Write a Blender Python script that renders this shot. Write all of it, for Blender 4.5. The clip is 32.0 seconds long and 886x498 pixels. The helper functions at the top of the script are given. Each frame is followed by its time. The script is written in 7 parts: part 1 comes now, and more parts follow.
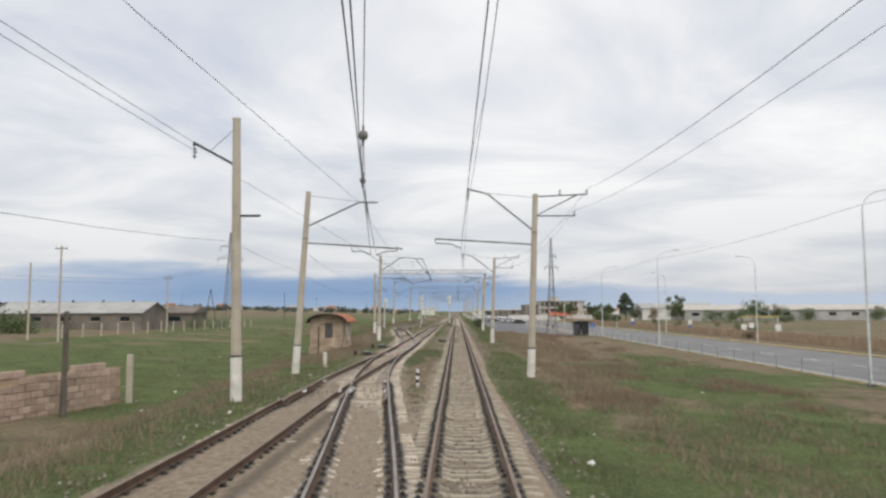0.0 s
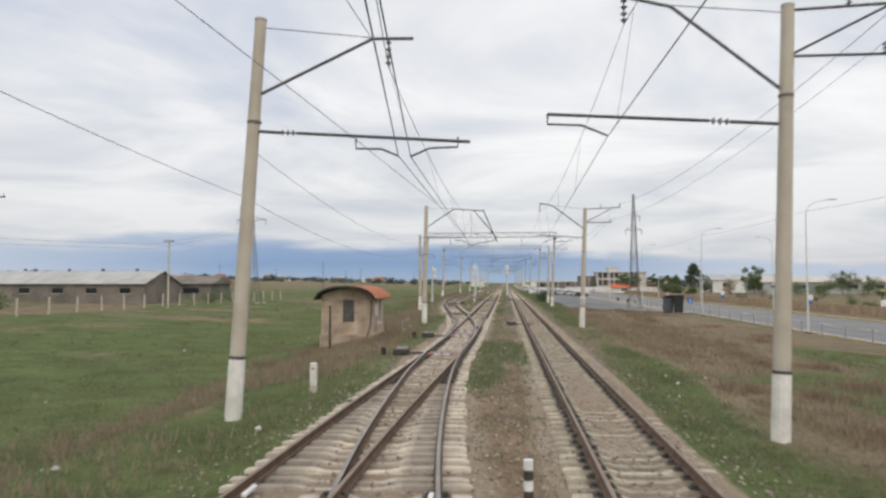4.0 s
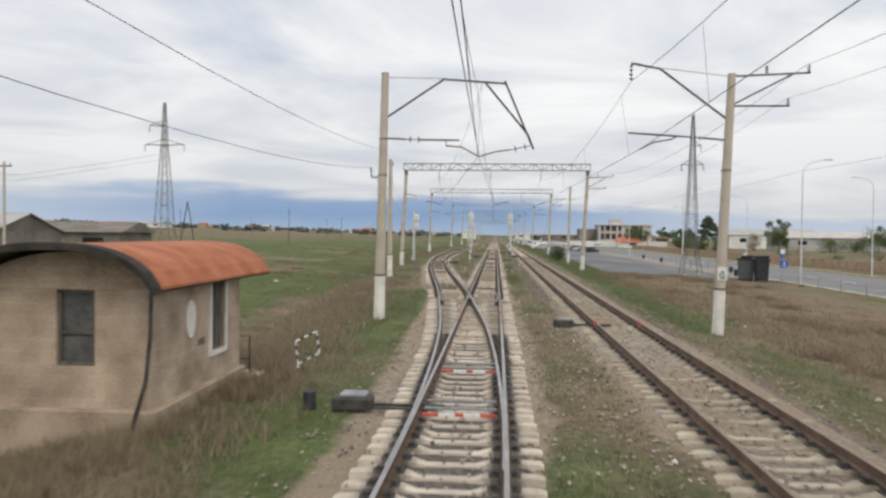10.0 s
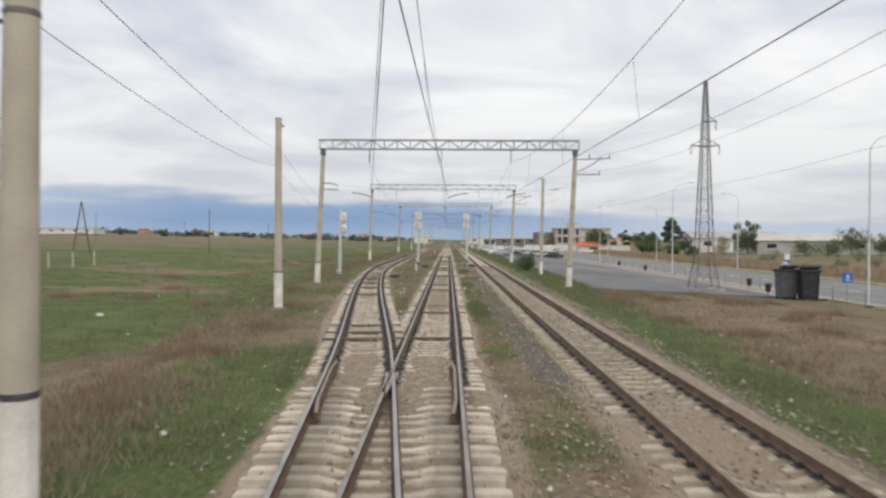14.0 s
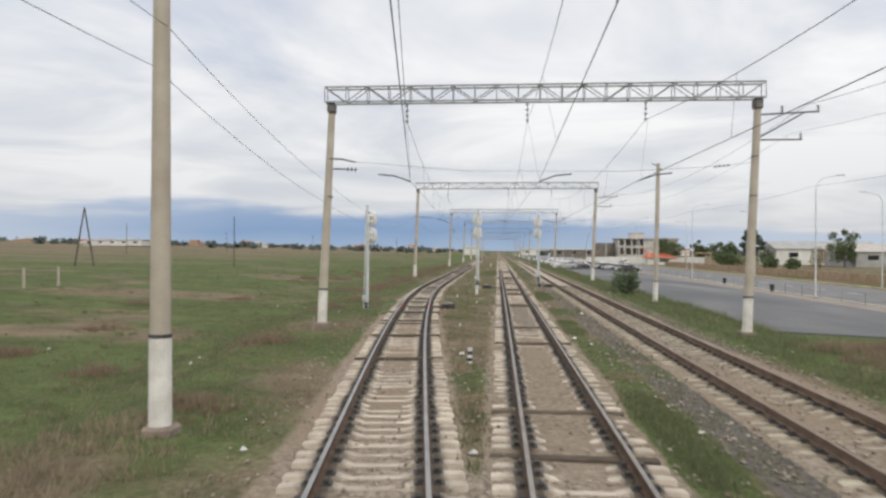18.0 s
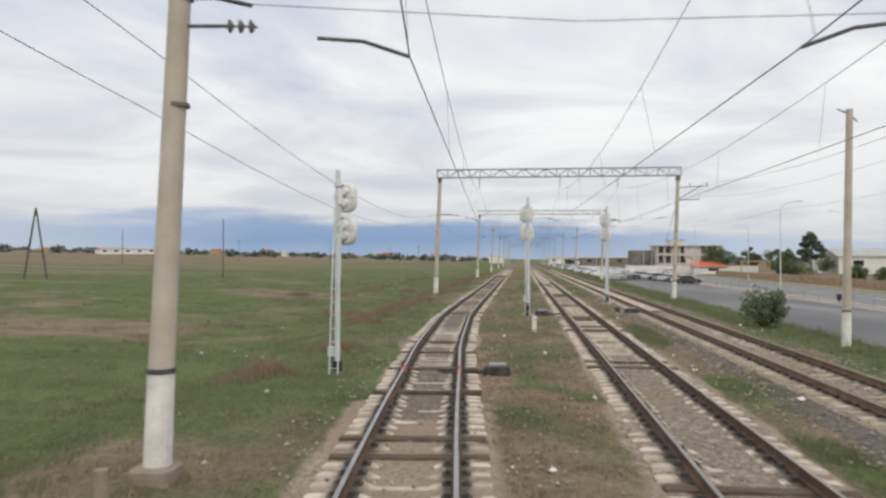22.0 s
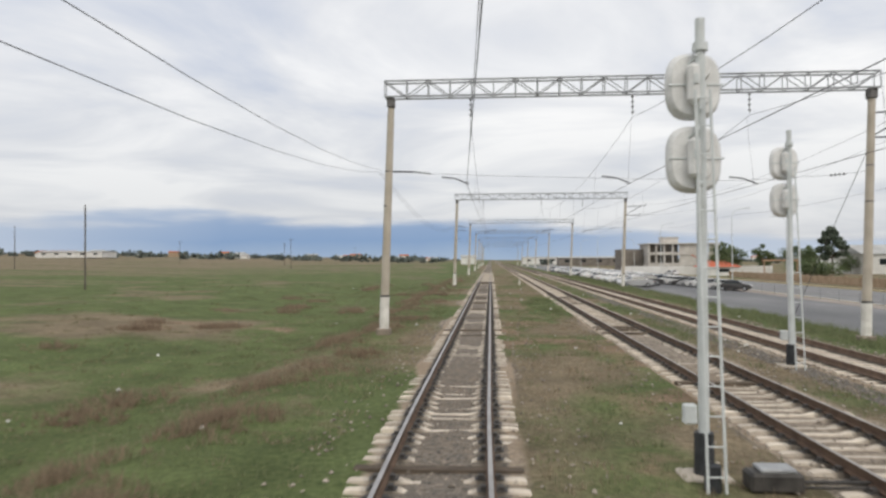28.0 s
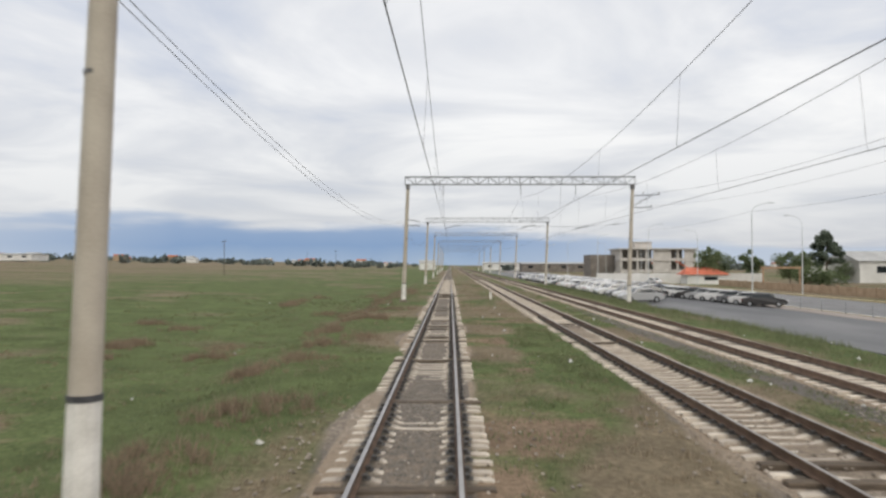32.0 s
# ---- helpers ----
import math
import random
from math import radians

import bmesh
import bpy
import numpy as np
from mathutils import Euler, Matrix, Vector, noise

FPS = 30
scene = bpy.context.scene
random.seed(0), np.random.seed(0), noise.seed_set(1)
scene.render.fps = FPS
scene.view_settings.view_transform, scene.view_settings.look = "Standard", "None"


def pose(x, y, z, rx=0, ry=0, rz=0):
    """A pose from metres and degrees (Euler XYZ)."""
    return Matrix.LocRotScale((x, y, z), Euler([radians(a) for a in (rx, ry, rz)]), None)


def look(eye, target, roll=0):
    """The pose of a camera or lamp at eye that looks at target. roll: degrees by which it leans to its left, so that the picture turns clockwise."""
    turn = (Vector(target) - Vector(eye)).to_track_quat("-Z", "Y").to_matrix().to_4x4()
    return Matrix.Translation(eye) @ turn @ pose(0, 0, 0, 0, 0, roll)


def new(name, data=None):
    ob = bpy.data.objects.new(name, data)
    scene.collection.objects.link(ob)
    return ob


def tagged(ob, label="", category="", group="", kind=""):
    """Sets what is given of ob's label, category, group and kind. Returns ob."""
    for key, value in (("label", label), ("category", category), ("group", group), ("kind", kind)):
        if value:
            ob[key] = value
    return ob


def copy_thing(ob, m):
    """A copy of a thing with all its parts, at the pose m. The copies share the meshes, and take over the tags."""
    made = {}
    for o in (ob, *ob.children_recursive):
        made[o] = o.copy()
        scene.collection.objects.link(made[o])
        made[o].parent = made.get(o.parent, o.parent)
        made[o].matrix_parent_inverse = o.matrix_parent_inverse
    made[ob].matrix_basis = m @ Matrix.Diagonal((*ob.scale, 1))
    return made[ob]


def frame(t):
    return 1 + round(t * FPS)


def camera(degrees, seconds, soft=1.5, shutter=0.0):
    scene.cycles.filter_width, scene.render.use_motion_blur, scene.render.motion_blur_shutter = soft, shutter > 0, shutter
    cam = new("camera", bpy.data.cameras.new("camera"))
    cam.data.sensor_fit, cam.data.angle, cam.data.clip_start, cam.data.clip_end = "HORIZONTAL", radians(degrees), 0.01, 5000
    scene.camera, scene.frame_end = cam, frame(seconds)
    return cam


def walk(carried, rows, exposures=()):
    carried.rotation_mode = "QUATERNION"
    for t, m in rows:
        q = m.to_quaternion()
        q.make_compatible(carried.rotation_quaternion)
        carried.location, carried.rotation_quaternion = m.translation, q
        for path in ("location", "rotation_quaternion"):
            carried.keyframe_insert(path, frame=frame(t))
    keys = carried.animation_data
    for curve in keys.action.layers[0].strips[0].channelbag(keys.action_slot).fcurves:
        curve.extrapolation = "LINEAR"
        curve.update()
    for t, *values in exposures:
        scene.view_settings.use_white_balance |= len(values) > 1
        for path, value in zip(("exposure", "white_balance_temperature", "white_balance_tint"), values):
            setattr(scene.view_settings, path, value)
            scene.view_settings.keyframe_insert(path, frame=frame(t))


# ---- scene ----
cam = camera(62.8, 32.0, soft=2.6, shutter=0.5)
PATH = [
    (0, (-0.235, 1.359, 3.117), (-0.273, 3.351, 3.287), -0.2),
    (0.5, (-0.532, 4.236, 3.116), (-0.594, 6.229, 3.276), -0.2),
    (1, (-0.829, 7.101, 3.11), (-0.917, 9.094, 3.252), -0.1),
    (1.5, (-1.126, 9.94, 3.116), (-1.238, 11.933, 3.238), -0.1),
    (2, (-1.405, 12.727, 3.113), (-1.536, 14.721, 3.211), -0.1),
    (2.5, (-1.659, 15.486, 3.124), (-1.803, 17.479, 3.212), -0.1),
    (3, (-1.919, 18.201, 3.11), (-2.075, 20.193, 3.202), 0.0),
    (3.5, (-2.144, 20.902, 3.119), (-2.308, 22.893, 3.21), 0.0),
    (5.5, (-3.094, 31.361, 3.119), (-3.282, 33.349, 3.22), -0.2),
    (6, (-3.35, 33.93, 3.103), (-3.542, 35.918, 3.207), -0.2),
    (6.5, (-3.581, 36.481, 3.11), (-3.773, 38.471, 3.156), -0.1),
    (7, (-3.797, 39.02, 3.116), (-3.991, 41.01, 3.152), -0.0),
    (7.5, (-3.994, 41.565, 3.114), (-4.188, 43.555, 3.138), 0.1),
    (8, (-4.172, 44.109, 3.103), (-4.365, 46.099, 3.107), 0.2),
    (8.5, (-4.286, 46.668, 3.118), (-4.474, 48.659, 3.102), 0.3),
    (9, (-4.353, 49.228, 3.117), (-4.532, 51.22, 3.077), 0.5),
    (9.5, (-4.397, 51.801, 3.115), (-4.56, 53.793, 3.072), 0.6),
    (10, (-4.437, 54.392, 3.114), (-4.581, 56.386, 3.073), 0.6),
    (10.5, (-4.449, 57.005, 3.109), (-4.573, 59.001, 3.069), 0.6),
    (11, (-4.443, 59.617, 3.105), (-4.544, 61.614, 3.063), 0.6),
    (11.5, (-4.427, 62.201, 3.104), (-4.504, 64.199, 3.06), 0.5),
    (12, (-4.412, 64.784, 3.127), (-4.466, 66.783, 3.082), 0.5),
    (12.5, (-4.39, 67.341, 3.12), (-4.425, 69.34, 3.078), 0.5),
    (13, (-4.376, 69.927, 3.124), (-4.393, 71.927, 3.089), 0.5),
    (13.5, (-4.398, 72.531, 3.117), (-4.411, 74.531, 3.084), 0.3),
    (15.5, (-5.03, 83.052, 3.098), (-5.064, 85.051, 3.091), 0.3),
    (16, (-5.247, 85.672, 3.118), (-5.304, 87.671, 3.111), 0.3),
    (16.5, (-5.465, 88.298, 3.104), (-5.547, 90.296, 3.098), 0.3),
    (17, (-5.707, 90.904, 3.111), (-5.815, 92.901, 3.108), 0.3),
    (17.5, (-5.963, 93.511, 3.12), (-6.094, 95.507, 3.12), 0.3),
    (18, (-6.256, 96.105, 3.121), (-6.406, 98.099, 3.124), 0.2),
    (18.5, (-6.527, 98.695, 3.112), (-6.692, 100.688, 3.116), 0.2),
    (19, (-6.783, 101.283, 3.153), (-6.958, 103.276, 3.162), 0.1),
    (19.5, (-7.025, 103.885, 3.127), (-7.205, 105.876, 3.141), 0.2),
    (20, (-7.285, 106.506, 3.124), (-7.468, 108.498, 3.141), 0.3),
    (20.5, (-7.551, 109.137, 3.129), (-7.741, 111.127, 3.147), 0.3),
    (21, (-7.836, 111.747, 3.128), (-8.033, 113.737, 3.151), 0.2),
    (21.5, (-8.123, 114.328, 3.121), (-8.329, 116.317, 3.146), 0.2),
    (22, (-8.406, 116.889, 3.111), (-8.62, 118.877, 3.137), 0.1),
    (22.5, (-8.666, 119.435, 3.118), (-8.884, 121.423, 3.144), 0.0),
    (23, (-8.937, 121.975, 3.132), (-9.158, 123.962, 3.157), -0.1),
    (23.5, (-9.236, 124.523, 3.126), (-9.456, 126.511, 3.153), -0.2),
    (24, (-9.558, 127.097, 3.115), (-9.779, 129.085, 3.146), -0.2),
    (24.5, (-9.867, 129.703, 3.115), (-10.083, 131.691, 3.147), -0.1),
    (25, (-10.167, 132.352, 3.145), (-10.382, 134.34, 3.177), -0.3),
    (25.5, (-10.44, 135.05, 3.138), (-10.647, 137.039, 3.171), -0.4),
    (27.5, (-11.177, 146.529, 3.123), (-11.328, 148.523, 3.152), -0.3),
    (28, (-11.249, 149.387, 3.099), (-11.38, 151.383, 3.128), -0.3),
    (28.5, (-11.315, 152.262, 3.104), (-11.431, 154.259, 3.133), -0.2),
    (29, (-11.362, 155.153, 3.12), (-11.463, 157.15, 3.153), -0.2),
    (29.5, (-11.407, 158.055, 3.116), (-11.493, 160.053, 3.151), -0.1),
    (30, (-11.434, 160.966, 3.121), (-11.508, 162.965, 3.159), -0.1),
    (30.5, (-11.457, 163.875, 3.105), (-11.515, 165.874, 3.136), -0.2),
    (31, (-11.475, 166.79, 3.104), (-11.521, 168.789, 3.137), -0.3),
    (31.5, (-11.474, 169.718, 3.117), (-11.505, 171.717, 3.153), -0.2),
    (32, (-11.464, 172.653, 3.124), (-11.484, 174.653, 3.167), 0.0),
]
walk(cam, [(t, look(eye, target, roll)) for t, eye, target, roll in PATH])

# ---- world, sun, exposure ----
SUN_EL, SUN_AZ = 48.0, 158.0  # degrees; azimuth to the right of straight ahead
world = bpy.data.worlds.new("sky")
scene.world = world
world.use_nodes = True
scene.view_settings.exposure = 0.0


def build_world():
    nt = world.node_tree
    nt.nodes.clear()
    N, L = nt.nodes.new, nt.links.new
    out, bg = N("ShaderNodeOutputWorld"), N("ShaderNodeBackground")
    sky = N("ShaderNodeTexSky")
    sky.sky_type, sky.sun_disc = "NISHITA", False
    sky.sun_elevation, sky.sun_rotation = radians(SUN_EL), radians(SUN_AZ)
    sky.air_density, sky.dust_density = 1.0, 1.5
    co = N("ShaderNodeTexCoord")
    sep = N("ShaderNodeSeparateXYZ")
    L(co.outputs["Generated"], sep.inputs[0])
    # cloud deck: directions laid on a flat ceiling
    zz = N("ShaderNodeMath"); zz.operation = "ADD"; zz.inputs[1].default_value = 0.10
    zc = N("ShaderNodeMath"); zc.operation = "MAXIMUM"; zc.inputs[1].default_value = 0.03
    L(sep.outputs["Z"], zz.inputs[0]); L(zz.outputs[0], zc.inputs[0])
    dx = N("ShaderNodeMath"); dx.operation = "DIVIDE"; L(sep.outputs["X"], dx.inputs[0]); L(zc.outputs[0], dx.inputs[1])
    dy = N("ShaderNodeMath"); dy.operation = "DIVIDE"; L(sep.outputs["Y"], dy.inputs[0]); L(zc.outputs[0], dy.inputs[1])
    flat = N("ShaderNodeCombineXYZ"); L(dx.outputs[0], flat.inputs[0]); L(dy.outputs[0], flat.inputs[1])
    big = N("ShaderNodeTexNoise"); big.inputs["Scale"].default_value = 0.75; big.inputs["Detail"].default_value = 7; big.inputs["Roughness"].default_value = 0.55
    big.inputs["Distortion"].default_value = 0.6
    L(flat.outputs[0], big.inputs["Vector"])
    wide = N("ShaderNodeTexNoise"); wide.inputs["Scale"].default_value = 0.22; wide.inputs["Detail"].default_value = 3
    L(flat.outputs[0], wide.inputs["Vector"])
    mixn = N("ShaderNodeMath"); mixn.operation = "MULTIPLY_ADD"; mixn.inputs[1].default_value = 0.6
    L(wide.outputs["Fac"], mixn.inputs[0])
    half = N("ShaderNodeMath"); half.operation = "MULTIPLY"; half.inputs[1].default_value = 0.5
    L(big.outputs["Fac"], half.inputs[0]); L(half.outputs[0], mixn.inputs[2])
    ramp = N("ShaderNodeValToRGB")
    e = ramp.color_ramp.elements
    e[0].position, e[0].color = 0.41, (0.56, 0.62, 0.75, 1)
    e[1].position, e[1].color = 0.60, (1.13, 1.12, 1.10, 1)
    m = e.new(0.51); m.color = (0.84, 0.853, 0.885, 1)
    L(mixn.outputs[0], ramp.inputs[0])
    # paler and greyer towards the horizon
    hz = N("ShaderNodeMapRange"); hz.inputs["From Min"].default_value = 0.02; hz.inputs["From Max"].default_value = 0.26
    L(sep.outputs["Z"], hz.inputs["Value"])
    hm = N("ShaderNodeMix"); hm.data_type = "RGBA"
    L(hz.outputs[0], hm.inputs["Factor"])
    lo = N("ShaderNodeMix"); lo.data_type = "RGBA"; lo.inputs["Factor"].default_value = 0.65
    L(ramp.outputs[0], lo.inputs["A"]); lo.inputs["B"].default_value = (0.555, 0.575, 0.615, 1)
    L(lo.outputs["Result"], hm.inputs["A"]); L(ramp.outputs[0], hm.inputs["B"])
    skym = N("ShaderNodeVectorMath"); skym.operation = "SCALE"; skym.inputs["Scale"].default_value = 0.08
    L(sky.outputs[0], skym.inputs[0])
    mix = N("ShaderNodeMix"); mix.data_type = "RGBA"; mix.inputs["Factor"].default_value = 0.92
    L(skym.outputs[0], mix.inputs["A"]); L(hm.outputs["Result"], mix.inputs["B"])
    L(mix.outputs["Result"], bg.inputs["Color"])
    bg.inputs["Strength"].default_value = 1.0
    L(bg.outputs[0], out.inputs[0])


build_world()
sun = new("sun", bpy.data.lights.new("sun", "SUN"))
sun.data.energy, sun.data.angle, sun.data.color = 1.14, radians(25), (1.0, 0.93, 0.82)
sun.matrix_world = look((0, 0, 60), (-60 * math.sin(radians(SUN_AZ)) / math.tan(radians(SUN_EL)), -60 * math.cos(radians(SUN_AZ)) / math.tan(radians(SUN_EL)), 0))


# ---- materials ----
def material(name, rough=0.8, metal=0.0):
    m = bpy.data.materials.new(name)
    m.use_nodes = True
    b = m.node_tree.nodes["Principled BSDF"]
    b.inputs["Roughness"].default_value, b.inputs["Metallic"].default_value = rough, metal
    b.inputs["Specular IOR Level"].default_value = 0.3
    return m, m.node_tree.nodes.new, m.node_tree.links.new, b


def rgb(c):
    return (*c, 1)


def speckled(name, dark, light, scale=6.0, fine=60.0, rough=0.85, metal=0.0, bump=0.3, vary=0.0, third=None, stretch=None):
    """Two scales of noise between two colours, with fine relief; vary: brightness spread from piece to piece."""
    m, N, L, b = material(name, rough, metal)
    co = N("ShaderNodeTexCoord")
    src = co.outputs["Object"]
    if stretch:
        mp = N("ShaderNodeMapping"); mp.inputs["Scale"].default_value = stretch
        L(src, mp.inputs[0]); src = mp.outputs[0]
    info = N("ShaderNodeObjectInfo")
    off = N("ShaderNodeVectorMath"); off.operation = "SCALE"; off.inputs["Scale"].default_value = 1.0
    sh = N("ShaderNodeMath"); sh.operation = "MULTIPLY"; sh.inputs[1].default_value = 37.0
    L(info.outputs["Random"], sh.inputs[0])
    add = N("ShaderNodeVectorMath"); add.operation = "ADD"
    cmb = N("ShaderNodeCombineXYZ"); L(sh.outputs[0], cmb.inputs[0]); L(sh.outputs[0], cmb.inputs[1])
    L(src, add.inputs[0]); L(cmb.outputs[0], add.inputs[1])
    n1 = N("ShaderNodeTexNoise"); n1.inputs["Scale"].default_value = scale; n1.inputs["Detail"].default_value = 5
    n2 = N("ShaderNodeTexNoise"); n2.inputs["Scale"].default_value = fine; n2.inputs["Detail"].default_value = 3
    L(add.outputs[0], n1.inputs["Vector"]); L(add.outputs[0], n2.inputs["Vector"])
    s = N("ShaderNodeMath"); s.operation = "MULTIPLY_ADD"; s.inputs[1].default_value = 0.65
    h = N("ShaderNodeMath"); h.operation = "MULTIPLY"; h.inputs[1].default_value = 0.35
    L(n1.outputs["Fac"], s.inputs[0]); L(n2.outputs["Fac"], h.inputs[0]); L(h.outputs[0], s.inputs[2])
    r = N("ShaderNodeValToRGB"); e = r.color_ramp.elements
    e[0].position, e[0].color, e[1].position, e[1].color = 0.36, rgb(dark), 0.64, rgb(light)
    if third:
        q = e.new(0.5); q.color = rgb(third)
    L(s.outputs[0], r.inputs[0])
    col = r.outputs[0]
    if vary:
        mr = N("ShaderNodeMapRange"); mr.inputs["To Min"].default_value = 1 - vary; mr.inputs["To Max"].default_value = 1 + vary
        L(info.outputs["Random"], mr.inputs["Value"])
        sc = N("ShaderNodeVectorMath"); sc.operation = "SCALE"
        L(col, sc.inputs[0]); L(mr.outputs[0], sc.inputs["Scale"]); col = sc.outputs[0]
    L(col, b.inputs["Base Color"])
    if bump:
        bp = N("ShaderNodeBump"); bp.inputs["Strength"].default_value = bump; bp.inputs["Distance"].default_value = 0.01
        L(s.outputs[0], bp.inputs["Height"]); L(bp.outputs[0], b.inputs["Normal"])
    return m


def tufts(name, dark, light, through_light=0.0):
    m, N, L, b = material(name, 0.9)
    g = N("ShaderNodeNewGeometry")
    r = N("ShaderNodeValToRGB"); e = r.color_ramp.elements
    e[0].color, e[1].color = rgb(dark), rgb(light)
    L(g.outputs["Random Per Island"], r.inputs[0])
    L(r.outputs[0], b.inputs["Base Color"])
    b.inputs["Specular IOR Level"].default_value = 0.1
    if through_light:
        t, x = N("ShaderNodeBsdfTranslucent"), N("ShaderNodeMixShader")
        x.inputs["Fac"].default_value = through_light
        L(r.outputs[0], t.inputs["Color"]); L(b.outputs[0], x.inputs[1]); L(t.outputs[0], x.inputs[2])
        L(x.outputs[0], m.node_tree.nodes["Material Output"].inputs[0])
    return m


CONCRETE = speckled("weathered_concrete", (0.40, 0.352, 0.292), (0.53, 0.478, 0.402), 1.4, 40, 0.9, bump=0.2)


def sleeper_concrete(name, grease, dust=1.0):
    """Pale concrete, blackened by grease where the rails cross it."""
    m = speckled(name, (0.39 * dust, 0.335 * dust, 0.28 * dust**1.2), (0.66 * dust, 0.59 * dust, 0.49 * dust**1.2), 2.2, 45, 0.92, bump=0.35, vary=0.16)
    nt = m.node_tree
    N, L, b = nt.nodes.new, nt.links.new, nt.nodes["Principled BSDF"]
    col = b.inputs["Base Color"].links[0].from_socket
    co, sp = N("ShaderNodeTexCoord"), N("ShaderNodeSeparateXYZ")
    L(co.outputs["Object"], sp.inputs[0])
    a = N("ShaderNodeMath"); a.operation = "ABSOLUTE"; L(sp.outputs["X"], a.inputs[0])
    d = N("ShaderNodeMath"); d.operation = "SUBTRACT"; d.inputs[1].default_value = 0.795; L(a.outputs[0], d.inputs[0])
    e = N("ShaderNodeMath"); e.operation = "ABSOLUTE"; L(d.outputs[0], e.inputs[0])
    n = N("ShaderNodeTexNoise"); n.inputs["Scale"].default_value = 9.0; L(co.outputs["Object"], n.inputs["Vector"])
    w = N("ShaderNodeMath"); w.operation = "MULTIPLY_ADD"; w.inputs[1].default_value = 0.22
    L(n.outputs["Fac"], w.inputs[0]); L(e.outputs[0], w.inputs[2])
    r = N("ShaderNodeMapRange"); r.inputs["From Min"].default_value = 0.28; r.inputs["From Max"].default_value = 0.42
    r.inputs["To Min"].default_value = grease; r.inputs["To Max"].default_value = 0.0
    L(w.outputs[0], r.inputs["Value"])
    x = N("ShaderNodeMix"); x.data_type = "RGBA"; x.inputs["B"].default_value = (0.07, 0.06, 0.05, 1)
    L(r.outputs[0], x.inputs["Factor"]); L(col, x.inputs["A"]); L(x.outputs["Result"], b.inputs["Base Color"])
    return m


SLEEPER = sleeper_concrete("sleeper_concrete", 0.8)
SLEEPER_LONG = sleeper_concrete("crossing_sleeper_concrete", 0.45)
SLEEPER_DRY = sleeper_concrete("dusty_sleeper_concrete", 0.35, 0.74)
TIMBER = speckled("tarred_timber", (0.06, 0.048, 0.038), (0.16, 0.125, 0.092), 3.0, 50, 0.9, bump=0.4, vary=0.2, stretch=(1, 6, 6))
WHITEWASH = speckled("whitewash", (0.58, 0.555, 0.51), (0.82, 0.79, 0.745), 2.5, 30, 0.85, bump=0.15)
STEEL_GREY = speckled("galvanised_steel", (0.22, 0.23, 0.24), (0.40, 0.41, 0.42), 4, 60, 0.6, 0.3, bump=0.05)
STEEL_DARK = speckled("dark_painted_steel", (0.05, 0.05, 0.055), (0.13, 0.13, 0.135), 5, 60, 0.6, 0.2, bump=0.1)
PYLON_STEEL = speckled("weathered_pylon_steel", (0.12, 0.115, 0.112), (0.22, 0.21, 0.205), 4, 60, 0.65, 0.3, bump=0.05)
RAIL_SIDE = speckled("rusty_rail_side", (0.085, 0.056, 0.04), (0.17, 0.112, 0.078), 3, 40, 0.8, 0.2, bump=0.2)
RAIL_RUST = speckled("dusty_rusty_rail_side", (0.12, 0.083, 0.062), (0.23, 0.158, 0.115), 3, 40, 0.85, 0.1, bump=0.2)
RAIL_TOP = speckled("polished_rail_head", (0.30, 0.285, 0.27), (0.48, 0.46, 0.44), 1.5, 60, 0.36, 0.85, bump=0.0)
RAIL_WORN = speckled("dull_worn_rail_head", (0.25, 0.225, 0.20), (0.40, 0.37, 0.335), 1.5, 60, 0.5, 0.6, bump=0.0)
RAIL_DULL = speckled("rusty_rail_head", (0.20, 0.15, 0.115), (0.34, 0.265, 0.21), 1.5, 50, 0.55, 0.5, bump=0.05)
IRON = speckled("oily_iron", (0.035, 0.034, 0.032), (0.10, 0.092, 0.085), 5, 60, 0.6, 0.3, bump=0.2)
RED_PAINT = speckled("faded_red_paint", (0.42, 0.06, 0.04), (0.62, 0.13, 0.09), 5, 60, 0.7)
WHITE_PAINT = speckled("worn_white_paint", (0.58, 0.58, 0.57), (0.80, 0.80, 0.79), 3, 40, 0.55, bump=0.08)
GREY_PAINT = speckled("pale_grey_paint", (0.50, 0.53, 0.53), (0.66, 0.69, 0.69), 2, 40, 0.5, bump=0.05)
PLASTER = speckled("stained_plaster", (0.24, 0.18, 0.128), (0.44, 0.35, 0.265), 1.3, 25, 0.95, bump=0.35, third=(0.35, 0.28, 0.205))
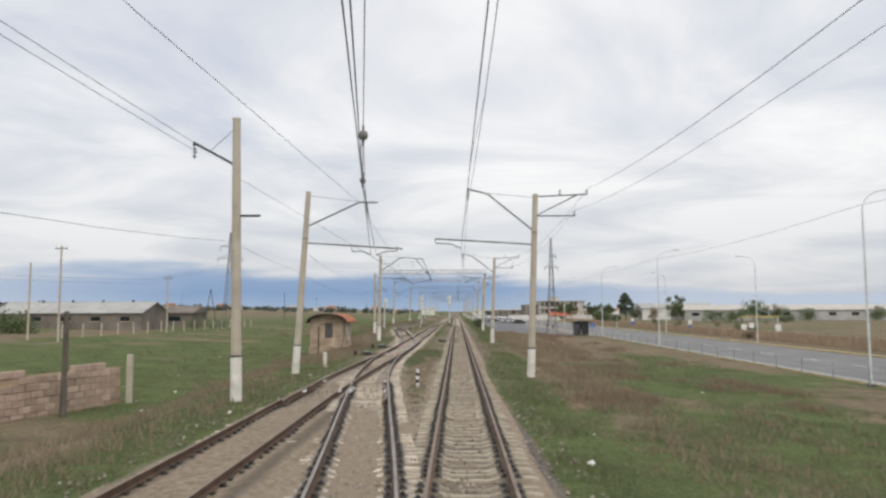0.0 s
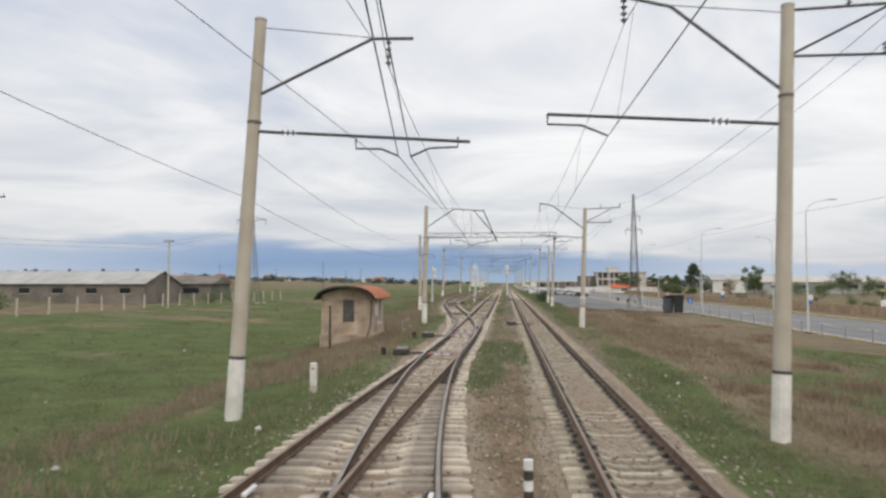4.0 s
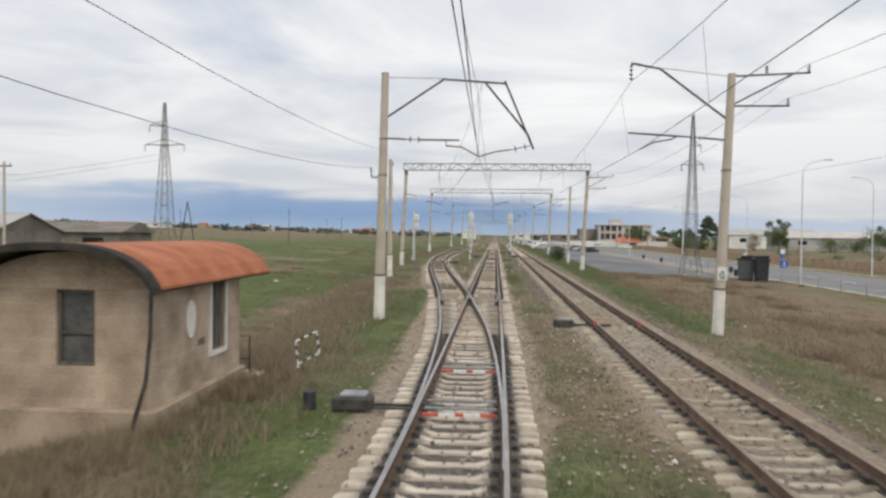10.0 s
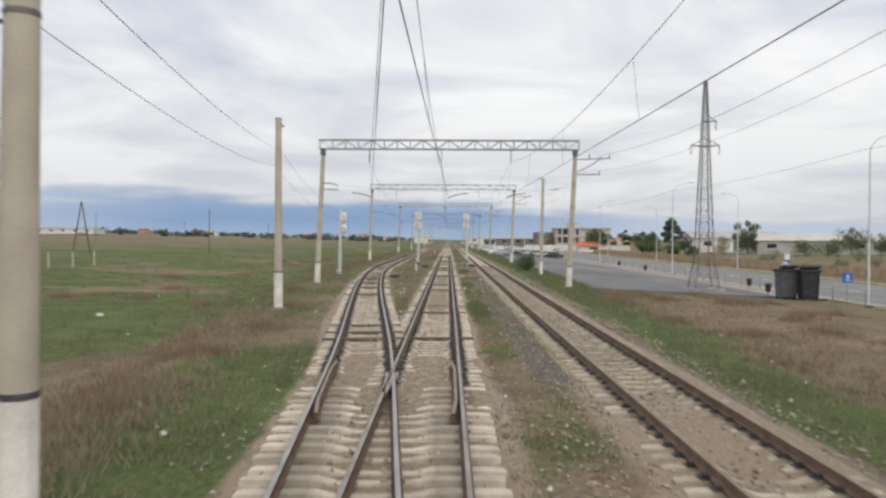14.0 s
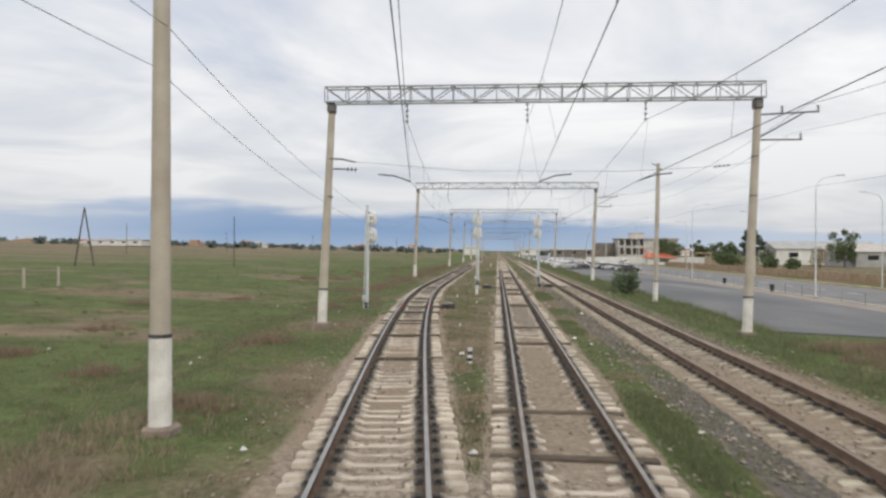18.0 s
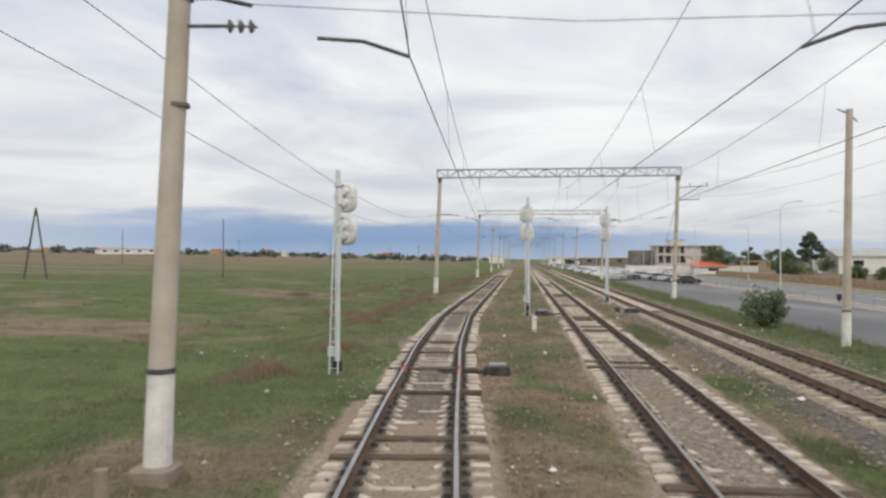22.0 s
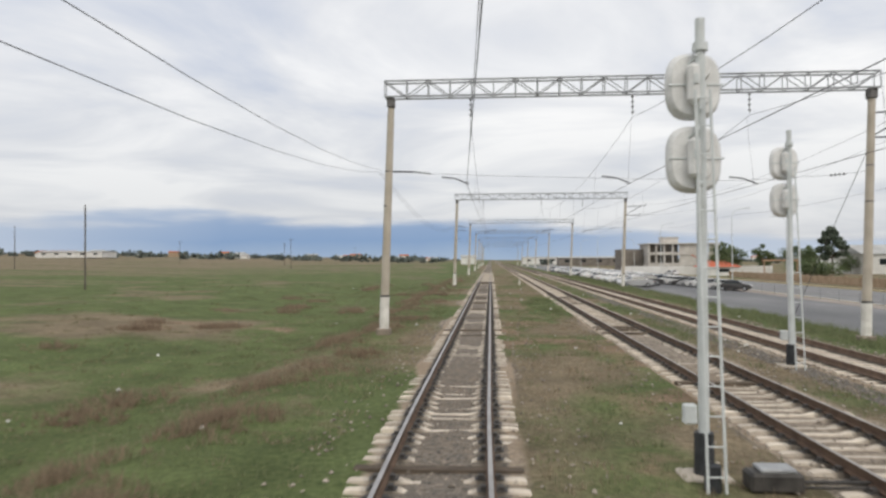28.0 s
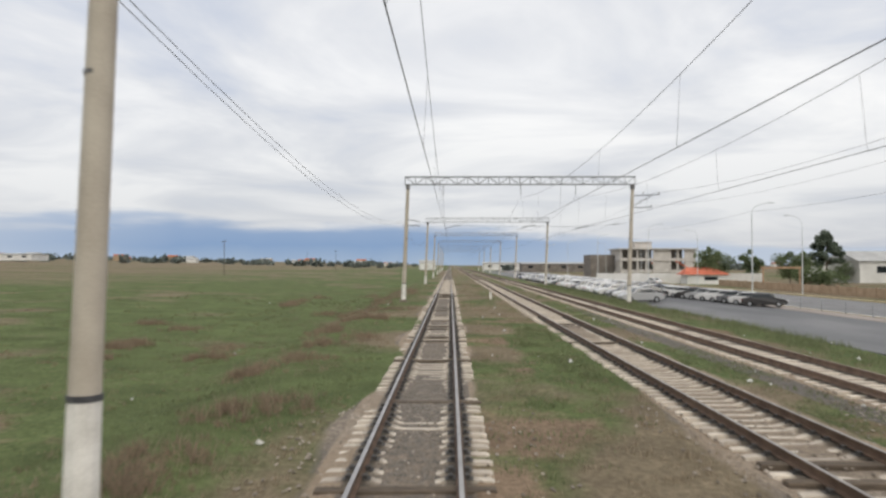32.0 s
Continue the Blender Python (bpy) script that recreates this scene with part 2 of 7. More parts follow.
def block_wall(name, dark, light, seam):
    """Plaster worn so thin that the courses of blocks show through."""
    m = speckled(name, dark, light, 1.3, 25, 0.95, bump=0.35)
    nt = m.node_tree
    N, L, b = nt.nodes.new, nt.links.new, nt.nodes["Principled BSDF"]
    col = b.inputs["Base Color"].links[0].from_socket
    co, sp, cm = N("ShaderNodeTexCoord"), N("ShaderNodeSeparateXYZ"), N("ShaderNodeCombineXYZ")
    L(co.outputs["Object"], sp.inputs[0])
    s = N("ShaderNodeMath"); L(sp.outputs["X"], s.inputs[0]); L(sp.outputs["Y"], s.inputs[1])
    L(s.outputs[0], cm.inputs[0]); L(sp.outputs["Z"], cm.inputs[1])
    k = N("ShaderNodeTexBrick"); k.inputs["Scale"].default_value = 1.0
    k.inputs["Brick Width"].default_value, k.inputs["Row Height"].default_value = 0.42, 0.21
    k.inputs["Mortar Size"].default_value, k.inputs["Mortar Smooth"].default_value = 0.012, 0.6
    k.inputs["Color1"].default_value, k.inputs["Color2"].default_value, k.inputs["Mortar"].default_value = (0.92, 0.92, 0.92, 1), (1.08, 1.06, 1.04, 1), (seam, seam, seam, 1)
    L(cm.outputs[0], k.inputs["Vector"])
    x = N("ShaderNodeMix"); x.data_type, x.blend_type = "RGBA", "MULTIPLY"; x.inputs["Factor"].default_value = 0.8
    L(col, x.inputs["A"]); L(k.outputs["Color"], x.inputs["B"]); L(x.outputs["Result"], b.inputs["Base Color"])
    return m


DIRTY = speckled("dirty_footing_concrete", (0.17, 0.14, 0.115), (0.31, 0.26, 0.21), 2.0, 25, 0.95, bump=0.4)
HUT_WALL = block_wall("worn_block_plaster", (0.27, 0.205, 0.15), (0.52, 0.42, 0.325), 1.14)
ROOF_RUST = speckled("orange_rusted_sheet", (0.28, 0.085, 0.035), (0.52, 0.20, 0.105), 1.6, 30, 0.75, bump=0.15)
ROOF_RED = speckled("orange_red_sheet", (0.46, 0.12, 0.07), (0.62, 0.20, 0.12), 0.6, 8, 0.7)
ROOF_DARK = speckled("dark_roofing", (0.022, 0.019, 0.016), (0.07, 0.06, 0.05), 3, 30, 0.9)
ASPHALT = speckled("asphalt", (0.138, 0.135, 0.133), (0.215, 0.21, 0.206), 0.35, 40, 0.62, bump=0.15)
YARD = speckled("worn_yard_asphalt", (0.075, 0.076, 0.08), (0.215, 0.212, 0.21), 0.13, 35, 0.6, bump=0.15, third=(0.12, 0.12, 0.122), stretch=(1, 0.4, 1))
KERB = speckled("kerb_stone", (0.36, 0.30, 0.18), (0.56, 0.47, 0.28), 1.2, 30, 0.9)
TANWALL = speckled("tan_block_wall", (0.30, 0.215, 0.14), (0.46, 0.345, 0.24), 0.8, 12, 0.95)
OLDBRICK = speckled("old_pink_brick", (0.32, 0.235, 0.19), (0.47, 0.36, 0.295), 2, 25, 0.95, vary=0.2)
SHEDROOF = speckled("grey_sheet_roof", (0.33, 0.33, 0.32), (0.47, 0.47, 0.46), 0.4, 6, 0.8, bump=0.1)
SHEDWALL = speckled("grey_stone_wall", (0.14, 0.125, 0.11), (0.25, 0.22, 0.19), 0.5, 6, 0.95)
BARK = speckled("bark", (0.06, 0.045, 0.035), (0.16, 0.13, 0.10), 4, 40, 0.95, bump=0.5)
WOOD_POLE = speckled("grey_wood_pole", (0.07, 0.06, 0.05), (0.17, 0.15, 0.13), 2, 40, 0.95, stretch=(4, 4, 0.6))
STONE = tufts("ballast_stone", (0.17, 0.145, 0.12), (0.44, 0.39, 0.33))
GRASS = tufts("green_grass", (0.14, 0.165, 0.085), (0.275, 0.298, 0.16), 0.55)
DRY = tufts("dry_weed", (0.22, 0.178, 0.122), (0.43, 0.352, 0.25), 0.55)
RUSSET = tufts("russet_weed", (0.20, 0.148, 0.105), (0.40, 0.31, 0.225), 0.5)
TUSSOCK = tufts("coarse_tussock", (0.125, 0.13, 0.07), (0.25, 0.225, 0.13), 0.5)
LEAF = tufts("leaf_clump", (0.10, 0.135, 0.07), (0.23, 0.275, 0.15), 0.5)
BUSHLEAF = tufts("pale_bush_leaf", (0.12, 0.155, 0.095), (0.26, 0.305, 0.19), 0.5)
LEAF_PINE = tufts("conifer_clump", (0.095, 0.125, 0.095), (0.205, 0.24, 0.18), 0.45)
# lightened and blued so that the leaf colour carries the distance haze
FARLEAF = tufts("hazed_far_leaf", (0.12, 0.145, 0.14), (0.21, 0.235, 0.205), 0.3)
LITTER = tufts("pale_litter", (0.45, 0.44, 0.40), (0.75, 0.74, 0.71))
INSUL = speckled("dusty_glass_insulator", (0.10, 0.10, 0.098), (0.24, 0.235, 0.23), 6, 60, 0.25)
PLASTIC = speckled("black_plastic", (0.02, 0.022, 0.025), (0.05, 0.052, 0.056), 4, 40, 0.6)
PALE_BUILD = speckled("raw_concrete_frame", (0.44, 0.41, 0.38), (0.60, 0.57, 0.53), 0.4, 6, 0.95)
WHITEWALL = speckled("white_render", (0.60, 0.59, 0.56), (0.78, 0.77, 0.74), 0.3, 5, 0.9)
# concrete darkened to stand for the shade inside open rooms
DARKVOID = speckled("shaded_room_backing", (0.16, 0.145, 0.13), (0.28, 0.255, 0.23), 0.5, 5, 0.95)
BLUE_SIGN = speckled("blue_sign", (0.03, 0.10, 0.40), (0.05, 0.16, 0.52), 3, 30, 0.5)
RUBBER = speckled("tyre_rubber", (0.012, 0.012, 0.012), (0.03, 0.03, 0.03), 10, 60, 0.85)


def car_paint():
    m, N, L, b = material("car_paint", 0.28, 0.0)
    info = N("ShaderNodeObjectInfo")
    r = N("ShaderNodeValToRGB"); r.color_ramp.interpolation = "CONSTANT"
    e = r.color_ramp.elements
    e[0].position, e[0].color = 0.0, (0.72, 0.72, 0.71, 1)
    e[1].position, e[1].color = 0.52, (0.42, 0.43, 0.44, 1)
    for p, c in ((0.68, (0.13, 0.14, 0.155)), (0.80, (0.025, 0.027, 0.032)), (0.92, (0.06, 0.09, 0.16))):
        q = e.new(p); q.color = rgb(c)
    n = N("ShaderNodeTexNoise"); n.inputs["Scale"].default_value = 2.0
    mx = N("ShaderNodeMix"); mx.data_type = "RGBA"; mx.inputs["B"].default_value = (0.30, 0.26, 0.21, 1)
    k = N("ShaderNodeMath"); k.operation = "MULTIPLY"; k.inputs[1].default_value = 0.22
    L(n.outputs["Fac"], k.inputs[0]); L(k.outputs[0], mx.inputs["Factor"])
    L(info.outputs["Random"], r.inputs[0]); L(r.outputs[0], mx.inputs["A"]); L(mx.outputs["Result"], b.inputs["Base Color"])
    b.inputs["Coat Weight"].default_value = 0.4
    return m


VISOR = speckled("blue_grey_visor", (0.06, 0.07, 0.085), (0.13, 0.145, 0.165), 4, 40, 0.6)
BINGREY = speckled("faded_grey_container", (0.075, 0.08, 0.09), (0.14, 0.145, 0.155), 3, 40, 0.6)
LITTERBAG = speckled("pale_plastic_bag", (0.42, 0.41, 0.38), (0.62, 0.60, 0.56), 4, 30, 0.6)
RUSTY_TAN = speckled("rusty_tan_paint", (0.33, 0.20, 0.12), (0.50, 0.33, 0.22), 1.5, 20, 0.8)
YELLOW = speckled("faded_yellow_paint", (0.46, 0.36, 0.10), (0.62, 0.50, 0.16), 2, 30, 0.7)
PAVING = speckled("pinkish_paving", (0.25, 0.215, 0.19), (0.36, 0.315, 0.28), 0.5, 20, 0.9)
CARPAINT = car_paint()


def window_glass():
    m, N, L, b = material("dark_car_glass", 0.08)
    b.inputs["Base Color"].default_value = (0.02, 0.025, 0.028, 1)
    b.inputs["Specular IOR Level"].default_value = 0.5
    return m


GLASS = window_glass()
DUSTY_GLASS = speckled("dusty_window_glass", (0.055, 0.055, 0.056), (0.13, 0.128, 0.125), 2.5, 20, 0.3, bump=0.0)


def ground_material():
    """Soil, ballast, green and dry grass, laid out by the ground's own zone attribute."""
    m, N, L, b = material("open_ground", 0.95)
    co = N("ShaderNodeTexCoord")
    at = N("ShaderNodeAttribute"); at.attribute_name = "zone"
    sp = N("ShaderNodeSeparateColor"); L(at.outputs["Color"], sp.inputs[0])

    def ns(scale, detail=5, rough=0.6):
        n = N("ShaderNodeTexNoise"); n.inputs["Scale"].default_value = scale; n.inputs["Detail"].default_value = detail
        n.inputs["Roughness"].default_value = rough
        L(co.outputs["Object"], n.inputs["Vector"])
        return n.outputs["Fac"]

    def ramp(fac, a, c, p0=0.35, p1=0.65):
        r = N("ShaderNodeValToRGB"); e = r.color_ramp.elements
        e[0].position, e[0].color, e[1].position, e[1].color = p0, rgb(a), p1, rgb(c)
        L(fac, r.inputs[0])
        return r.outputs[0]

    def mix(fac, a, c):
        x = N("ShaderNodeMix"); x.data_type = "RGBA"
        L(fac, x.inputs["Factor"]); L(a, x.inputs["A"]); L(c, x.inputs["B"])
        return x.outputs["Result"]

    def soft(fac, noise, spread=0.5, p0=0.4, p1=0.6):
        """fac, frayed by noise"""
        a = N("ShaderNodeMath"); a.operation = "MULTIPLY_ADD"; a.inputs[1].default_value = spread
        L(noise, a.inputs[0])
        s = N("ShaderNodeMath"); s.operation = "SUBTRACT"; s.inputs[1].default_value = spread / 2
        L(fac, s.inputs[0]); L(s.outputs[0], a.inputs[2])
        r = N("ShaderNodeMapRange"); r.inputs["From Min"].default_value = p0; r.inputs["From Max"].default_value = p1
        L(a.outputs[0], r.inputs["Value"])
        return r.outputs[0]

    fine, mid, wide, tiny = ns(7.0, 6, 0.7), ns(1.1, 5), ns(0.11, 4), ns(26.0, 4, 0.7)
    soil = ramp(fine, (0.165, 0.118, 0.08), (0.325, 0.24, 0.166))
    dry = ramp(fine, (0.145, 0.116, 0.077), (0.295, 0.24, 0.162))
    green = ramp(fine, (0.072, 0.1, 0.038), (0.165, 0.196, 0.082))
    field = mix(soft(sp.outputs["Green"], ns(0.55, 7, 0.7), 1.1, 0.3, 0.75), dry, green)
    field = mix(soft(sp.outputs["Blue"], mid, 0.6), field, soil)
    patchy = N("ShaderNodeMapRange"); patchy.inputs["From Min"].default_value = 0.3; patchy.inputs["From Max"].default_value = 0.7
    patchy.inputs["To Min"].default_value = 0.62; patchy.inputs["To Max"].default_value = 1.16
    L(ns(0.42, 6, 0.65), patchy.inputs["Value"])
    shade = N("ShaderNodeVectorMath"); shade.operation = "SCALE"
    L(field, shade.inputs[0]); L(patchy.outputs[0], shade.inputs["Scale"])
    field = shade.outputs[0]
    v = N("ShaderNodeTexVoronoi"); v.inputs["Scale"].default_value = 16.0
    L(co.outputs["Object"], v.inputs["Vector"])
    vs = N("ShaderNodeSeparateColor"); L(v.outputs["Color"], vs.inputs[0])
    stones = ramp(vs.outputs["Red"], (0.17, 0.145, 0.118), (0.47, 0.405, 0.335), 0.1, 0.9)
    dirt = ramp(tiny, (0.22, 0.168, 0.12), (0.405, 0.322, 0.24))
    bed = mix(soft(wide, fine, 0.8, 0.28, 0.6), stones, dirt)
    at2 = N("ShaderNodeAttribute"); at2.attribute_name = "bed"
    sb = N("ShaderNodeSeparateColor"); L(at2.outputs["Color"], sb.inputs[0])
    sand = ramp(fine, (0.20, 0.16, 0.118), (0.39, 0.32, 0.245))
    bed = mix(soft(sb.outputs["Red"], fine, 0.6), bed, sand)
    vg = N("ShaderNodeTexVoronoi"); vg.inputs["Scale"].default_value = 27.0
    L(co.outputs["Object"], vg.inputs["Vector"])
    vgs = N("ShaderNodeSeparateColor"); L(vg.outputs["Color"], vgs.inputs[0])
    gravel = ramp(vgs.outputs["Green"], (0.085, 0.077, 0.068), (0.225, 0.203, 0.178), 0.05, 0.95)
    bed = mix(soft(sb.outputs["Green"], fine, 0.7), bed, gravel)
    col = mix(soft(sp.outputs["Red"], mid, 0.55), field, bed)
    # grease dropped under the rails
    grease = ramp(tiny, (0.06, 0.052, 0.044), (0.15, 0.128, 0.105))
    cap = N("ShaderNodeMath"); cap.operation = "MULTIPLY"; cap.inputs[1].default_value = 0.62
    L(soft(at.outputs["Alpha"], mid, 0.5, 0.2, 0.75), cap.inputs[0])
    col = mix(cap.outputs[0], col, grease)
    L(col, b.inputs["Base Color"])
    bp = N("ShaderNodeBump"); bp.inputs["Strength"].default_value = 0.7; bp.inputs["Distance"].default_value = 0.05
    hm = N("ShaderNodeMath"); hm.operation = "ADD"; L(fine, hm.inputs[0]); L(tiny, hm.inputs[1])
    L(hm.outputs[0], bp.inputs["Height"]); L(bp.outputs[0], b.inputs["Normal"])
    b.inputs["Specular IOR Level"].default_value = 0.1
    return m


GROUND = ground_material()


def mountain_material():
    """Glowing blue distance, haze painted into its colour, with a ragged bank of cloud over its crest."""
    m = bpy.data.materials.new("hazy_mountain")
    m.use_nodes = True
    nt = m.node_tree
    nt.nodes.clear()
    N, L = nt.nodes.new, nt.links.new
    out, em, tr, mx = N("ShaderNodeOutputMaterial"), N("ShaderNodeEmission"), N("ShaderNodeBsdfTransparent"), N("ShaderNodeMixShader")
    co = N("ShaderNodeTexCoord")
    sp = N("ShaderNodeSeparateXYZ"); L(co.outputs["Object"], sp.inputs[0])
    mp = N("ShaderNodeMapping"); mp.inputs["Scale"].default_value = (0.0011, 0.0011, 0.009)
    L(co.outputs["Object"], mp.inputs[0])
    n = N("ShaderNodeTexNoise"); n.inputs["Scale"].default_value = 1.0; n.inputs["Detail"].default_value = 6
    L(mp.outputs[0], n.inputs["Vector"])
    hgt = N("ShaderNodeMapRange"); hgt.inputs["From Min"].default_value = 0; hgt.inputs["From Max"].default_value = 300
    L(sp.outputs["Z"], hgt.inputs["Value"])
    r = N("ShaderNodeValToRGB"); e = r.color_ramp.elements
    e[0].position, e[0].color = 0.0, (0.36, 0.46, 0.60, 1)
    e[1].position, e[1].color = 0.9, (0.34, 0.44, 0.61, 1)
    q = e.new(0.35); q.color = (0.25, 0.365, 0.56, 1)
    # haze and broken light painted as height bands frayed by noise
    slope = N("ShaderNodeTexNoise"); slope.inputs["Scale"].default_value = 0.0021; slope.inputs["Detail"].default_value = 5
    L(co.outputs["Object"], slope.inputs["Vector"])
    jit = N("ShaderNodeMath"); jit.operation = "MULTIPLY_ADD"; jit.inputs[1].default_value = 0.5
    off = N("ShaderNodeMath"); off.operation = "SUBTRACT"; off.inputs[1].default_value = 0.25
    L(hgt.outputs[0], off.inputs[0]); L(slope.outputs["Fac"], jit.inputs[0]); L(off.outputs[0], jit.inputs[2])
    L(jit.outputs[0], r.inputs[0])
    # thicker haze by bearing, mixed into the emitted colour
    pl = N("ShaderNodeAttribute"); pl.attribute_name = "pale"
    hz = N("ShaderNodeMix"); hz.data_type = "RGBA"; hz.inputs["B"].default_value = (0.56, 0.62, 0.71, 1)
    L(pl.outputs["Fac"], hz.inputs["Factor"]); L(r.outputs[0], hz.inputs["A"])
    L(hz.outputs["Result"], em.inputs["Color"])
    # where the crest goes under cloud
    cr = N("ShaderNodeAttribute"); cr.attribute_name = "crest"
    a = N("ShaderNodeMath"); a.operation = "MULTIPLY_ADD"; a.inputs[1].default_value = -0.9
    L(n.outputs["Fac"], a.inputs[0]); L(cr.outputs["Fac"], a.inputs[2])
    s = N("ShaderNodeMath"); s.operation = "ADD"; L(a.outputs[0], s.inputs[0]); s.inputs[1].default_value = 0.45
    f = N("ShaderNodeMapRange"); f.interpolation_type = "SMOOTHSTEP"; f.inputs["From Min"].default_value = 0.66; f.inputs["From Max"].default_value = 0.98
    L(s.outputs[0], f.inputs["Value"])
    L(f.outputs[0], mx.inputs["Fac"]); L(em.outputs[0], mx.inputs[1]); L(tr.outputs[0], mx.inputs[2])
    L(mx.outputs[0], out.inputs[0])
    return m


MOUNTAIN = mountain_material()


# ---- mesh helpers ----
def box(bm, c, s, rot=None, bevel=0.0):
    m = Matrix.Translation(c) @ (rot or Matrix.Identity(4)) @ Matrix.Diagonal((*s, 1))
    g = bmesh.ops.create_cube(bm, size=1, matrix=m)
    if bevel:
        ed = list({e for v in g["verts"] for e in v.link_edges})
        bmesh.ops.bevel(bm, geom=ed, offset=bevel, segments=1, affect="EDGES")
    return g


def rod(bm, a, b, r0, r1=None, n=6):
    a, b = Vector(a), Vector(b)
    d = b - a
    m = Matrix.Translation((a + b) / 2) @ d.to_track_quat("Z", "Y").to_matrix().to_4x4()
    bmesh.ops.create_cone(bm, cap_ends=True, segments=n, radius1=r0, radius2=r0 if r1 is None else r1, depth=d.length, matrix=m)


def tube(bm, pts, r, n=5):
    """One bent round bar through the points."""
    pts = [Vector(p) for p in pts]
    rings = []
    for i, p in enumerate(pts):
        d = (pts[min(i + 1, len(pts) - 1)] - pts[max(i - 1, 0)]).normalized()
        u = d.cross(Vector((0, 1, 0)) if abs(d.y) < 0.9 else Vector((1, 0, 0))).normalized()
        w = d.cross(u)
        rings.append([bm.verts.new(p + (u * math.cos(6.2832 * k / n) + w * math.sin(6.2832 * k / n)) * r) for k in range(n)])
    for a, b in zip(rings, rings[1:]):
        for k in range(n):
            bm.faces.new((a[k], a[(k + 1) % n], b[(k + 1) % n], b[k]))
    bm.faces.new(rings[0][::-1]); bm.faces.new(rings[-1])


def mesh_from(bm, name, mats, smooth=False):
    me = bpy.data.meshes.new(name)
    bm.to_mesh(me)
    bm.free()
    for q in mats if isinstance(mats, (list, tuple)) else [mats]:
        me.materials.append(q)
    if smooth:
        me.polygons.foreach_set("use_smooth", [True] * len(me.polygons))
    return me


def thing(name, at=(0, 0, 0), label="", category="", group="", kind=""):
    ob = new(name)
    ob.location = at
    return tagged(ob, label, category, group, kind)


def part(name, bm, mat, parent, label="", smooth=False):
    """One mesh in the parent's own coordinates."""
    ob = new(name, mesh_from(bm, name, mat, smooth) if isinstance(bm, bmesh.types.BMesh) else bm)
    ob.parent = parent
    return tagged(ob, label)


def solo(name, bm, mat, label, category, kind="", at=(0, 0, 0), smooth=False, group=""):
    ob = new(name, mesh_from(bm, name, mat, smooth))
    ob.location = at
    return tagged(ob, label, category, group, kind)


def from_arrays(name, verts, faces, mats, smooth=False):
    me = bpy.data.meshes.new(name)
    me.from_pydata(verts, [], faces)
    for q in mats if isinstance(mats, (list, tuple)) else [mats]:
        me.materials.append(q)
    if smooth:
        me.polygons.foreach_set("use_smooth", [True] * len(me.polygons))
    return me


# ---- plan: centre lines, ground heights ----
XR, XM, XL = 0.0, -5.0, -12.1


def along(points):
    """A smooth line through (y, x) points, flat beyond its ends."""
    ys, xs = [p[0] for p in points], [p[1] for p in points]
    d = [(b - a) / (v - u) for a, b, u, v in zip(xs, xs[1:], ys, ys[1:])]
    g = [0.0] + [0.0 if p * q <= 0 else 2 * p * q / (p + q) for p, q in zip(d, d[1:])] + [0.0]

    def fn(y):
        if y <= ys[0]:
            return xs[0]
        if y >= ys[-1]:
            return xs[-1]
        k = max(i for i in range(len(ys) - 1) if ys[i] <= y)
        h = ys[k + 1] - ys[k]
        t = (y - ys[k]) / h
        return ((2 * t**3 - 3 * t * t + 1) * xs[k] + (t**3 - 2 * t * t + t) * h * g[k] + (3 * t * t - 2 * t**3) * xs[k + 1] + (t**3 - t * t) * h * g[k + 1])

    return fn


# near track over to the middle one; the middle one; the middle one out to the field side
centre_cross = along([(-22, 0.0), (-10, -0.24), (3, -1.12), (13.8, -2.06), (28.7, -3.59), (38.3, -4.50), (44.7, -4.86), (51, -5.10), (57, -5.17), (66, -5.03), (76, XM)])
centre_mid = along([(8, -5.58), (18.6, -5.64), (29, -5.76), (36, -5.70), (41.6, -5.60), (51, -5.32), (57, -5.17), (66, -5.03), (76, XM)])
centre_left = along([(60, -5.12), (66, -5.05), (71, -5.14), (78.5, -5.46), (86, -6.05), (94.6, -6.79), (110.5, -8.47), (121, -9.54), (131.4, -10.48), (137.8, -10.97), (143, -11.38), (150, -11.72), (158.8, -12.05), (166, XL)])


def nearest_track(x, y):
    d = min(abs(x - XR), abs(x - centre_mid(y)), abs(x - centre_left(y)))
    if -19 < y < 56:
        d = min(d, abs(x - centre_cross(y)))
    return d


def ease(a, b, t):
    t = max(0.0, min(1.0, t))
    return a + (b - a) * t * t * (3 - 2 * t)


def ground_z(x, y):
    left = centre_left(y)
    if x > XR:
        u = x
        if u < 1.6:
            z = -0.27
        elif u < 5:
            z = ease(-0.27, -0.48, (u - 1.6) / 3.4)
        else:
            z = -0.48 - 0.94 * min(1.0, (u - 5) / 19)
    elif x > left:
        z = -0.26
    else:
        u = left - x
        z = -0.27 if u < 4.6 else ease(-0.27, -0.9, (u - 4.6) / 3.6)
        z += ease(0.0, 0.95, (u - 9) / 30) + 0.021 * max(0.0, min(-x, 1400.0) - 48)
    return z


def rough(x, y):
    return noise.noise((x * 0.35, y * 0.35, 0)) * 0.5 + noise.noise((x * 1.3, y * 1.3, 5)) * 0.5


# ---- ground ----
G = 0.795  # half the distance between rail heads


def lines(*spans):
    out = []
    for a, b, step in spans:
        n = max(1, round((b - a) / step))
        out += [a + (b - a) * i / n for i in range(n)]
    return out + [spans[-1][1]]


def paved(x, y):
    """Road and the car park beside it."""
    return 24.5 < x < 39.4 or (6.3 < x < 24.7 and y > 130)


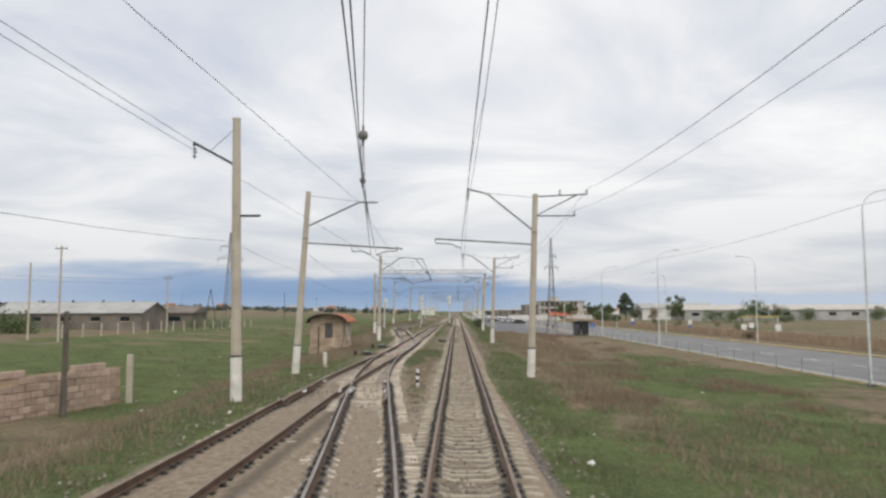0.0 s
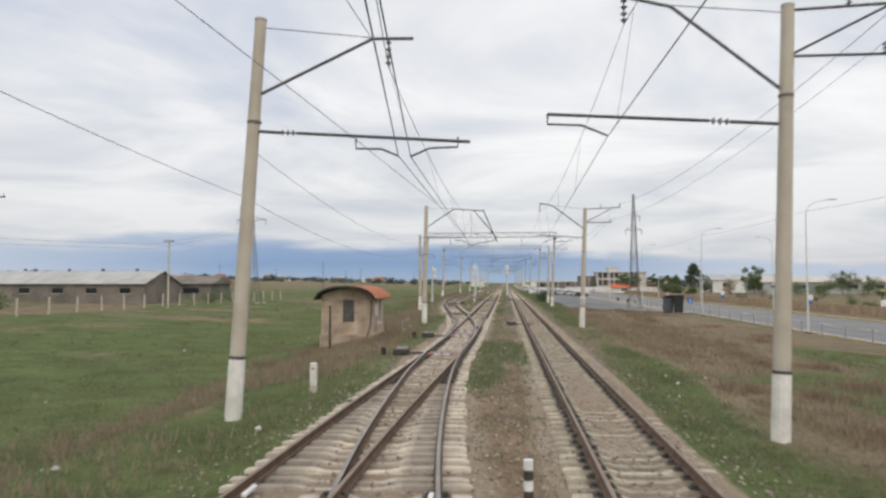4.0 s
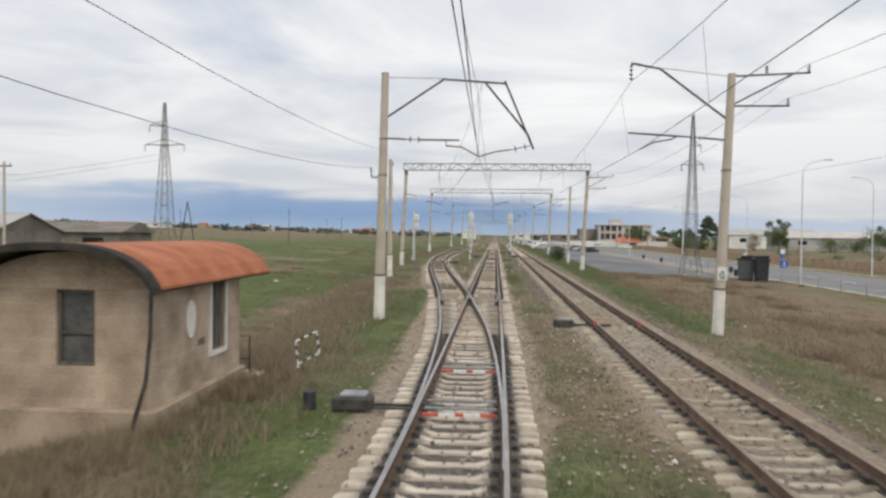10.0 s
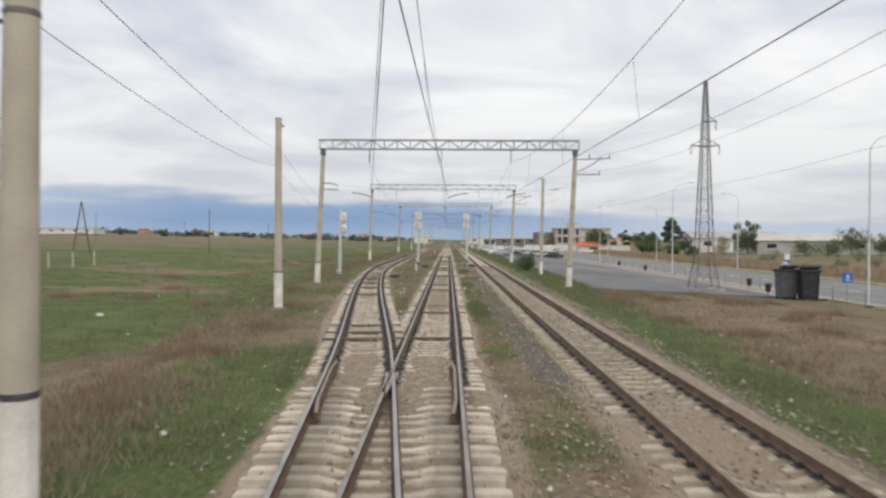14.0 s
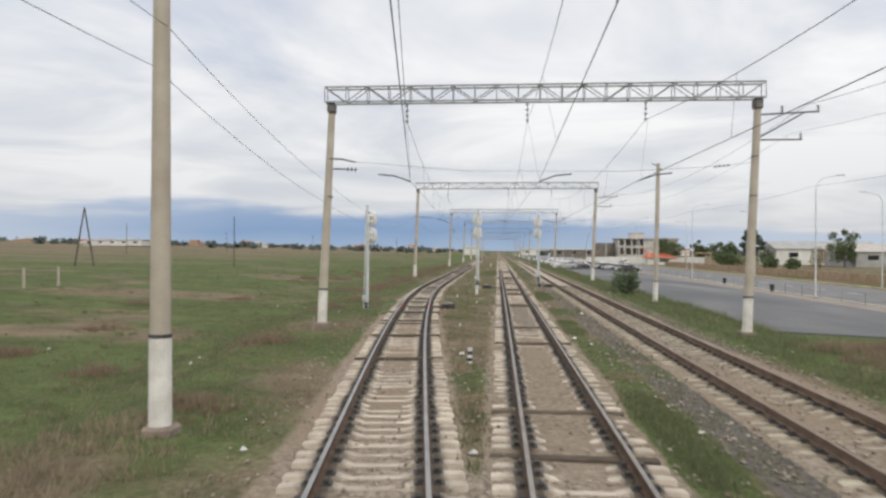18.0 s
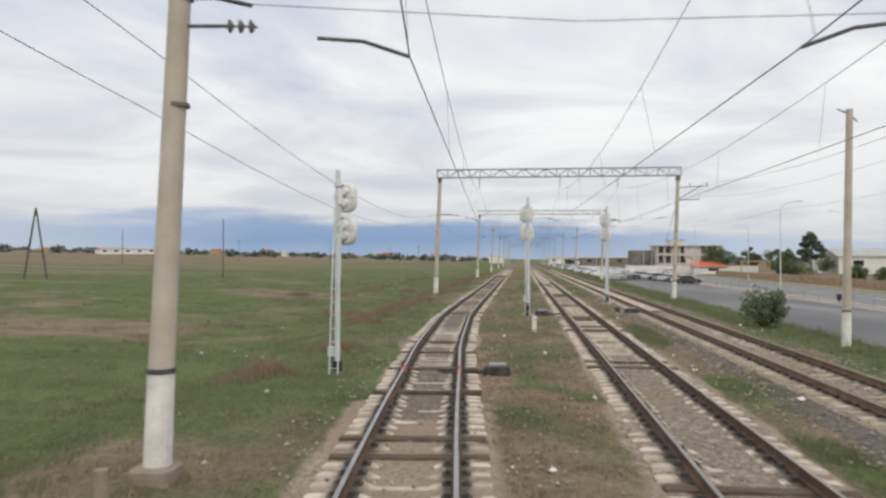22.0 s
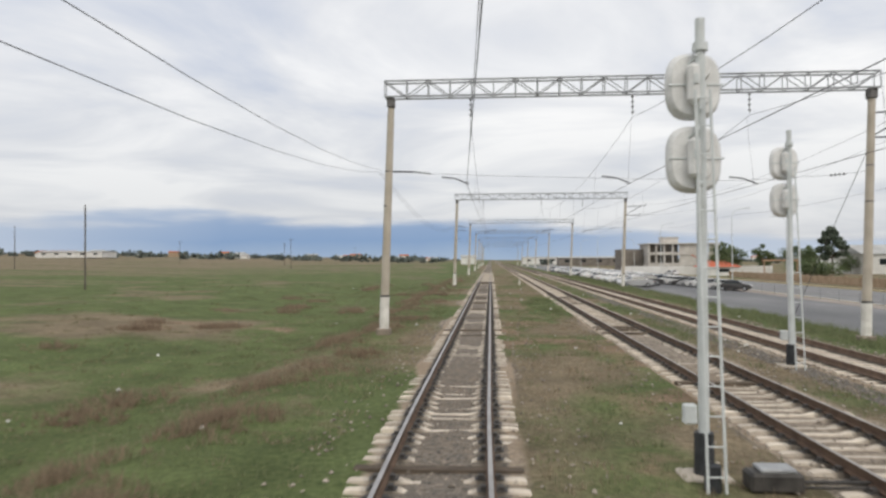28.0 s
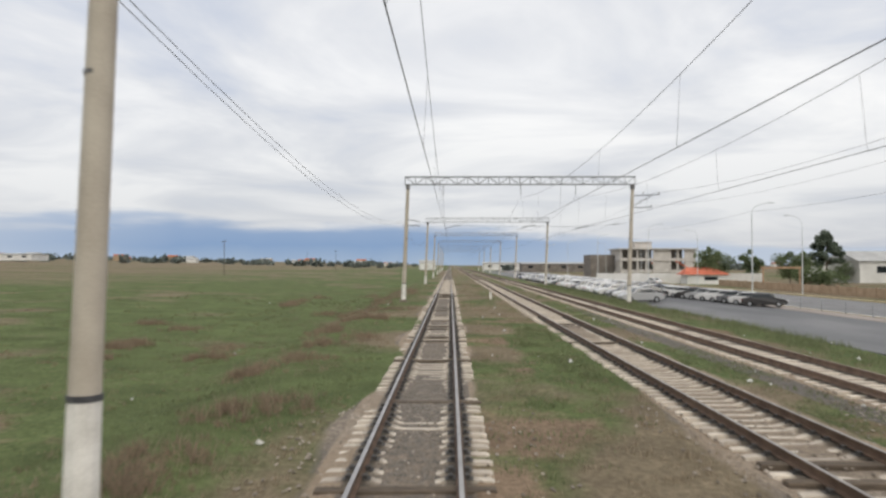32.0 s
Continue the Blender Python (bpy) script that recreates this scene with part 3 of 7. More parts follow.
GREEN_PATCHES = ((-8.3, 20.0, 1.4, 14.0), (-9.5, 88.0, 1.5, 9.0), (16.0, 22.0, 4.0, 10.0), (17.0, 60.0, 3.0, 9.0), (2.7, 26.0, 0.7, 12.0), (-3.0, 110.0, 0.4, 3.5), (-3.0, 128.0, 0.4, 3.0), (-2.9, 150.0, 0.4, 4.0), (3.4, 118.0, 0.9, 12.0), (-2.5, 60.0, 1.3, 5.0), (-7.2, 203.0, 1.3, 9.0), (-3.2, 51.0, 0.7, 4.0), (2.2, 38, 0.8, 12.0), (9.5, 21.0, 4.0, 9.0), (12.5, 46.0, 4.0, 10.0), (3.4, 56.0, 1.0, 8.0), (3.1, 92.0, 0.9, 8.0), (-8.0, 40.0, 1.6, 12.0), (4.6, 150.0, 1.5, 60.0), (-20.0, 120.0, 5.0, 20.0), (-24.0, 60.0, 8.0, 20.0))


def unit(v):
    return max(0.0, min(1.0, v))


def track_bed(x, y):
    """Level of the bed between the sleepers, its share of blown sand and of dark gravel."""
    n = noise.noise((x * 0.1, y * 0.075, 21)) + 0.35 * noise.noise((x * 0.6, y * 0.5, 4))
    if x > -1.45 and not (y < 12 and x < -0.3):
        f = unit(0.27 + 1.7 * n + (0.2 if 98 < y < 112 else 0.0))
        if y > 182:
            return -0.262 + 0.05 * f, 0.25 * f, 0.55
        return -0.285 + 0.055 * f, 0.5 * f, 0.25 + 0.25 * (1 - f)
    if y < 96:
        if y < 27.5:
            f = unit(0.75 + 1.2 * n) * unit((28.5 - y) / 3)
            return (-0.275 + 0.085 * f, 0.7, 0.25) if x < -3.7 else (-0.285 + 0.05 * f, 0.5, 0.3)
        if 42 < y < 53:
            f = unit(min(y - 42, 53 - y) / 2.5)
            return -0.29 + 0.03 * f, 0.3 + 0.4 * f, 0.0
        if y > 88:
            return -0.285 + 0.06 * unit((y - 88) / 3), 0.85, 0.0
        return -0.295, 0.35, 0.85 if 63 < y < 77 else 0.15
    if abs(x - XM) < 1.5:
        f = unit(0.5 + 1.6 * n) if 103 < y < 124 else unit(0.1 + 1.6 * n)
        if y < 103:
            f *= 0.25
        return -0.285 + (0.062 if 103 < y < 124 else 0.05) * f, (0.9 if y < 124 else 0.35) * f, 0.0 if y < 124 else 0.45
    if y < 106:
        return -0.28, 0.3, 0.2
    f = unit((0.2 if y < 132 else 0.28) + 2.0 * noise.noise((0.3, y * 0.26, 12)) + 0.5 * noise.noise((x * 0.8, y * 0.8, 5)))
    if y < 132:
        return -0.28 + 0.03 * f, 0.45 * f, 0.25
    return -0.275 + 0.06 * f, 0.25 * f, 0.55


DRY_PATCHES = ((7.0, 68.0, 2.8, 11.0), (11.0, 98.0, 6.0, 24.0), (-12.0, 64.0, 2.0, 2.6), (-12.6, 76.0, 1.8, 7.0), (-14.5, 96.0, 2.2, 14.0), (-16.5, 124.0, 1.5, 9.0), (-2.6, 42.0, 0.9, 14.0), (-53.0, 106.0, 5.0, 20.0), (-28.0, 92.0, 7.0, 4.0), (-24.0, 128.0, 8.0, 3.0), (-36.0, 152.0, 12.0, 5.0), (-32.0, 190.0, 9.0, 6.0), (-26.0, 60.0, 6.0, 3.0))


def build_ground():
    xs = lines((-4200, -1200, 500), (-1200, -300, 100), (-300, -60, 20), (-60, -24, 3), (-24, -17, 0.7), (-17, -14, 0.4), (-14, 2, 0.15), (2, 8, 0.4), (8, 24, 1.0), (24, 40, 2), (40, 300, 20), (300, 1200, 100), (1200, 4200, 500))
    ys = lines((-60, -4, 8), (-4, 8, 1), (8, 180, 0.34), (180, 260, 0.9), (260, 420, 4), (420, 1200, 40), (1200, 4300, 400))
    verts, zone, beds = [], [], []
    for y in ys:
        for x in xs:
            z = ground_z(x, y)
            d = nearest_track(x, y)
            n1, n2 = noise.noise((x * 0.06, y * 0.06, 3)), noise.noise((x * 0.25, y * 0.16, 9))
            near = abs(x) < 60
            sand = dark = 0.0
            if -2.5 < x < -1.35 and 92 < y < 230:
                dark = 0.85
            if x < -6.5 and y > 134 and d < 3.5:
                dark = 0.75 + 0.5 * n2
            if 1.3 < x < 2.3:
                dark = 0.5 + 0.3 * n2
            if near and not (24.2 < x < 39.7):
                k = rough(x, y)
                if d < 1.5:
                    level, sand, dark = track_bed(x, y)
                    if d > 1.1:
                        dark *= 0.25
                    z = level + (0.028 if x < -7 else 0.018) * k
                    if x > 0.98:
                        z += 0.07 + 0.06 * noise.noise((x, y * 0.3, 19))
                    elif d > 1.0:
                        z += 0.075 * unit(0.25 + 1.6 * noise.noise((x * 0.8, y * 0.45, 17))) - 0.02
                elif x > 24:
                    z += 0.1 * k
                else:
                    z += (0.05 if d < 3 else 0.11) * k
            if paved(x, y):
                z -= 0.12
            verts.append((x, y, z))
            # zones: ballast, green, bare soil
            ball = 1.0 if d < 1.3 else max(0.0, 1 - (d - 1.3) / ((1.3 if y < 92 else 0.8) if x < 0 else 1.0))
            if x < -6.5 and y > 134:
                ball = 1.0 if d < 0.95 else unit(1 - (d - 0.95 + 0.9 * n2) / 0.8)
            if -2.45 < x < -1.2 and 92 < y < 230:
                ball = max(ball, 0.95 - 0.5 * max(0.0, n2))
            between = XM < x < XR or (centre_left(y) < x < XM and y > 90)
            if between:
                ball *= 0.75
            if x > 0:
                g = 0.32 + 0.75 * n1 + 0.45 * n2
                patch = noise.noise((x * 0.13, y * 0.085, 71)) + 0.4 * noise.noise((x * 0.4, y * 0.3, 72))
                if 1.9 < x < 4.6 + 1.5 * patch:
                    g = 0.55 + 0.5 * n2 + 0.4 * n1 + 0.5 * patch
                elif x < 24 and y < 130:
                    g += -0.12 + 1.3 * patch
                if y > 128:
                    g += 0.3
            elif between:
                g = (0.42 if y < 100 else 0.5) + 1.6 * n2 + 0.4 * n1
            else:
                g = 0.68 + 0.8 * n1 + 0.85 * n2
                u = centre_left(y) - x
                if 3.0 < u < 25:
                    g += 0.12
                if y > 140 and u > 4:
                    g += 0.2 + 0.35 * unit(1 - abs(u - 8.5) / 5)
                if u > 35:
                    g -= 0.4 * min(1.0, (u - 35) / 70)
                if y > 240:
                    g -= 0.25 * min(1.0, (y - 240) / 120)
            soil = 0.25 + 0.6 * n2 + 0.35 * noise.noise((x * 0.5, y * 0.5, 1))
            if between:
                soil += 0.18 if y < 100 else (-0.12 if x > XM else 0.1)
            elif x < 0:
                soil -= 0.14 if y < 140 else 0.3
            if x > 39:
                g, soil = 0.4 + 0.8 * n1 + 0.5 * n2, 0.38 + 0.5 * n2
            if near:
                for px, py, rx, ry in GREEN_PATCHES:
                    e = ((x - px) / rx) ** 2 + ((y - py) / ry) ** 2
                    if e < 2.5:
                        k = max(0.0, 1 - e / 2.5)
                        g, soil, ball = g + 0.9 * k, soil - 0.8 * k, ball - 0.8 * k
                for px, py, rx, ry in DRY_PATCHES:
                    e = ((x - px) / rx) ** 2 + ((y - py) / ry) ** 2
                    if e < 2.0:
                        k = max(0.0, 1 - e / 2.0)
                        g, soil = g - 0.8 * k, soil + 0.35 * k
            oil = max(0.0, 1 - abs(d - G) / 0.34) * (0.45 if x > -1.4 and y > 12 else 1.0) if d < 1.3 else 0.0
            beds.append((sand, dark, 0, 1))
            zone.append((min(1, max(0, ball)), min(1, max(0, g)), min(1, max(0, soil)), oil))
    w = len(xs)
    faces = [(j * w + i, j * w + i + 1, (j + 1) * w + i + 1, (j + 1) * w + i) for j in range(len(ys) - 1) for i in range(w - 1)]
    me = from_arrays("ground", verts, faces, GROUND, True)
    at = me.color_attributes.new("zone", "FLOAT_COLOR", "POINT")
    at.data.foreach_set("color", [c for q in zone for c in q])
    at = me.color_attributes.new("bed", "FLOAT_COLOR", "POINT")
    at.data.foreach_set("color", [c for q in beds for c in q])
    tagged(new("ground", me), "open ground of grass, dry weeds, soil and ballast", "ground", kind="structure")


build_ground()


def slab(name, x0, x1, y0, y1, z0, z1, mat, label, category, step=8.0, thick=0.2):
    """A flat strip with thickness, in short lengths."""
    n = max(1, round((y1 - y0) / step))
    bm = bmesh.new()
    rows = []
    for i in range(n + 1):
        y = y0 + (y1 - y0) * i / n
        rows.append([bm.verts.new((x, y, z)) for x, z in ((x0, z0 - thick), (x0, z0), (x1, z1), (x1, z1 - thick))])
    for a, b in zip(rows, rows[1:]):
        for k in range(4):
            bm.faces.new((a[k], a[(k + 1) % 4], b[(k + 1) % 4], b[k]))
    bm.faces.new(rows[0][::-1]); bm.faces.new(rows[-1])
    bmesh.ops.recalc_face_normals(bm, faces=bm.faces)
    return solo(name, bm, mat, label, category, "structure")


slab("road", 24.8, 39.2, -60, 900, -1.4, -1.4, ASPHALT, "grey asphalt road with a worn wet sheen", "road", 40)
slab("car_park", 6.6, 24.6, 131, 620, -0.60, -1.385, YARD, "patchy grey asphalt car park beside the road", "car park", 40)
slab("pavement", 21.2, 24.59, 131, 620, -1.217, -1.36, PAVING, "pinkish paved strip between car park and road", "pavement", 40, 0.1)
slab("kerb", 39.2, 39.75, -60, 700, -1.22, -1.22, KERB, "yellowish concrete kerb along the road", "kerb", 40)
slab("kerb", 24.6, 24.8, -60, 700, -1.32, -1.32, KERB, "low pale kerb along the road", "kerb", 40)


def road_marks():
    bm = bmesh.new()
    for x in (32.0,):
        for k in range(70):
            box(bm, (x, -30 + 9 * k, -1.396), (0.14, 3.5, 0.008))
    box(bm, (25.7, 300, -1.396), (0.14, 700, 0.008))
    solo("road_markings", bm, WHITE_PAINT, "worn white lane markings on the asphalt", "road marking", "structure")


road_marks()


# ---- tracks ----
PROFILE = [(-0.075, -0.18), (0.075, -0.18), (0.075, -0.165), (0.012, -0.145), (0.012, -0.05), (0.036, -0.035), (0.036, -0.006), (0.028, 0.0), (-0.028, 0.0), (-0.036, -0.006), (-0.036, -0.035), (-0.012, -0.05), (-0.012, -0.145), (-0.075, -0.165)]


def rail_mesh(name, fn, y0, y1, step, top, dz=0.0, side=None):
    n = max(1, round((y1 - y0) / step))
    vs, fs, mi = [], [], []
    p = len(PROFILE)
    for i in range(n + 1):
        y = y0 + (y1 - y0) * i / n
        x = fn(y)
        vs += [(x + a, y, b + dz) for a, b in PROFILE]
    for i in range(n):
        for k in range(p):
            q = (k + 1) % p
            fs.append((i * p + k, i * p + q, (i + 1) * p + q, (i + 1) * p + k))
            mi.append(1 if k in (6, 7, 8) else 0)
    fs += [tuple(range(p))[::-1], tuple(n * p + k for k in range(p))]
    mi += [0, 0]
    me = from_arrays(name, vs, fs, [side or RAIL_SIDE, top])
    me.polygons.foreach_set("material_index", mi)
    return me


def railway(name, label, pieces):
    t = thing(name, (0, 0, 0), label, "railway track", kind="structure")
    for fn, y0, y1, step, top, dz in pieces:
        part("rail", rail_mesh("rail", fn, y0, y1, step, top, dz, RAIL_RUST if name == "track_near" else None), None, t)
    return t


track_near = railway("track_near", "rusty single railway track on concrete sleepers", [
    (lambda y: XR - G, -25, 900, 25, RAIL_DULL, 0), (lambda y: XR + G, -25, 900, 25, RAIL_DULL, 0)])
track_middle = railway("track_middle", "worn railway track half buried in dirt", [
    (lambda y: centre_mid(y) - G, -25, 56, 1.5, RAIL_DULL, 0), (lambda y: centre_mid(y) + G, -25, 56, 1.5, RAIL_DULL, 0),
    (lambda y: centre_mid(y) - G, 56, 80, 1.5, RAIL_TOP, 0), (lambda y: centre_mid(y) + G, 56, 80, 1.5, RAIL_TOP, 0),
    (lambda y: XM - G, 80, 900, 40, RAIL_WORN, 0), (lambda y: XM + G, 80, 900, 40, RAIL_WORN, 0)])
track_crossover = railway("track_crossover", "curved crossover track with polished rails", [
    (lambda y: centre_cross(y) - G, -19, 56, 1.5, RAIL_WORN, -0.004), (lambda y: centre_cross(y) + G, -19, 56, 1.5, RAIL_WORN, -0.004)])
track_field = railway("track_field", "curving railway track with polished rails beside the field", [
    (lambda y: centre_left(y) - G, 64, 170, 1.5, RAIL_TOP, -0.004), (lambda y: centre_left(y) + G, 64, 170, 1.5, RAIL_TOP, -0.004),
    (lambda y: XL - G, 170, 900, 50, RAIL_TOP, -0.004), (lambda y: XL + G, 170, 900, 50, RAIL_TOP, -0.004)])


def sleeper_mesh(name, mat, half=1.35, plates=True):
    """A concrete sleeper: raised shoulders at the ends, a dip in the middle, sloping sides, with dark rail plates."""
    sec = [(-half, -0.215, 0.13), (-half + 0.06, -0.195, 0.14), (-0.98, -0.187, 0.145), (-0.56, -0.192, 0.14), (-0.36, -0.252, 0.115), (0.36, -0.252, 0.115), (0.56, -0.192, 0.14), (0.98, -0.187, 0.145), (half - 0.06, -0.195, 0.14), (half, -0.215, 0.13)]
    bm = bmesh.new()
    rings = [[bm.verts.new(c) for c in ((x, -w, -0.40), (x, -w + 0.035, z), (x, w - 0.035, z), (x, w, -0.40))] for x, z, w in sec]
    for a, b in zip(rings, rings[1:]):
        for k in range(3):
            bm.faces.new((a[k], b[k], b[k + 1], a[k + 1]))
    bm.faces.new(rings[0]); bm.faces.new(rings[-1][::-1])
    bmesh.ops.recalc_face_normals(bm, faces=bm.faces)
    k = len(bm.faces)
    for s in (-G, G) if plates else ():
        box(bm, (s, 0, -0.182), (0.44, 0.21, 0.014))
        for q in (-0.13, 0.13):
            box(bm, (s + q, 0, -0.155), (0.08, 0.12, 0.07))
    bm.faces.ensure_lookup_table()
    for f in bm.faces[k:]:
        f.material_index = 1
    return mesh_from(bm, name, [mat, IRON])


def timber_mesh(name, half=1.35):
    bm = bmesh.new()
    box(bm, (0, 0, -0.29), (half * 2, 0.24, 0.22), bevel=0.012)
    return mesh_from(bm, name, [TIMBER])


LONG_MESH = sleeper_mesh("long_sleeper", SLEEPER_LONG, plates=False)
SLEEPER_MESH, DRY_MESH, TIMBER_MESH = sleeper_mesh("sleeper", SLEEPER), sleeper_mesh("dry_sleeper", SLEEPER_DRY), timber_mesh("timber_sleeper")


def lay_sleepers(parent, fn, y0, y1, near=300, other=None, timber=0.0, seed=1, pitch=0.545, mesh=None):
    """Sleepers square to the line; where another line runs close by, one long piece carries both."""
    rng = random.Random(seed)
    y, n, far = y0, 0, []
    while y < y1:
        x, slope = fn(y), (fn(y + 0.3) - fn(y - 0.3)) / 0.6
        half = 1.35
        if other:
            gap = other(y) - x
            if abs(gap) < 1.5:
                x, half = x + gap / 2, 1.35 + abs(gap) / 2
        wide = half > 1.58
        old = rng.random() < timber and (y > 98 or parent is track_near)
        m = Matrix.Translation((x + rng.uniform(-0.03, 0.03), y + rng.uniform(-0.06, 0.06), rng.uniform(-0.03, 0.004))) @ pose(0, 0, 0, 0, 0, -math.degrees(math.atan(slope)) + rng.uniform(-2.0, 2.0)) @ Matrix.Diagonal((half / 1.35, 1, 1, 1))
        if n < near:
            ob = new("sleeper", LONG_MESH if wide else TIMBER_MESH if old else mesh or SLEEPER_MESH)
            ob.parent, ob.matrix_basis = parent, m
        else:
            far.append(m)
        n += 1
        y += pitch * rng.uniform(0.94, 1.06)
    if far:
        bm = bmesh.new()
        for m in far:
            box(bm, m @ Vector((0, 0, -0.3)), (2.7, 0.26, 0.21))
        tagged(part("far_sleepers", bm, SLEEPER, parent), kind="stuff")


# ---- catenary masts and gantries ----
def shaft(bm, base, top, r0, r1, n=12, rings=1):
    """A tapered round post, open into its foot and cap."""
    rod(bm, base, top, r0, r1, n)
    for f in bm.faces:
        f.smooth = len(f.verts) == 4
    for e in bm.edges:
        e.smooth = all(f.smooth for f in e.link_faces)


def mast(name, x, y, z0, ztop, lean=0.0, band=1.65, r0=0.20, r1=0.14, label="", category="catenary mast", group="concrete masts along the railway"):
    """A tapered concrete mast with a whitewashed foot and a dark ring above it."""
    t = thing(name, (x, y, z0), label, category, group)
    h = ztop - z0
    at = lambda z: (lean * z / h, 0, z)
    rr = lambda z: r0 + (r1 - r0) * z / h
    bm = bmesh.new(); shaft(bm, at(band), at(h), rr(band), r1); part("shaft", bm, CONCRETE, t)
    bm = bmesh.new(); rod(bm, at(-0.3), at(band), rr(0) + 0.012, rr(band) + 0.012, 12); part("painted_foot", bm, WHITEWASH, t, "flaking whitewashed foot")
    bm = bmesh.new(); rod(bm, at(band), at(band + 0.07), rr(band) + 0.02, rr(band) + 0.02, 12); part("dark_ring", bm, STEEL_DARK, t)
    bm = bmesh.new(); rod(bm, at(h - 0.02), at(h + 0.03), r1 + 0.012, r1 + 0.012, 12); part("cap", bm, CONCRETE, t)
    return t


def insulator(name, parent, a, b, n=4, r=0.07):
    """A string of ribbed discs from a to b."""
    a, b = Vector(a), Vector(b)
    bm = bmesh.new()
    rod(bm, a, b, 0.018, 0.018, 6)
    for i in range(n):
        c = a.lerp(b, (i + 0.5) / n)
        d = (b - a).normalized() * 0.025
        rod(bm, c - d, c + d, r, r * 0.45, 8)
    return part(name, bm, INSUL, parent, smooth=False)


def clamp(parent, x, z, r):
    bm = bmesh.new()
    rod(bm, (x, 0, z - 0.03), (x, 0, z + 0.03), r - 0.02, r - 0.02, 12)
    part("clamp", bm, PYLON_STEEL, parent)


def bar(name, parent, pts, r=0.035, mat=None, label=""):
    bm = bmesh.new()
    tube(bm, pts, r, 6)
    return part(name, bm, mat or STEEL_DARK, parent, label)


def feeder_bracket(t, x, ztop, side=1, reach=3.1):
    """Two-armed steel bracket for the feeder wires."""
    bar("bracket_arm", t, [(x, 0, ztop - 0.1), (x + side * reach, 0, ztop + 0.02)], 0.036)
    bar("bracket_arm", t, [(x, 0, ztop - 1.15), (x + side * (reach - 0.7), 0, ztop - 1.15)], 0.034)
    bar("bracket_brace", t, [(x, 0, ztop - 1.15), (x + side * (reach - 0.65), 0, ztop - 0.05)], 0.03)
    for dx, dz in ((reach - 0.05, 0.02), (reach - 1.5, 0.0), (reach - 0.75, -1.15)):
        insulator("pin_insulator", t, (x + side * dx, 0, ztop + dz), (x + side * dx, 0, ztop + dz + 0.28), 3, 0.07)


def truss(t, x0, x1, z0, z1, near, depth=0.55, bay=0.95):
    """A lattice girder across the tracks."""
    for z, nm in ((z0, "bottom_chord"), (z1, "top_chord")):
        for dy in (-depth / 2, depth / 2):
            bm = bmesh.new(); box(bm, ((x0 + x1) / 2, dy, z), (x1 - x0, 0.065, 0.065)); part(nm, bm, STEEL_GREY, t)
    n = max(4, round((x1 - x0) / bay))
    for i in range(n + 1):
        x = x0 + (x1 - x0) * i / n
        ends = []
        for dy in (-depth / 2, depth / 2):
            ends.append(("upright", (x, dy, z0), (x, dy, z1), 0.022))
            if i < n:
                xn = x0 + (x1 - x0) * (i + 1) / n
                ends.append(("diagonal", (x, dy, z0 if i % 2 else z1), (xn, dy, z1 if i % 2 else z0), 0.022))
        ends += [("cross_tie", (x, -depth / 2, z), (x, depth / 2, z), 0.022) for z in (z0, z1)]
        if near:
            for nm, a, b, r in ends:
                bm = bmesh.new(); rod(bm, a, b, r, r, 4); part(nm, bm, STEEL_GREY, t)
        else:
            bm = bmesh.new()
            for nm, a, b, r in ends:
                rod(bm, a, b, r, r, 4)
            part("lattice_bay", bm, STEEL_GREY, t)


def gantry(y, xl, xr, zl, zr, z0, z1, lean=0.42, wires=()):
    t = thing("catenary_gantry", (0, y, 0), "concrete legs carrying a grey steel lattice girder across the tracks", "gantry", "gantries over the tracks")
    for x, zb in ((xl, zl), (xr, zr)):
        k = lean / (z0 - zb)
        xb, xt = x + 1.55 * k, x + lean
        bm = bmesh.new(); shaft(bm, (xb, 0, zb + 1.55), (xt, 0, z0 - 0.45), 0.195, 0.15, 12); part("leg", bm, CONCRETE, t)
        bm = bmesh.new(); rod(bm, (x, 0, zb - 0.4), (xb, 0, zb + 1.55), 0.215, 0.205, 12); part("painted_foot", bm, WHITEWASH, t, "flaking whitewashed foot")
        bm = bmesh.new(); rod(bm, (xb, 0, zb + 1.55), (xb, 0, zb + 1.63), 0.215, 0.215, 12); part("dark_ring", bm, STEEL_DARK, t)
        bm = bmesh.new(); box(bm, (xt, 0, z0 - 0.22), (0.34, 0.44, 0.46), bevel=0.04); part("leg_cap", bm, PYLON_STEEL, t)
        bm = bmesh.new(); box(bm, (x, 0, zb - 0.2), (0.62, 0.62, 0.7), bevel=0.05); part("footing", bm, DIRTY, t, "dirty cast concrete footing block")
    truss(t, xl + lean - 0.25, xr + lean + 0.25, z0, z1, y < 190)
    for x in wires:
        insulator("suspension_insulator", t, (x, 0, z0 - 0.05), (x, 0, z0 - 0.95), 4, 0.085)
    return t


LA = mast("catenary_mast", -8.6, 29.0, -0.25, 10.6, lean=-0.2, band=1.65, r0=0.21, r1=0.15, label="tall concrete mast with one short steel side arm")
LB = mast("catenary_mast", -9.03, 41.0, -0.3, 9.68, lean=0.6, band=1.55, label="leaning concrete mast with a raised cantilever over the tracks")
LC = mast("catenary_mast", -8.97, 82.6, -0.3, 9.35, lean=0.17, band=1.75, r0=0.215, label="concrete mast with a double cantilever over the turnout")
LD = mast("concrete_pole", -12.42, 109.0, -0.25, 8.69, band=1.75, label="plain concrete pole with a whitewashed foot", category="pole")
RA = mast("catenary_mast", 3.66, 40.3, -0.40, 9.35, lean=0.36, band=1.5, label="concrete mast with cantilever and feeder bracket")
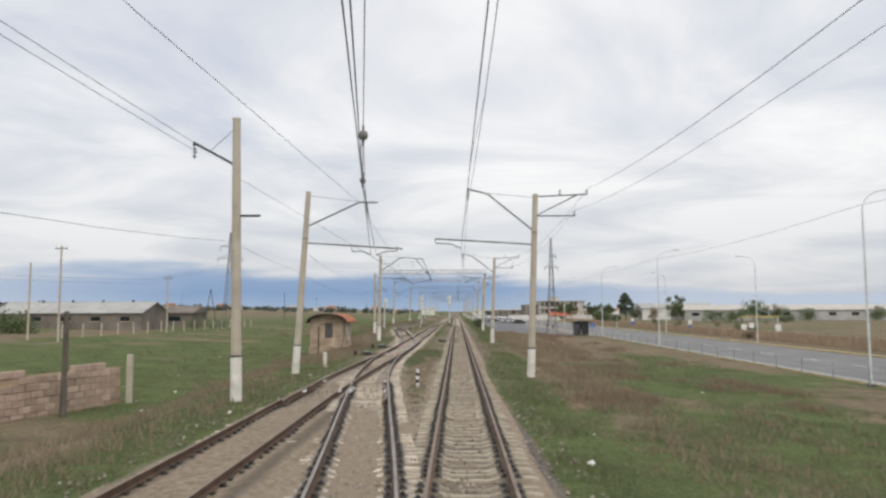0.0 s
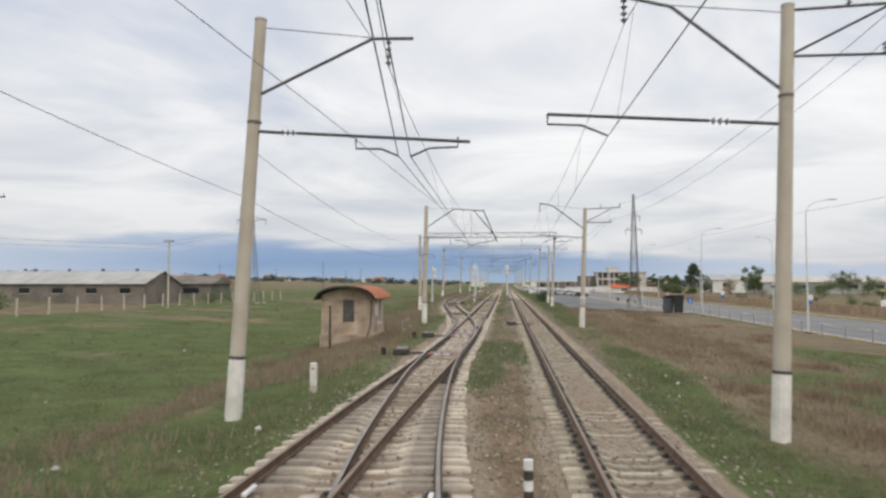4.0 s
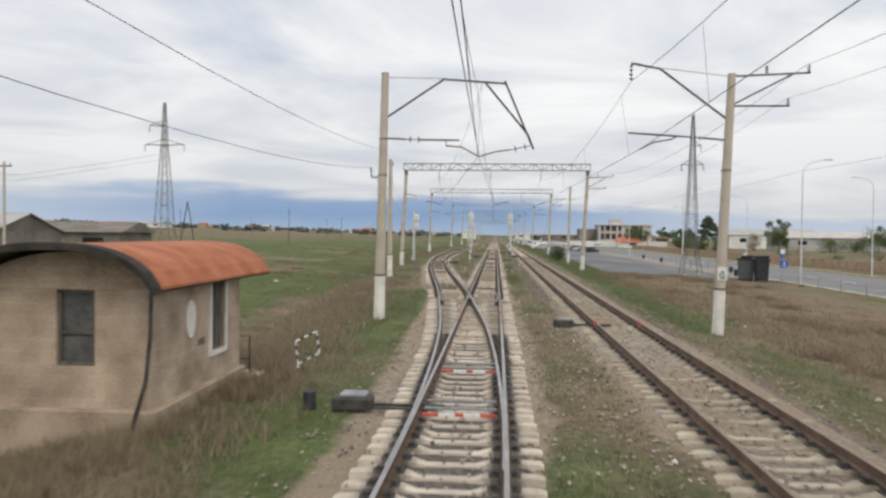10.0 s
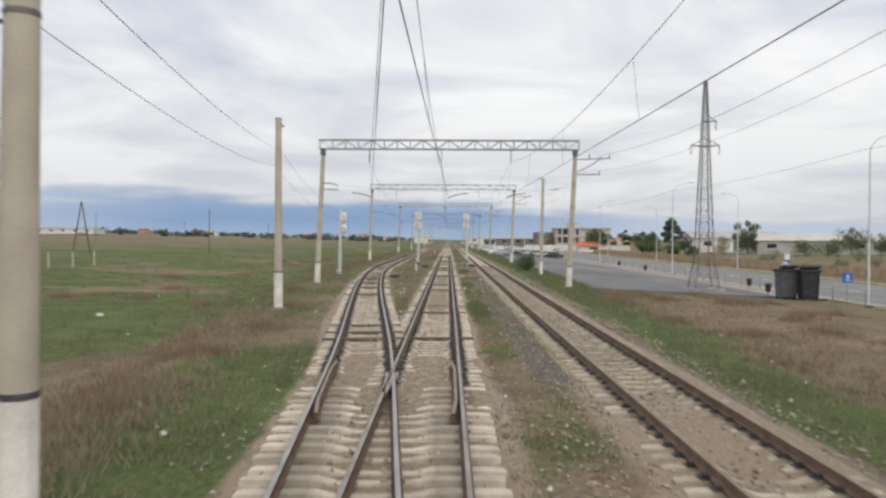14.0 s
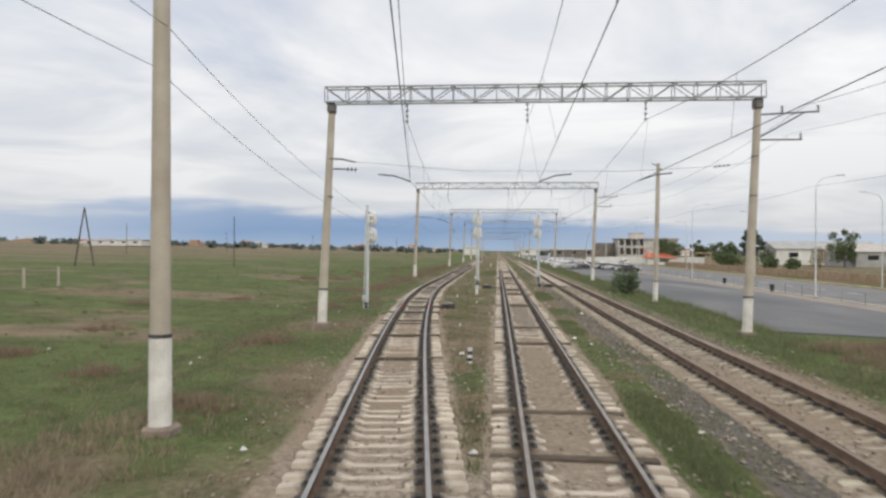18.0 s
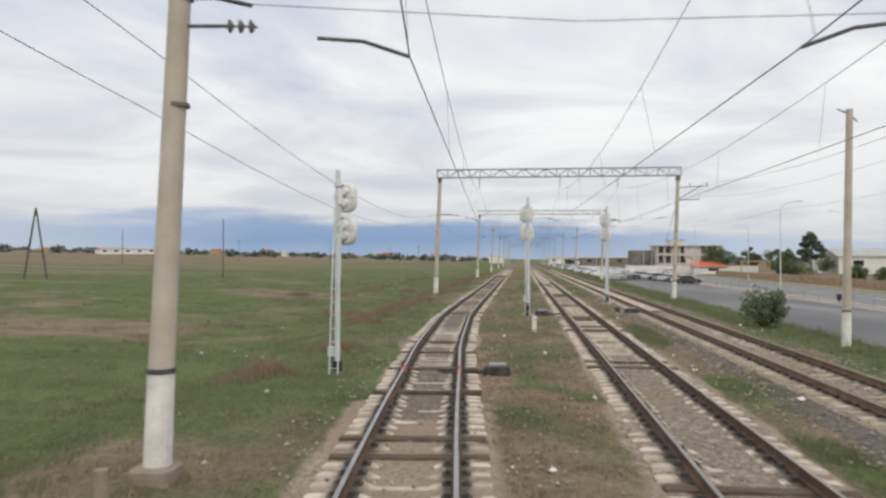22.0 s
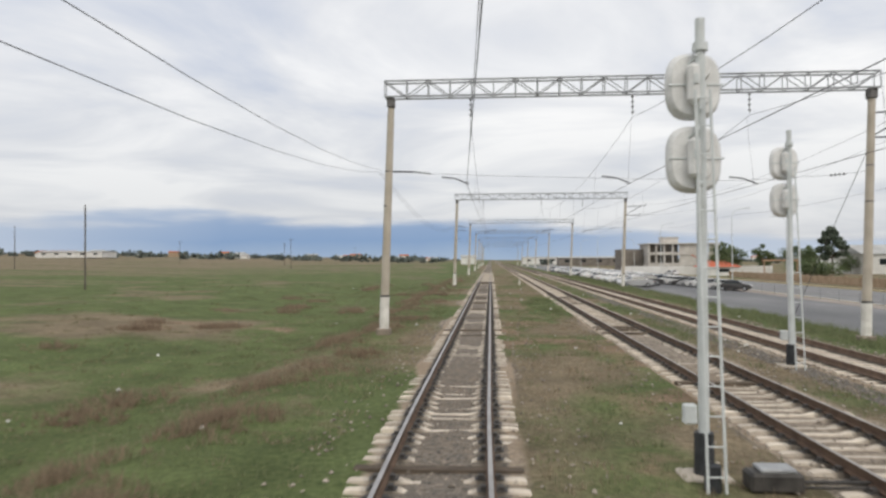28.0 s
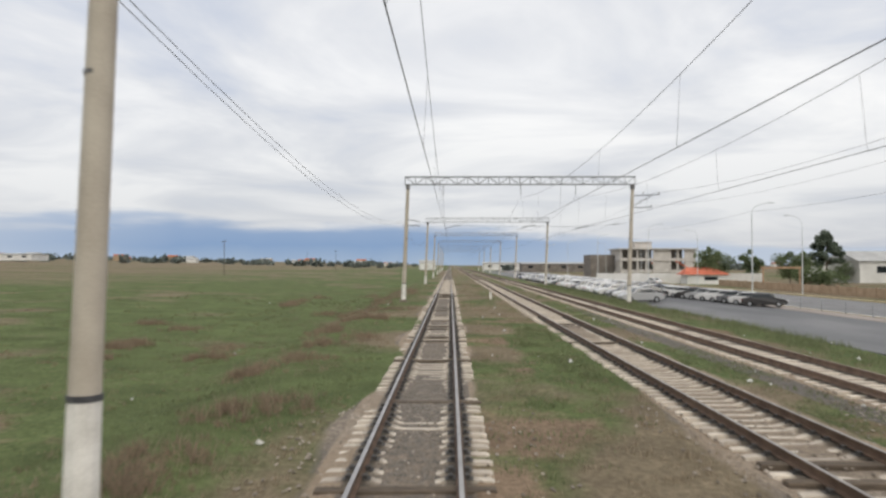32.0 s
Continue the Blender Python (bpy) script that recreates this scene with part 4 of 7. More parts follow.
RB = mast("catenary_mast", 3.57, 81.1, -0.40, 8.91, lean=0.34, band=1.61, label="concrete mast with cantilever and feeder bracket")
RE = mast("concrete_pole", 4.85, 148.3, -0.45, 9.25, lean=0.18, band=1.4, r0=0.17, r1=0.13, label="plain concrete pole beside a green bush", category="pole")

G1 = gantry(127.5, -13.95, 4.2, -0.2, -0.4, 9.55, 10.2, wires=(-10.2, -5.0, 0.0))
G2 = gantry(181.6, -16.03, 4.75, -0.1, -0.4, 10.35, 11.05, 0.37, wires=(-12.1, -5.0, 0.0))
G3 = gantry(239.0, -15.75, 4.78, -0.2, -0.4, 10.45, 11.15, 0.4, wires=(-12.1, -5.0, 0.0))
for k in range(6):
    gantry(297 + 58 * k, -15.75, 4.8, -0.3, -0.4, 10.4, 11.1)


# ---- cantilevers and brackets ----
def local(t, pts):
    o = t.location
    return [(p[0] - o.x, 0, p[1] - o.z) for p in pts]


# leaning mast: raised boom and long horizontal arm over two wires
bar("boom", LB, local(LB, [(-8.6, 7.72), (-5.6, 9.12), (-4.59, 9.1)]), 0.042)
bar("stay", LB, local(LB, [(-8.5, 9.5), (-5.6, 9.15)]), 0.012)
bar("arm", LB, local(LB, [(-8.62, 6.88), (-7.9, 6.83)]), 0.04)
insulator("arm_insulator", LB, *local(LB, [(-7.9, 6.83), (-7.5, 6.81)]), 3, 0.08)
bar("arm", LB, local(LB, [(-7.5, 6.81), (-3.2, 6.52)]), 0.04)
for a, b, c in ((-6.0, -4.95, 6.2), (-3.5, -4.65, 6.18)):
    bar("registration_arm", LB, local(LB, [(a, 6.64), (a, 6.4), (a + (b - a) * 0.6, 6.38), (b, c)]), 0.026)
insulator("suspension_insulator", LB, *local(LB, [(-5.2, 9.08), (-5.2, 8.4)]), 4, 0.08)
clamp(LB, 0.46, 7.4, 0.2)

# near-side mast by the start
bar("boom", RA, local(RA, [(3.92, 7.38), (1.44, 9.42), (0.38, 9.69)]), 0.042)
bar("stay", RA, local(RA, [(4.0, 9.2), (1.44, 9.45)]), 0.012)
insulator("suspension_insulator", RA, *local(RA, [(0.38, 9.65), (0.38, 9.05)]), 4, 0.085)
bar("arm", RA, local(RA, [(3.9, 6.66), (2.7, 6.74)]), 0.04)
insulator("arm_insulator", RA, *local(RA, [(2.7, 6.74), (2.25, 6.77)]), 3, 0.09)
bar("arm", RA, local(RA, [(2.25, 6.77), (-1.38, 6.99)]), 0.04)
bar("registration_arm", RA, local(RA, [(-1.38, 6.99), (-1.38, 6.76), (-0.6, 6.72), (-0.02, 6.47)]), 0.026)
feeder_bracket(RA, 0.34, 9.35 + 0.4, 1, 2.85)
clamp(RA, 0.28, 7.7, 0.19)

bar("side_arm", LA, local(LA, [(-8.72, 6.8), (-7.8, 6.8)]), 0.05)
bar("side_arm", LA, local(LA, [(-8.76, 8.75), (-10.48, 9.7)]), 0.05)
insulator("suspension_insulator", LA, *local(LA, [(-10.42, 9.65), (-10.42, 9.05)]), 4, 0.09)
bar("stay", LA, local(LA, [(-8.78, 10.3), (-9.8, 9.35)]), 0.012)

# turnout mast: bent boom with a hanging frame and two insulated arms
bar("boom", LC, local(LC, [(-8.8, 7.6), (-6.5, 9.12), (-4.12, 8.94)]), 0.042)
bar("stay", LC, local(LC, [(-8.8, 9.2), (-6.5, 9.15)]), 0.012)
bar("hanging_frame", LC, local(LC, [(-4.9, 8.98), (-3.25, 7.0), (-3.02, 6.42)]), 0.04)
bar("hanging_frame", LC, local(LC, [(-4.15, 9.05), (-3.1, 6.6)]), 0.04)
bar("arm", LC, local(LC, [(-8.75, 6.84), (-7.95, 6.8)]), 0.035)
insulator("arm_insulator", LC, *local(LC, [(-7.95, 6.8), (-7.3, 6.78)]), 2, 0.15)
bar("arm", LC, local(LC, [(-7.45, 6.78), (-5.87, 6.76)]), 0.035)
bar("registration_arm", LC, local(LC, [(-6.4, 6.72), (-6.4, 6.55), (-5.8, 6.5), (-5.15, 6.15)]), 0.03, RAIL_DULL)
bar("registration_arm", LC, local(LC, [(-3.9, 6.4), (-4.5, 6.32), (-5.1, 6.13)]), 0.03, RAIL_DULL)
insulator("arm_insulator", LC, *local(LC, [(-3.9, 6.4), (-3.15, 6.55)]), 2, 0.15)
bar("clip", LC, local(LC, [(-8.9, 5.35), (-9.3, 5.3), (-9.35, 5.7)]), 0.03)
clamp(LC, 0.1, 5.7, 0.2)
clamp(LC, 0.12, 7.1, 0.19)

bar("boom", RB, local(RB, [(3.8, 7.3), (1.39, 9.14), (0.37, 9.34)]), 0.042)
bar("stay", RB, local(RB, [(3.85, 8.85), (1.39, 9.17)]), 0.012)
insulator("suspension_insulator", RB, *local(RB, [(0.37, 9.3), (0.37, 8.7)]), 4, 0.085)
bar("arm", RB, local(RB, [(3.8, 6.58), (2.9, 6.66)]), 0.035)
insulator("arm_insulator", RB, *local(RB, [(2.9, 6.66), (2.4, 6.7)]), 3, 0.09)
bar("arm", RB, local(RB, [(2.4, 6.7), (0.3, 6.84)]), 0.035)
bar("registration_arm", RB, local(RB, [(2.0, 6.7), (1.8, 6.6), (1.2, 6.5), (0.72, 6.25)]), 0.026)
feeder_bracket(RB, 0.3, 8.95 + 0.4, 1, 2.75)
clamp(RB, 0.2, 5.9, 0.2)


def warning_plate(m, x, z, r):
    """A small white plate with a dark triangle outline strapped to the mast."""
    bm = bmesh.new(); box(bm, (x, -r - 0.015, z), (0.34, 0.02, 0.48), bevel=0.005)
    p = part("warning_plate", bm, WHITE_PAINT, m, "small white warning plate with a dark triangle")
    bm = bmesh.new()
    c = [(x - 0.11, z - 0.1), (x + 0.11, z - 0.1), (x, z + 0.11)]
    for (ax, az), (bx, bz) in zip(c, c[1:] + c[:1]):
        rod(bm, (ax, -r - 0.03, az), (bx, -r - 0.03, bz), 0.012, 0.012, 4)
    part("triangle", bm, IRON, p)
    bm = bmesh.new()
    rod(bm, (x + 0.012, -r - 0.03, z + 0.05), (x - 0.012, -r - 0.03, z - 0.01), 0.01, 0.01, 4)
    rod(bm, (x + 0.014, -r - 0.03, z - 0.01), (x - 0.01, -r - 0.03, z - 0.07), 0.01, 0.01, 4)
    part("bolt_mark", bm, IRON, p)
    bm = bmesh.new(); box(bm, (x, -r - 0.03, z - 0.155), (0.18, 0.012, 0.035)); part("worn_line", bm, IRON, p, "worn illegible line")


warning_plate(RB, 0.07, 2.2, 0.2)

bar("top_hook", RE, [(-0.3, 0, 9.75), (0.15, 0, 9.55), (0.5, 0, 9.2)], 0.03)
bm = bmesh.new(); box(bm, (0.02, 0, -0.08), (0.56, 0.56, 0.45), bevel=0.05); part("footing", bm, DIRTY, LD, "dirty cast concrete footing block")
bar("hook", LD, [(0, 0, 8.75), (0.25, 0, 8.55)], 0.04)


def span_gear(g, xl, xr, zhi, zlo, arms, brz, single=False):
    """Cross-span wire, its insulators, registration arms and the feeder bracket of a gantry."""
    xl, xr = xl + 0.3, xr + 0.3
    if single:
        bar("side_arm", g, [(xl, 0, zhi), (xl + 1.1, 0, zhi - 0.03)], 0.04)
        insulator("arm_insulator", g, (xl + 1.1, 0, zhi - 0.03), (xl + 1.9, 0, zhi - 0.12), 9, 0.055)
    else:
        bar("side_arm", g, [(xl, 0, zhi), (xl + 0.5, 0, zhi), (xl + 1.1, 0, zhi - 0.15)], 0.035)
        insulator("arm_insulator", g, (xl + 0.7, 0, zlo), (xl + 1.2, 0, zlo - 0.03), 3, 0.11)
        bar("side_arm", g, [(xl, 0, zlo + 0.02), (xl + 0.7, 0, zlo)], 0.03)
    bar("cross_span_wire", g, [(xl + (1.9 if single else 1.1), 0, zhi - 0.13), (xl + 6, 0, zhi - (0.3 if single else 0.55)), (xr - 5.5, 0, zhi - 0.6), (xr - 1.4, 0, zhi - 0.4), (xr - 0.2, 0, zhi - 0.25)], 0.007)
    insulator("arm_insulator", g, (xr - 1.7, 0, zhi - 0.42), (xr - 1.0, 0, zhi - 0.35), 4, 0.07)
    for x, s, z in arms:
        bar("registration_arm", g, [(x + s * 1.4, 0, z + 0.32), (x + s * 0.7, 0, z + 0.25), (x, 0, z)], 0.03)
    feeder_bracket(g, xr, brz, 1, 2.6)
    for x in (xl, xr):
        clamp(g, x, zhi, 0.19)
        clamp(g, x - 0.06, zlo - 1.2, 0.195)


span_gear(G1, -13.88, 4.22, 7.1, 6.65, ((-10.05, -1, 6.1), (-4.5, 1, 6.08), (-0.3, 1, 6.1)), 8.95)
span_gear(G2, -16.08, 4.72, 7.05, 6.7, ((-12.2, -0.86, 6.45), (-5.15, -0.86, 6.4), (0.3, -0.86, 6.3)), 9.4, True)
span_gear(G3, -15.75, 4.75, 7.2, 6.7, ((-11.9, 1, 6.4), (-5.0, 1, 6.4), (-0.2, 1, 6.3)), 9.5)


# ---- overhead wires ----
def wire(name, pts, r, label, sag=0.0, n=1, group="overhead wires", mat=None):
    """A wire through its supports, sagging between them."""
    vs, fs = [], []
    line = []
    for k, (a, b) in enumerate(zip(pts, pts[1:])):
        a, b = Vector(a), Vector(b)
        m = n if sag else 1
        for i in range(m):
            t = i / m
            p = a.lerp(b, t)
            p.z -= 4 * sag * t * (1 - t) * min(1.0, (b - a).length / 50) ** 2
            line.append(p)
    line.append(Vector(pts[-1]))
    for i, p in enumerate(line):
        d = (line[min(i + 1, len(line) - 1)] - line[max(i - 1, 0)]).normalized()
        u = d.cross(Vector((0, 0, 1))).normalized()
        w = u.cross(d)
        vs += [p + (u * math.cos(q) + w * math.sin(q)) * r for q in (0.5, 2.07, 3.64, 5.21)]
    for i in range(len(line) - 1):
        for k in range(4):
            q = (k + 1) % 4
            fs.append((4 * i + k, 4 * i + q, 4 * i + 4 + q, 4 * i + 4 + k))
    ob = new(name, from_arrays(name, [tuple(v) for v in vs], fs, mat or STEEL_DARK))
    return tagged(ob, label, "wire", group)


SUPP = [127.5, 181.6, 239.0] + [297 + 58 * k for k in range(6)]


def catenary(name, contact, messenger, label):
    """Contact wire, sagging messenger and droppers."""
    wire("contact_wire", contact, 0.011, "straight copper contact wire over " + label)
    wire("messenger_wire", messenger, 0.0095, "sagging messenger wire over " + label, 1.3, 14)

    def z_at(pts, y, sag):
        for a, b in zip(pts, pts[1:]):
            if a[1] <= y <= b[1]:
                t = (y - a[1]) / (b[1] - a[1])
                return a[0] + (b[0] - a[0]) * t, a[2] + (b[2] - a[2]) * t - 4 * sag * t * (1 - t) * min(1.0, (b[1] - a[1]) / 50) ** 2
        return None

    y = 6.0
    while y < 260:
        c, m = z_at(contact, y, 0), z_at(messenger, y, 1.3)
        if c and m and m[1] - c[1] > 0.3:
            wire("dropper", [(c[0], y, c[1]), (m[0], y, m[1])], 0.005, "thin dropper wire between messenger and contact wire", group="droppers of the overhead line")
        y += 11.0


catenary("near", [(0.3, -30, 6.5), (-0.02, 40.3, 6.45), (0.72, 81.1, 6.25), (-0.3, 127.5, 6.1), (0.3, 181.6, 6.3), (-0.2, 239.0, 6.3)] + [(0.2 * (-1) ** i, y, 6.3) for i, y in enumerate(SUPP[3:])],
         [(0.45, -20, 9.2), (0.38, 40.3, 9.05), (0.37, 81.1, 8.7), (0.0, 127.5, 8.7)] + [(0.0, y, 9.3) for y in SUPP[1:]], "the near track")
catenary("middle", [(2.75, -30, 6.5), (-1.5, 9.4, 6.35), (-2.6, 19.4, 6.33), (-4.65, 41.0, 6.18), (-5.15, 82.6, 6.15), (-4.5, 127.5, 6.08), (-5.15, 181.6, 6.4), (-5.0, 239.0, 6.4)] + [(-5.0 + 0.2 * (-1) ** i, y, 6.4) for i, y in enumerate(SUPP[3:])],
         [(2.6, -20, 7.75), (-2.58, 19.3, 7.62), (-5.2, 41.0, 8.4), (-5.2, 82.6, 8.7), (-5.0, 127.5, 8.7)] + [(-5.0, y, 9.3) for y in SUPP[1:]], "the middle track")
catenary("field", [(-4.95, 41.0, 6.2), (-5.12, 82.6, 6.15), (-10.05, 127.5, 6.1), (-12.3, 181.6, 6.45), (-11.9, 239.0, 6.4)] + [(-12.1 + 0.2 * (-1) ** i, y, 6.4) for i, y in enumerate(SUPP[3:])],
         [(-5.0, 82.6, 9.0), (-10.2, 127.5, 8.7)] + [(-12.1, y, 9.3) for y in SUPP[1:]], "the field-side track")
wire("anchor_wire", [(2.0, -20, 7.0), (-2.6, 19.4, 6.33), (-4.95, 41.0, 6.2)], 0.012, "slanting anchor wire running down to the contact wire")
wire("anchor_wire", [(-2.58, 19.3, 7.62), (-2.6, 19.4, 6.33)], 0.012, "slanting anchor wire running down to the contact wire")
wire("feeder_wire", [(-10.4, -30, 10.4), (-10.42, 29, 9.66)], 0.010, "sagging feeder wire ending at the side arm of a mast", 0.3, 8)
wire("feeder_wire", [(-10.4, -30, 10.0), (-10.3, 29, 9.3)], 0.010, "sagging feeder wire ending at the side arm of a mast", 0.3, 8)
wire("anchor_wire", [(-8.72, 29, 8.3), (-6.71, 41, 7.18), (-5.1, 52, 6.25)], 0.009, "slanting anchor wire running down to the contact wire")
wire("anchor_wire", [(-6.6, -30, 9.3), (-6.44, 15, 8.93), (-5.6, 41, 9.1)], 0.009, "thin anchor wire running to the leaning mast")
wire("feeder_wire", [(-8.75, 41, 6.5), (-8.95, 82.6, 6.4), (-12.3, 109, 7.2), (-14.1, 127.5, 6.35), (-16.2, 181.6, 7.15), (-15.9, 239.0, 7.15), (-15.9, 297, 7.1)], 0.007, "sagging feeder wire along the field-side masts", 1.25, 12)
wire("feeder_wire", [(-10.4, -30, 6.8), (-8.85, 29, 5.8), (-8.95, 41, 5.3), (-9.3, 82.6, 5.7), (-12.6, 109, 6.5), (-14.15, 127.5, 5.4), (-16.25, 181.6, 7.05), (-15.95, 239.0, 7.05), (-15.95, 297, 7.0)], 0.007, "sagging feeder wire along the field-side masts", 1.35, 12)
for dx, dz, r in ((2.8, 0.3, 0.009), (2.1, -0.87, 0.006)):
    wire("feeder_wire", [(4.05 + dx, -14, 9.4 + dz), (4.0 + dx, 40.3, 9.35 + dz), (3.9 + dx * 0.9, 81.1, 8.91 + dz), (4.25 + dx * 0.85, 127.5, 8.95 + dz), (4.95 + dx * 0.85, 181.6, 9.4 + dz), (4.7 + dx * 0.85, 239.0, 9.4 + dz), (4.7 + dx * 0.85, 300, 9.4 + dz)], r, "feeder wire on the near-side brackets", 1.2, 12)
wire("cable", [(24.1, 0, 9.6)] + [(24.1, y, 9.4) for y in (45.4, 90.5, 125.0, 168.5, 213.0, 259.0, 304)], 0.012, "dark cable strung between the street lamps", 0.5, 8)
for z, x in ((9.0, -52), (8.4, -52.8)):
    wire("cable", [(-75, 60, z), (x, 124, z - 0.4), (-42.4, 135.3, z + 3.0)], 0.014, "slack cable across the field", 0.6, 8)


def weight_knot(p, r):
    t = thing("line_insulator", p, "dark round insulator and clamp on an anchor wire", "insulator")
    bm = bmesh.new(); bmesh.ops.create_uvsphere(bm, u_segments=12, v_segments=8, radius=r); part("ball", bm, INSUL, t)
    bm = bmesh.new(); rod(bm, (0, 0, -r - 0.12), (0, 0, r + 0.12), 0.03, 0.03, 6); part("clevis", bm, STEEL_DARK, t)


weight_knot((-2.58, 19.3, 7.53), 0.13)
weight_knot((-2.6, 19.42, 6.4), 0.08)


# ---- lineside hut ----
def hut():
    t = thing("hut", (-11.87, 68.75, -0.9), "small plastered lineside hut with a rusty curved roof", "hut")
    w, d, h, th = 2.95, 4.4, 3.0, 0.22
    x0, x1, y0, y1 = -w / 2, w / 2, -d / 2, d / 2
    x0 -= 0.05
    arch = lambda x, rise: rise * max(0.0, 1 - (x / (w / 2 + 0.3)) ** 2) ** 0.75

    def wall_with_hole(name, axis, at, a0, a1, hole, top=h):
        """A wall with an opening: one outline, pushed out to its thickness."""
        bm = bmesh.new()
        ha0, ha1, hz0, hz1 = hole
        rings = []
        for s in (-th / 2, th / 2):
            for ring in (((a0, 0), (a1, 0), (a1, top), (a0, top)), ((ha0, hz0), (ha1, hz0), (ha1, hz1), (ha0, hz1))):
                rings.append([bm.verts.new((u, at + s, w) if axis == "x" else (at + s, u, w)) for u, w in ring])
        for i in range(4):
            j = (i + 1) % 4
            for p, q in ((0, 1), (3, 2), (2, 0), (1, 3)):
                bm.faces.new((rings[p][i], rings[p][j], rings[q][j], rings[q][i]))
        bmesh.ops.recalc_face_normals(bm, faces=bm.faces)
        part(name, bm, HUT_WALL, t)

    wx0, wx1 = -0.22, 0.48
    wall_with_hole("front_wall", "x", y0 + th / 2, x0, x1, (wx0, wx1, 1.64, 3.0 - 0.02))
    wall_with_hole("side_wall", "y", x1 - th / 2 + 0.0, y0 + th, y1, (0.5, 1.25, 1.5, 2.93))
    bm = bmesh.new(); box(bm, (x0 + th / 2, 0.11, h / 2), (th, d - th, h)); part("side_wall", bm, HUT_WALL, t)
    bm = bmesh.new(); box(bm, (0, y1 - th / 2, h / 2), (w - 2 * th - 0.02, th, h)); part("back_wall", bm, HUT_WALL, t)
    # gable infill under the curved roof
    for yy in (y0 + th / 2, y1 - th / 2):
        bm = bmesh.new()
        n = 14
        xs = [x0 + (x1 - x0) * i / n for i in range(n + 1)]
        lo = [[bm.verts.new((x, yy + s * th / 2, h)) for x in xs] for s in (-1, 1)]
        hi = [[bm.verts.new((x, yy + s * th / 2, h + 0.02 + arch(x, 0.62))) for x in xs] for s in (-1, 1)]
        for i in range(n):
            bm.faces.new((lo[0][i], lo[0][i + 1], hi[0][i + 1], hi[0][i]))
            bm.faces.new((lo[1][i + 1], lo[1][i], hi[1][i], hi[1][i + 1]))
            bm.faces.new((hi[0][i], hi[0][i + 1], hi[1][i + 1], hi[1][i]))
        bmesh.ops.recalc_face_normals(bm, faces=bm.faces)
        part("gable", bm, HUT_WALL, t)

    def vault(name, ya, yb, mat, out, thick, rise, z):
        bm = bmesh.new()
        n = 22
        half = w / 2 + out
        rings = []
        for y in (ya, yb):
            for s in (0, 1):
                ring = []
                for i in range(n + 1):
                    x = -half + 2 * half * i / n
                    e = abs(x) / half
                    ring.append(bm.verts.new((x, y, z + rise * max(0.0, 1 - e**2.6) ** 0.7 + s * thick)))
                rings.append(ring)
        for i in range(n):
            bm.faces.new((rings[1][i], rings[1][i + 1], rings[3][i + 1], rings[3][i]))
            bm.faces.new((rings[0][i + 1], rings[0][i], rings[2][i], rings[2][i + 1]))
            bm.faces.new((rings[0][i], rings[0][i + 1], rings[1][i + 1], rings[1][i]))
            bm.faces.new((rings[2][i + 1], rings[2][i], rings[3][i], rings[3][i + 1]))
        for k in (0, n):
            bm.faces.new((rings[0][k], rings[1][k], rings[3][k], rings[2][k]))
        bmesh.ops.recalc_face_normals(bm, faces=bm.faces)
        part(name, bm, mat, t, "orange rusted metal sheet" if mat is ROOF_RUST else "near-black roof edge and underside")

    vault("roof_sheet", y0 - 0.62, y1 + 1.25, ROOF_RUST, 0.34, 0.05, 0.72, h + 0.02)
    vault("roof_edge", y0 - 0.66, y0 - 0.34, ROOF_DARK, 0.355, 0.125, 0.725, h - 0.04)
    # the edge's near-black colour again, across the whole underside
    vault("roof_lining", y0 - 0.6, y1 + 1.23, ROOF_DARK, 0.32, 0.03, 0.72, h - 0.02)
    # window: frame, bars and pane
    fr = thing("window", (0, 0, 0)); fr.parent = t
    for nm, c, s in (("frame_side", (wx0 + 0.03, y0 + 0.09, 2.31), (0.06, 0.1, 1.34)), ("frame_side", (wx1 - 0.03, y0 + 0.09, 2.31), (0.06, 0.1, 1.34)),
                     ("frame_head", ((wx0 + wx1) / 2, y0 + 0.09, 2.95), (wx1 - wx0, 0.1, 0.06)), ("frame_sill", ((wx0 + wx1) / 2, y0 + 0.09, 1.67), (wx1 - wx0, 0.12, 0.06)),
                     ("transom", ((wx0 + wx1) / 2, y0 + 0.085, 2.22), (wx1 - wx0 - 0.1, 0.06, 0.045))):
        bm = bmesh.new(); box(bm, c, s); part(nm, bm, WOOD_POLE, fr)
    bm = bmesh.new(); box(bm, ((wx0 + wx1) / 2, y0 + 0.12, 2.31), (wx1 - wx0 - 0.1, 0.02, 1.24)); part("pane", bm, DUSTY_GLASS, fr)
    fr2 = thing("window", (0, 0, 0)); fr2.parent = t
    bm = bmesh.new(); box(bm, (x1 - 0.1, 0.875, 2.2), (0.03, 0.74, 1.42)); part("pane", bm, DUSTY_GLASS, fr2)
    for yy in (0.44, 1.31):
        bm = bmesh.new(); box(bm, (x1 + 0.012, yy, 2.2), (0.05, 0.12, 1.6)); part("surround", bm, WHITEWASH, fr2)
    bm = bmesh.new(); box(bm, (x1 + 0.012, 0.875, 1.44), (0.06, 0.75, 0.1)); part("sill", bm, WHITEWASH, fr2)
    bm = bmesh.new(); box(bm, (x1 - 0.08, 0.875, 2.2), (0.05, 0.05, 1.42)); part("mullion", bm, WOOD_POLE, fr2)
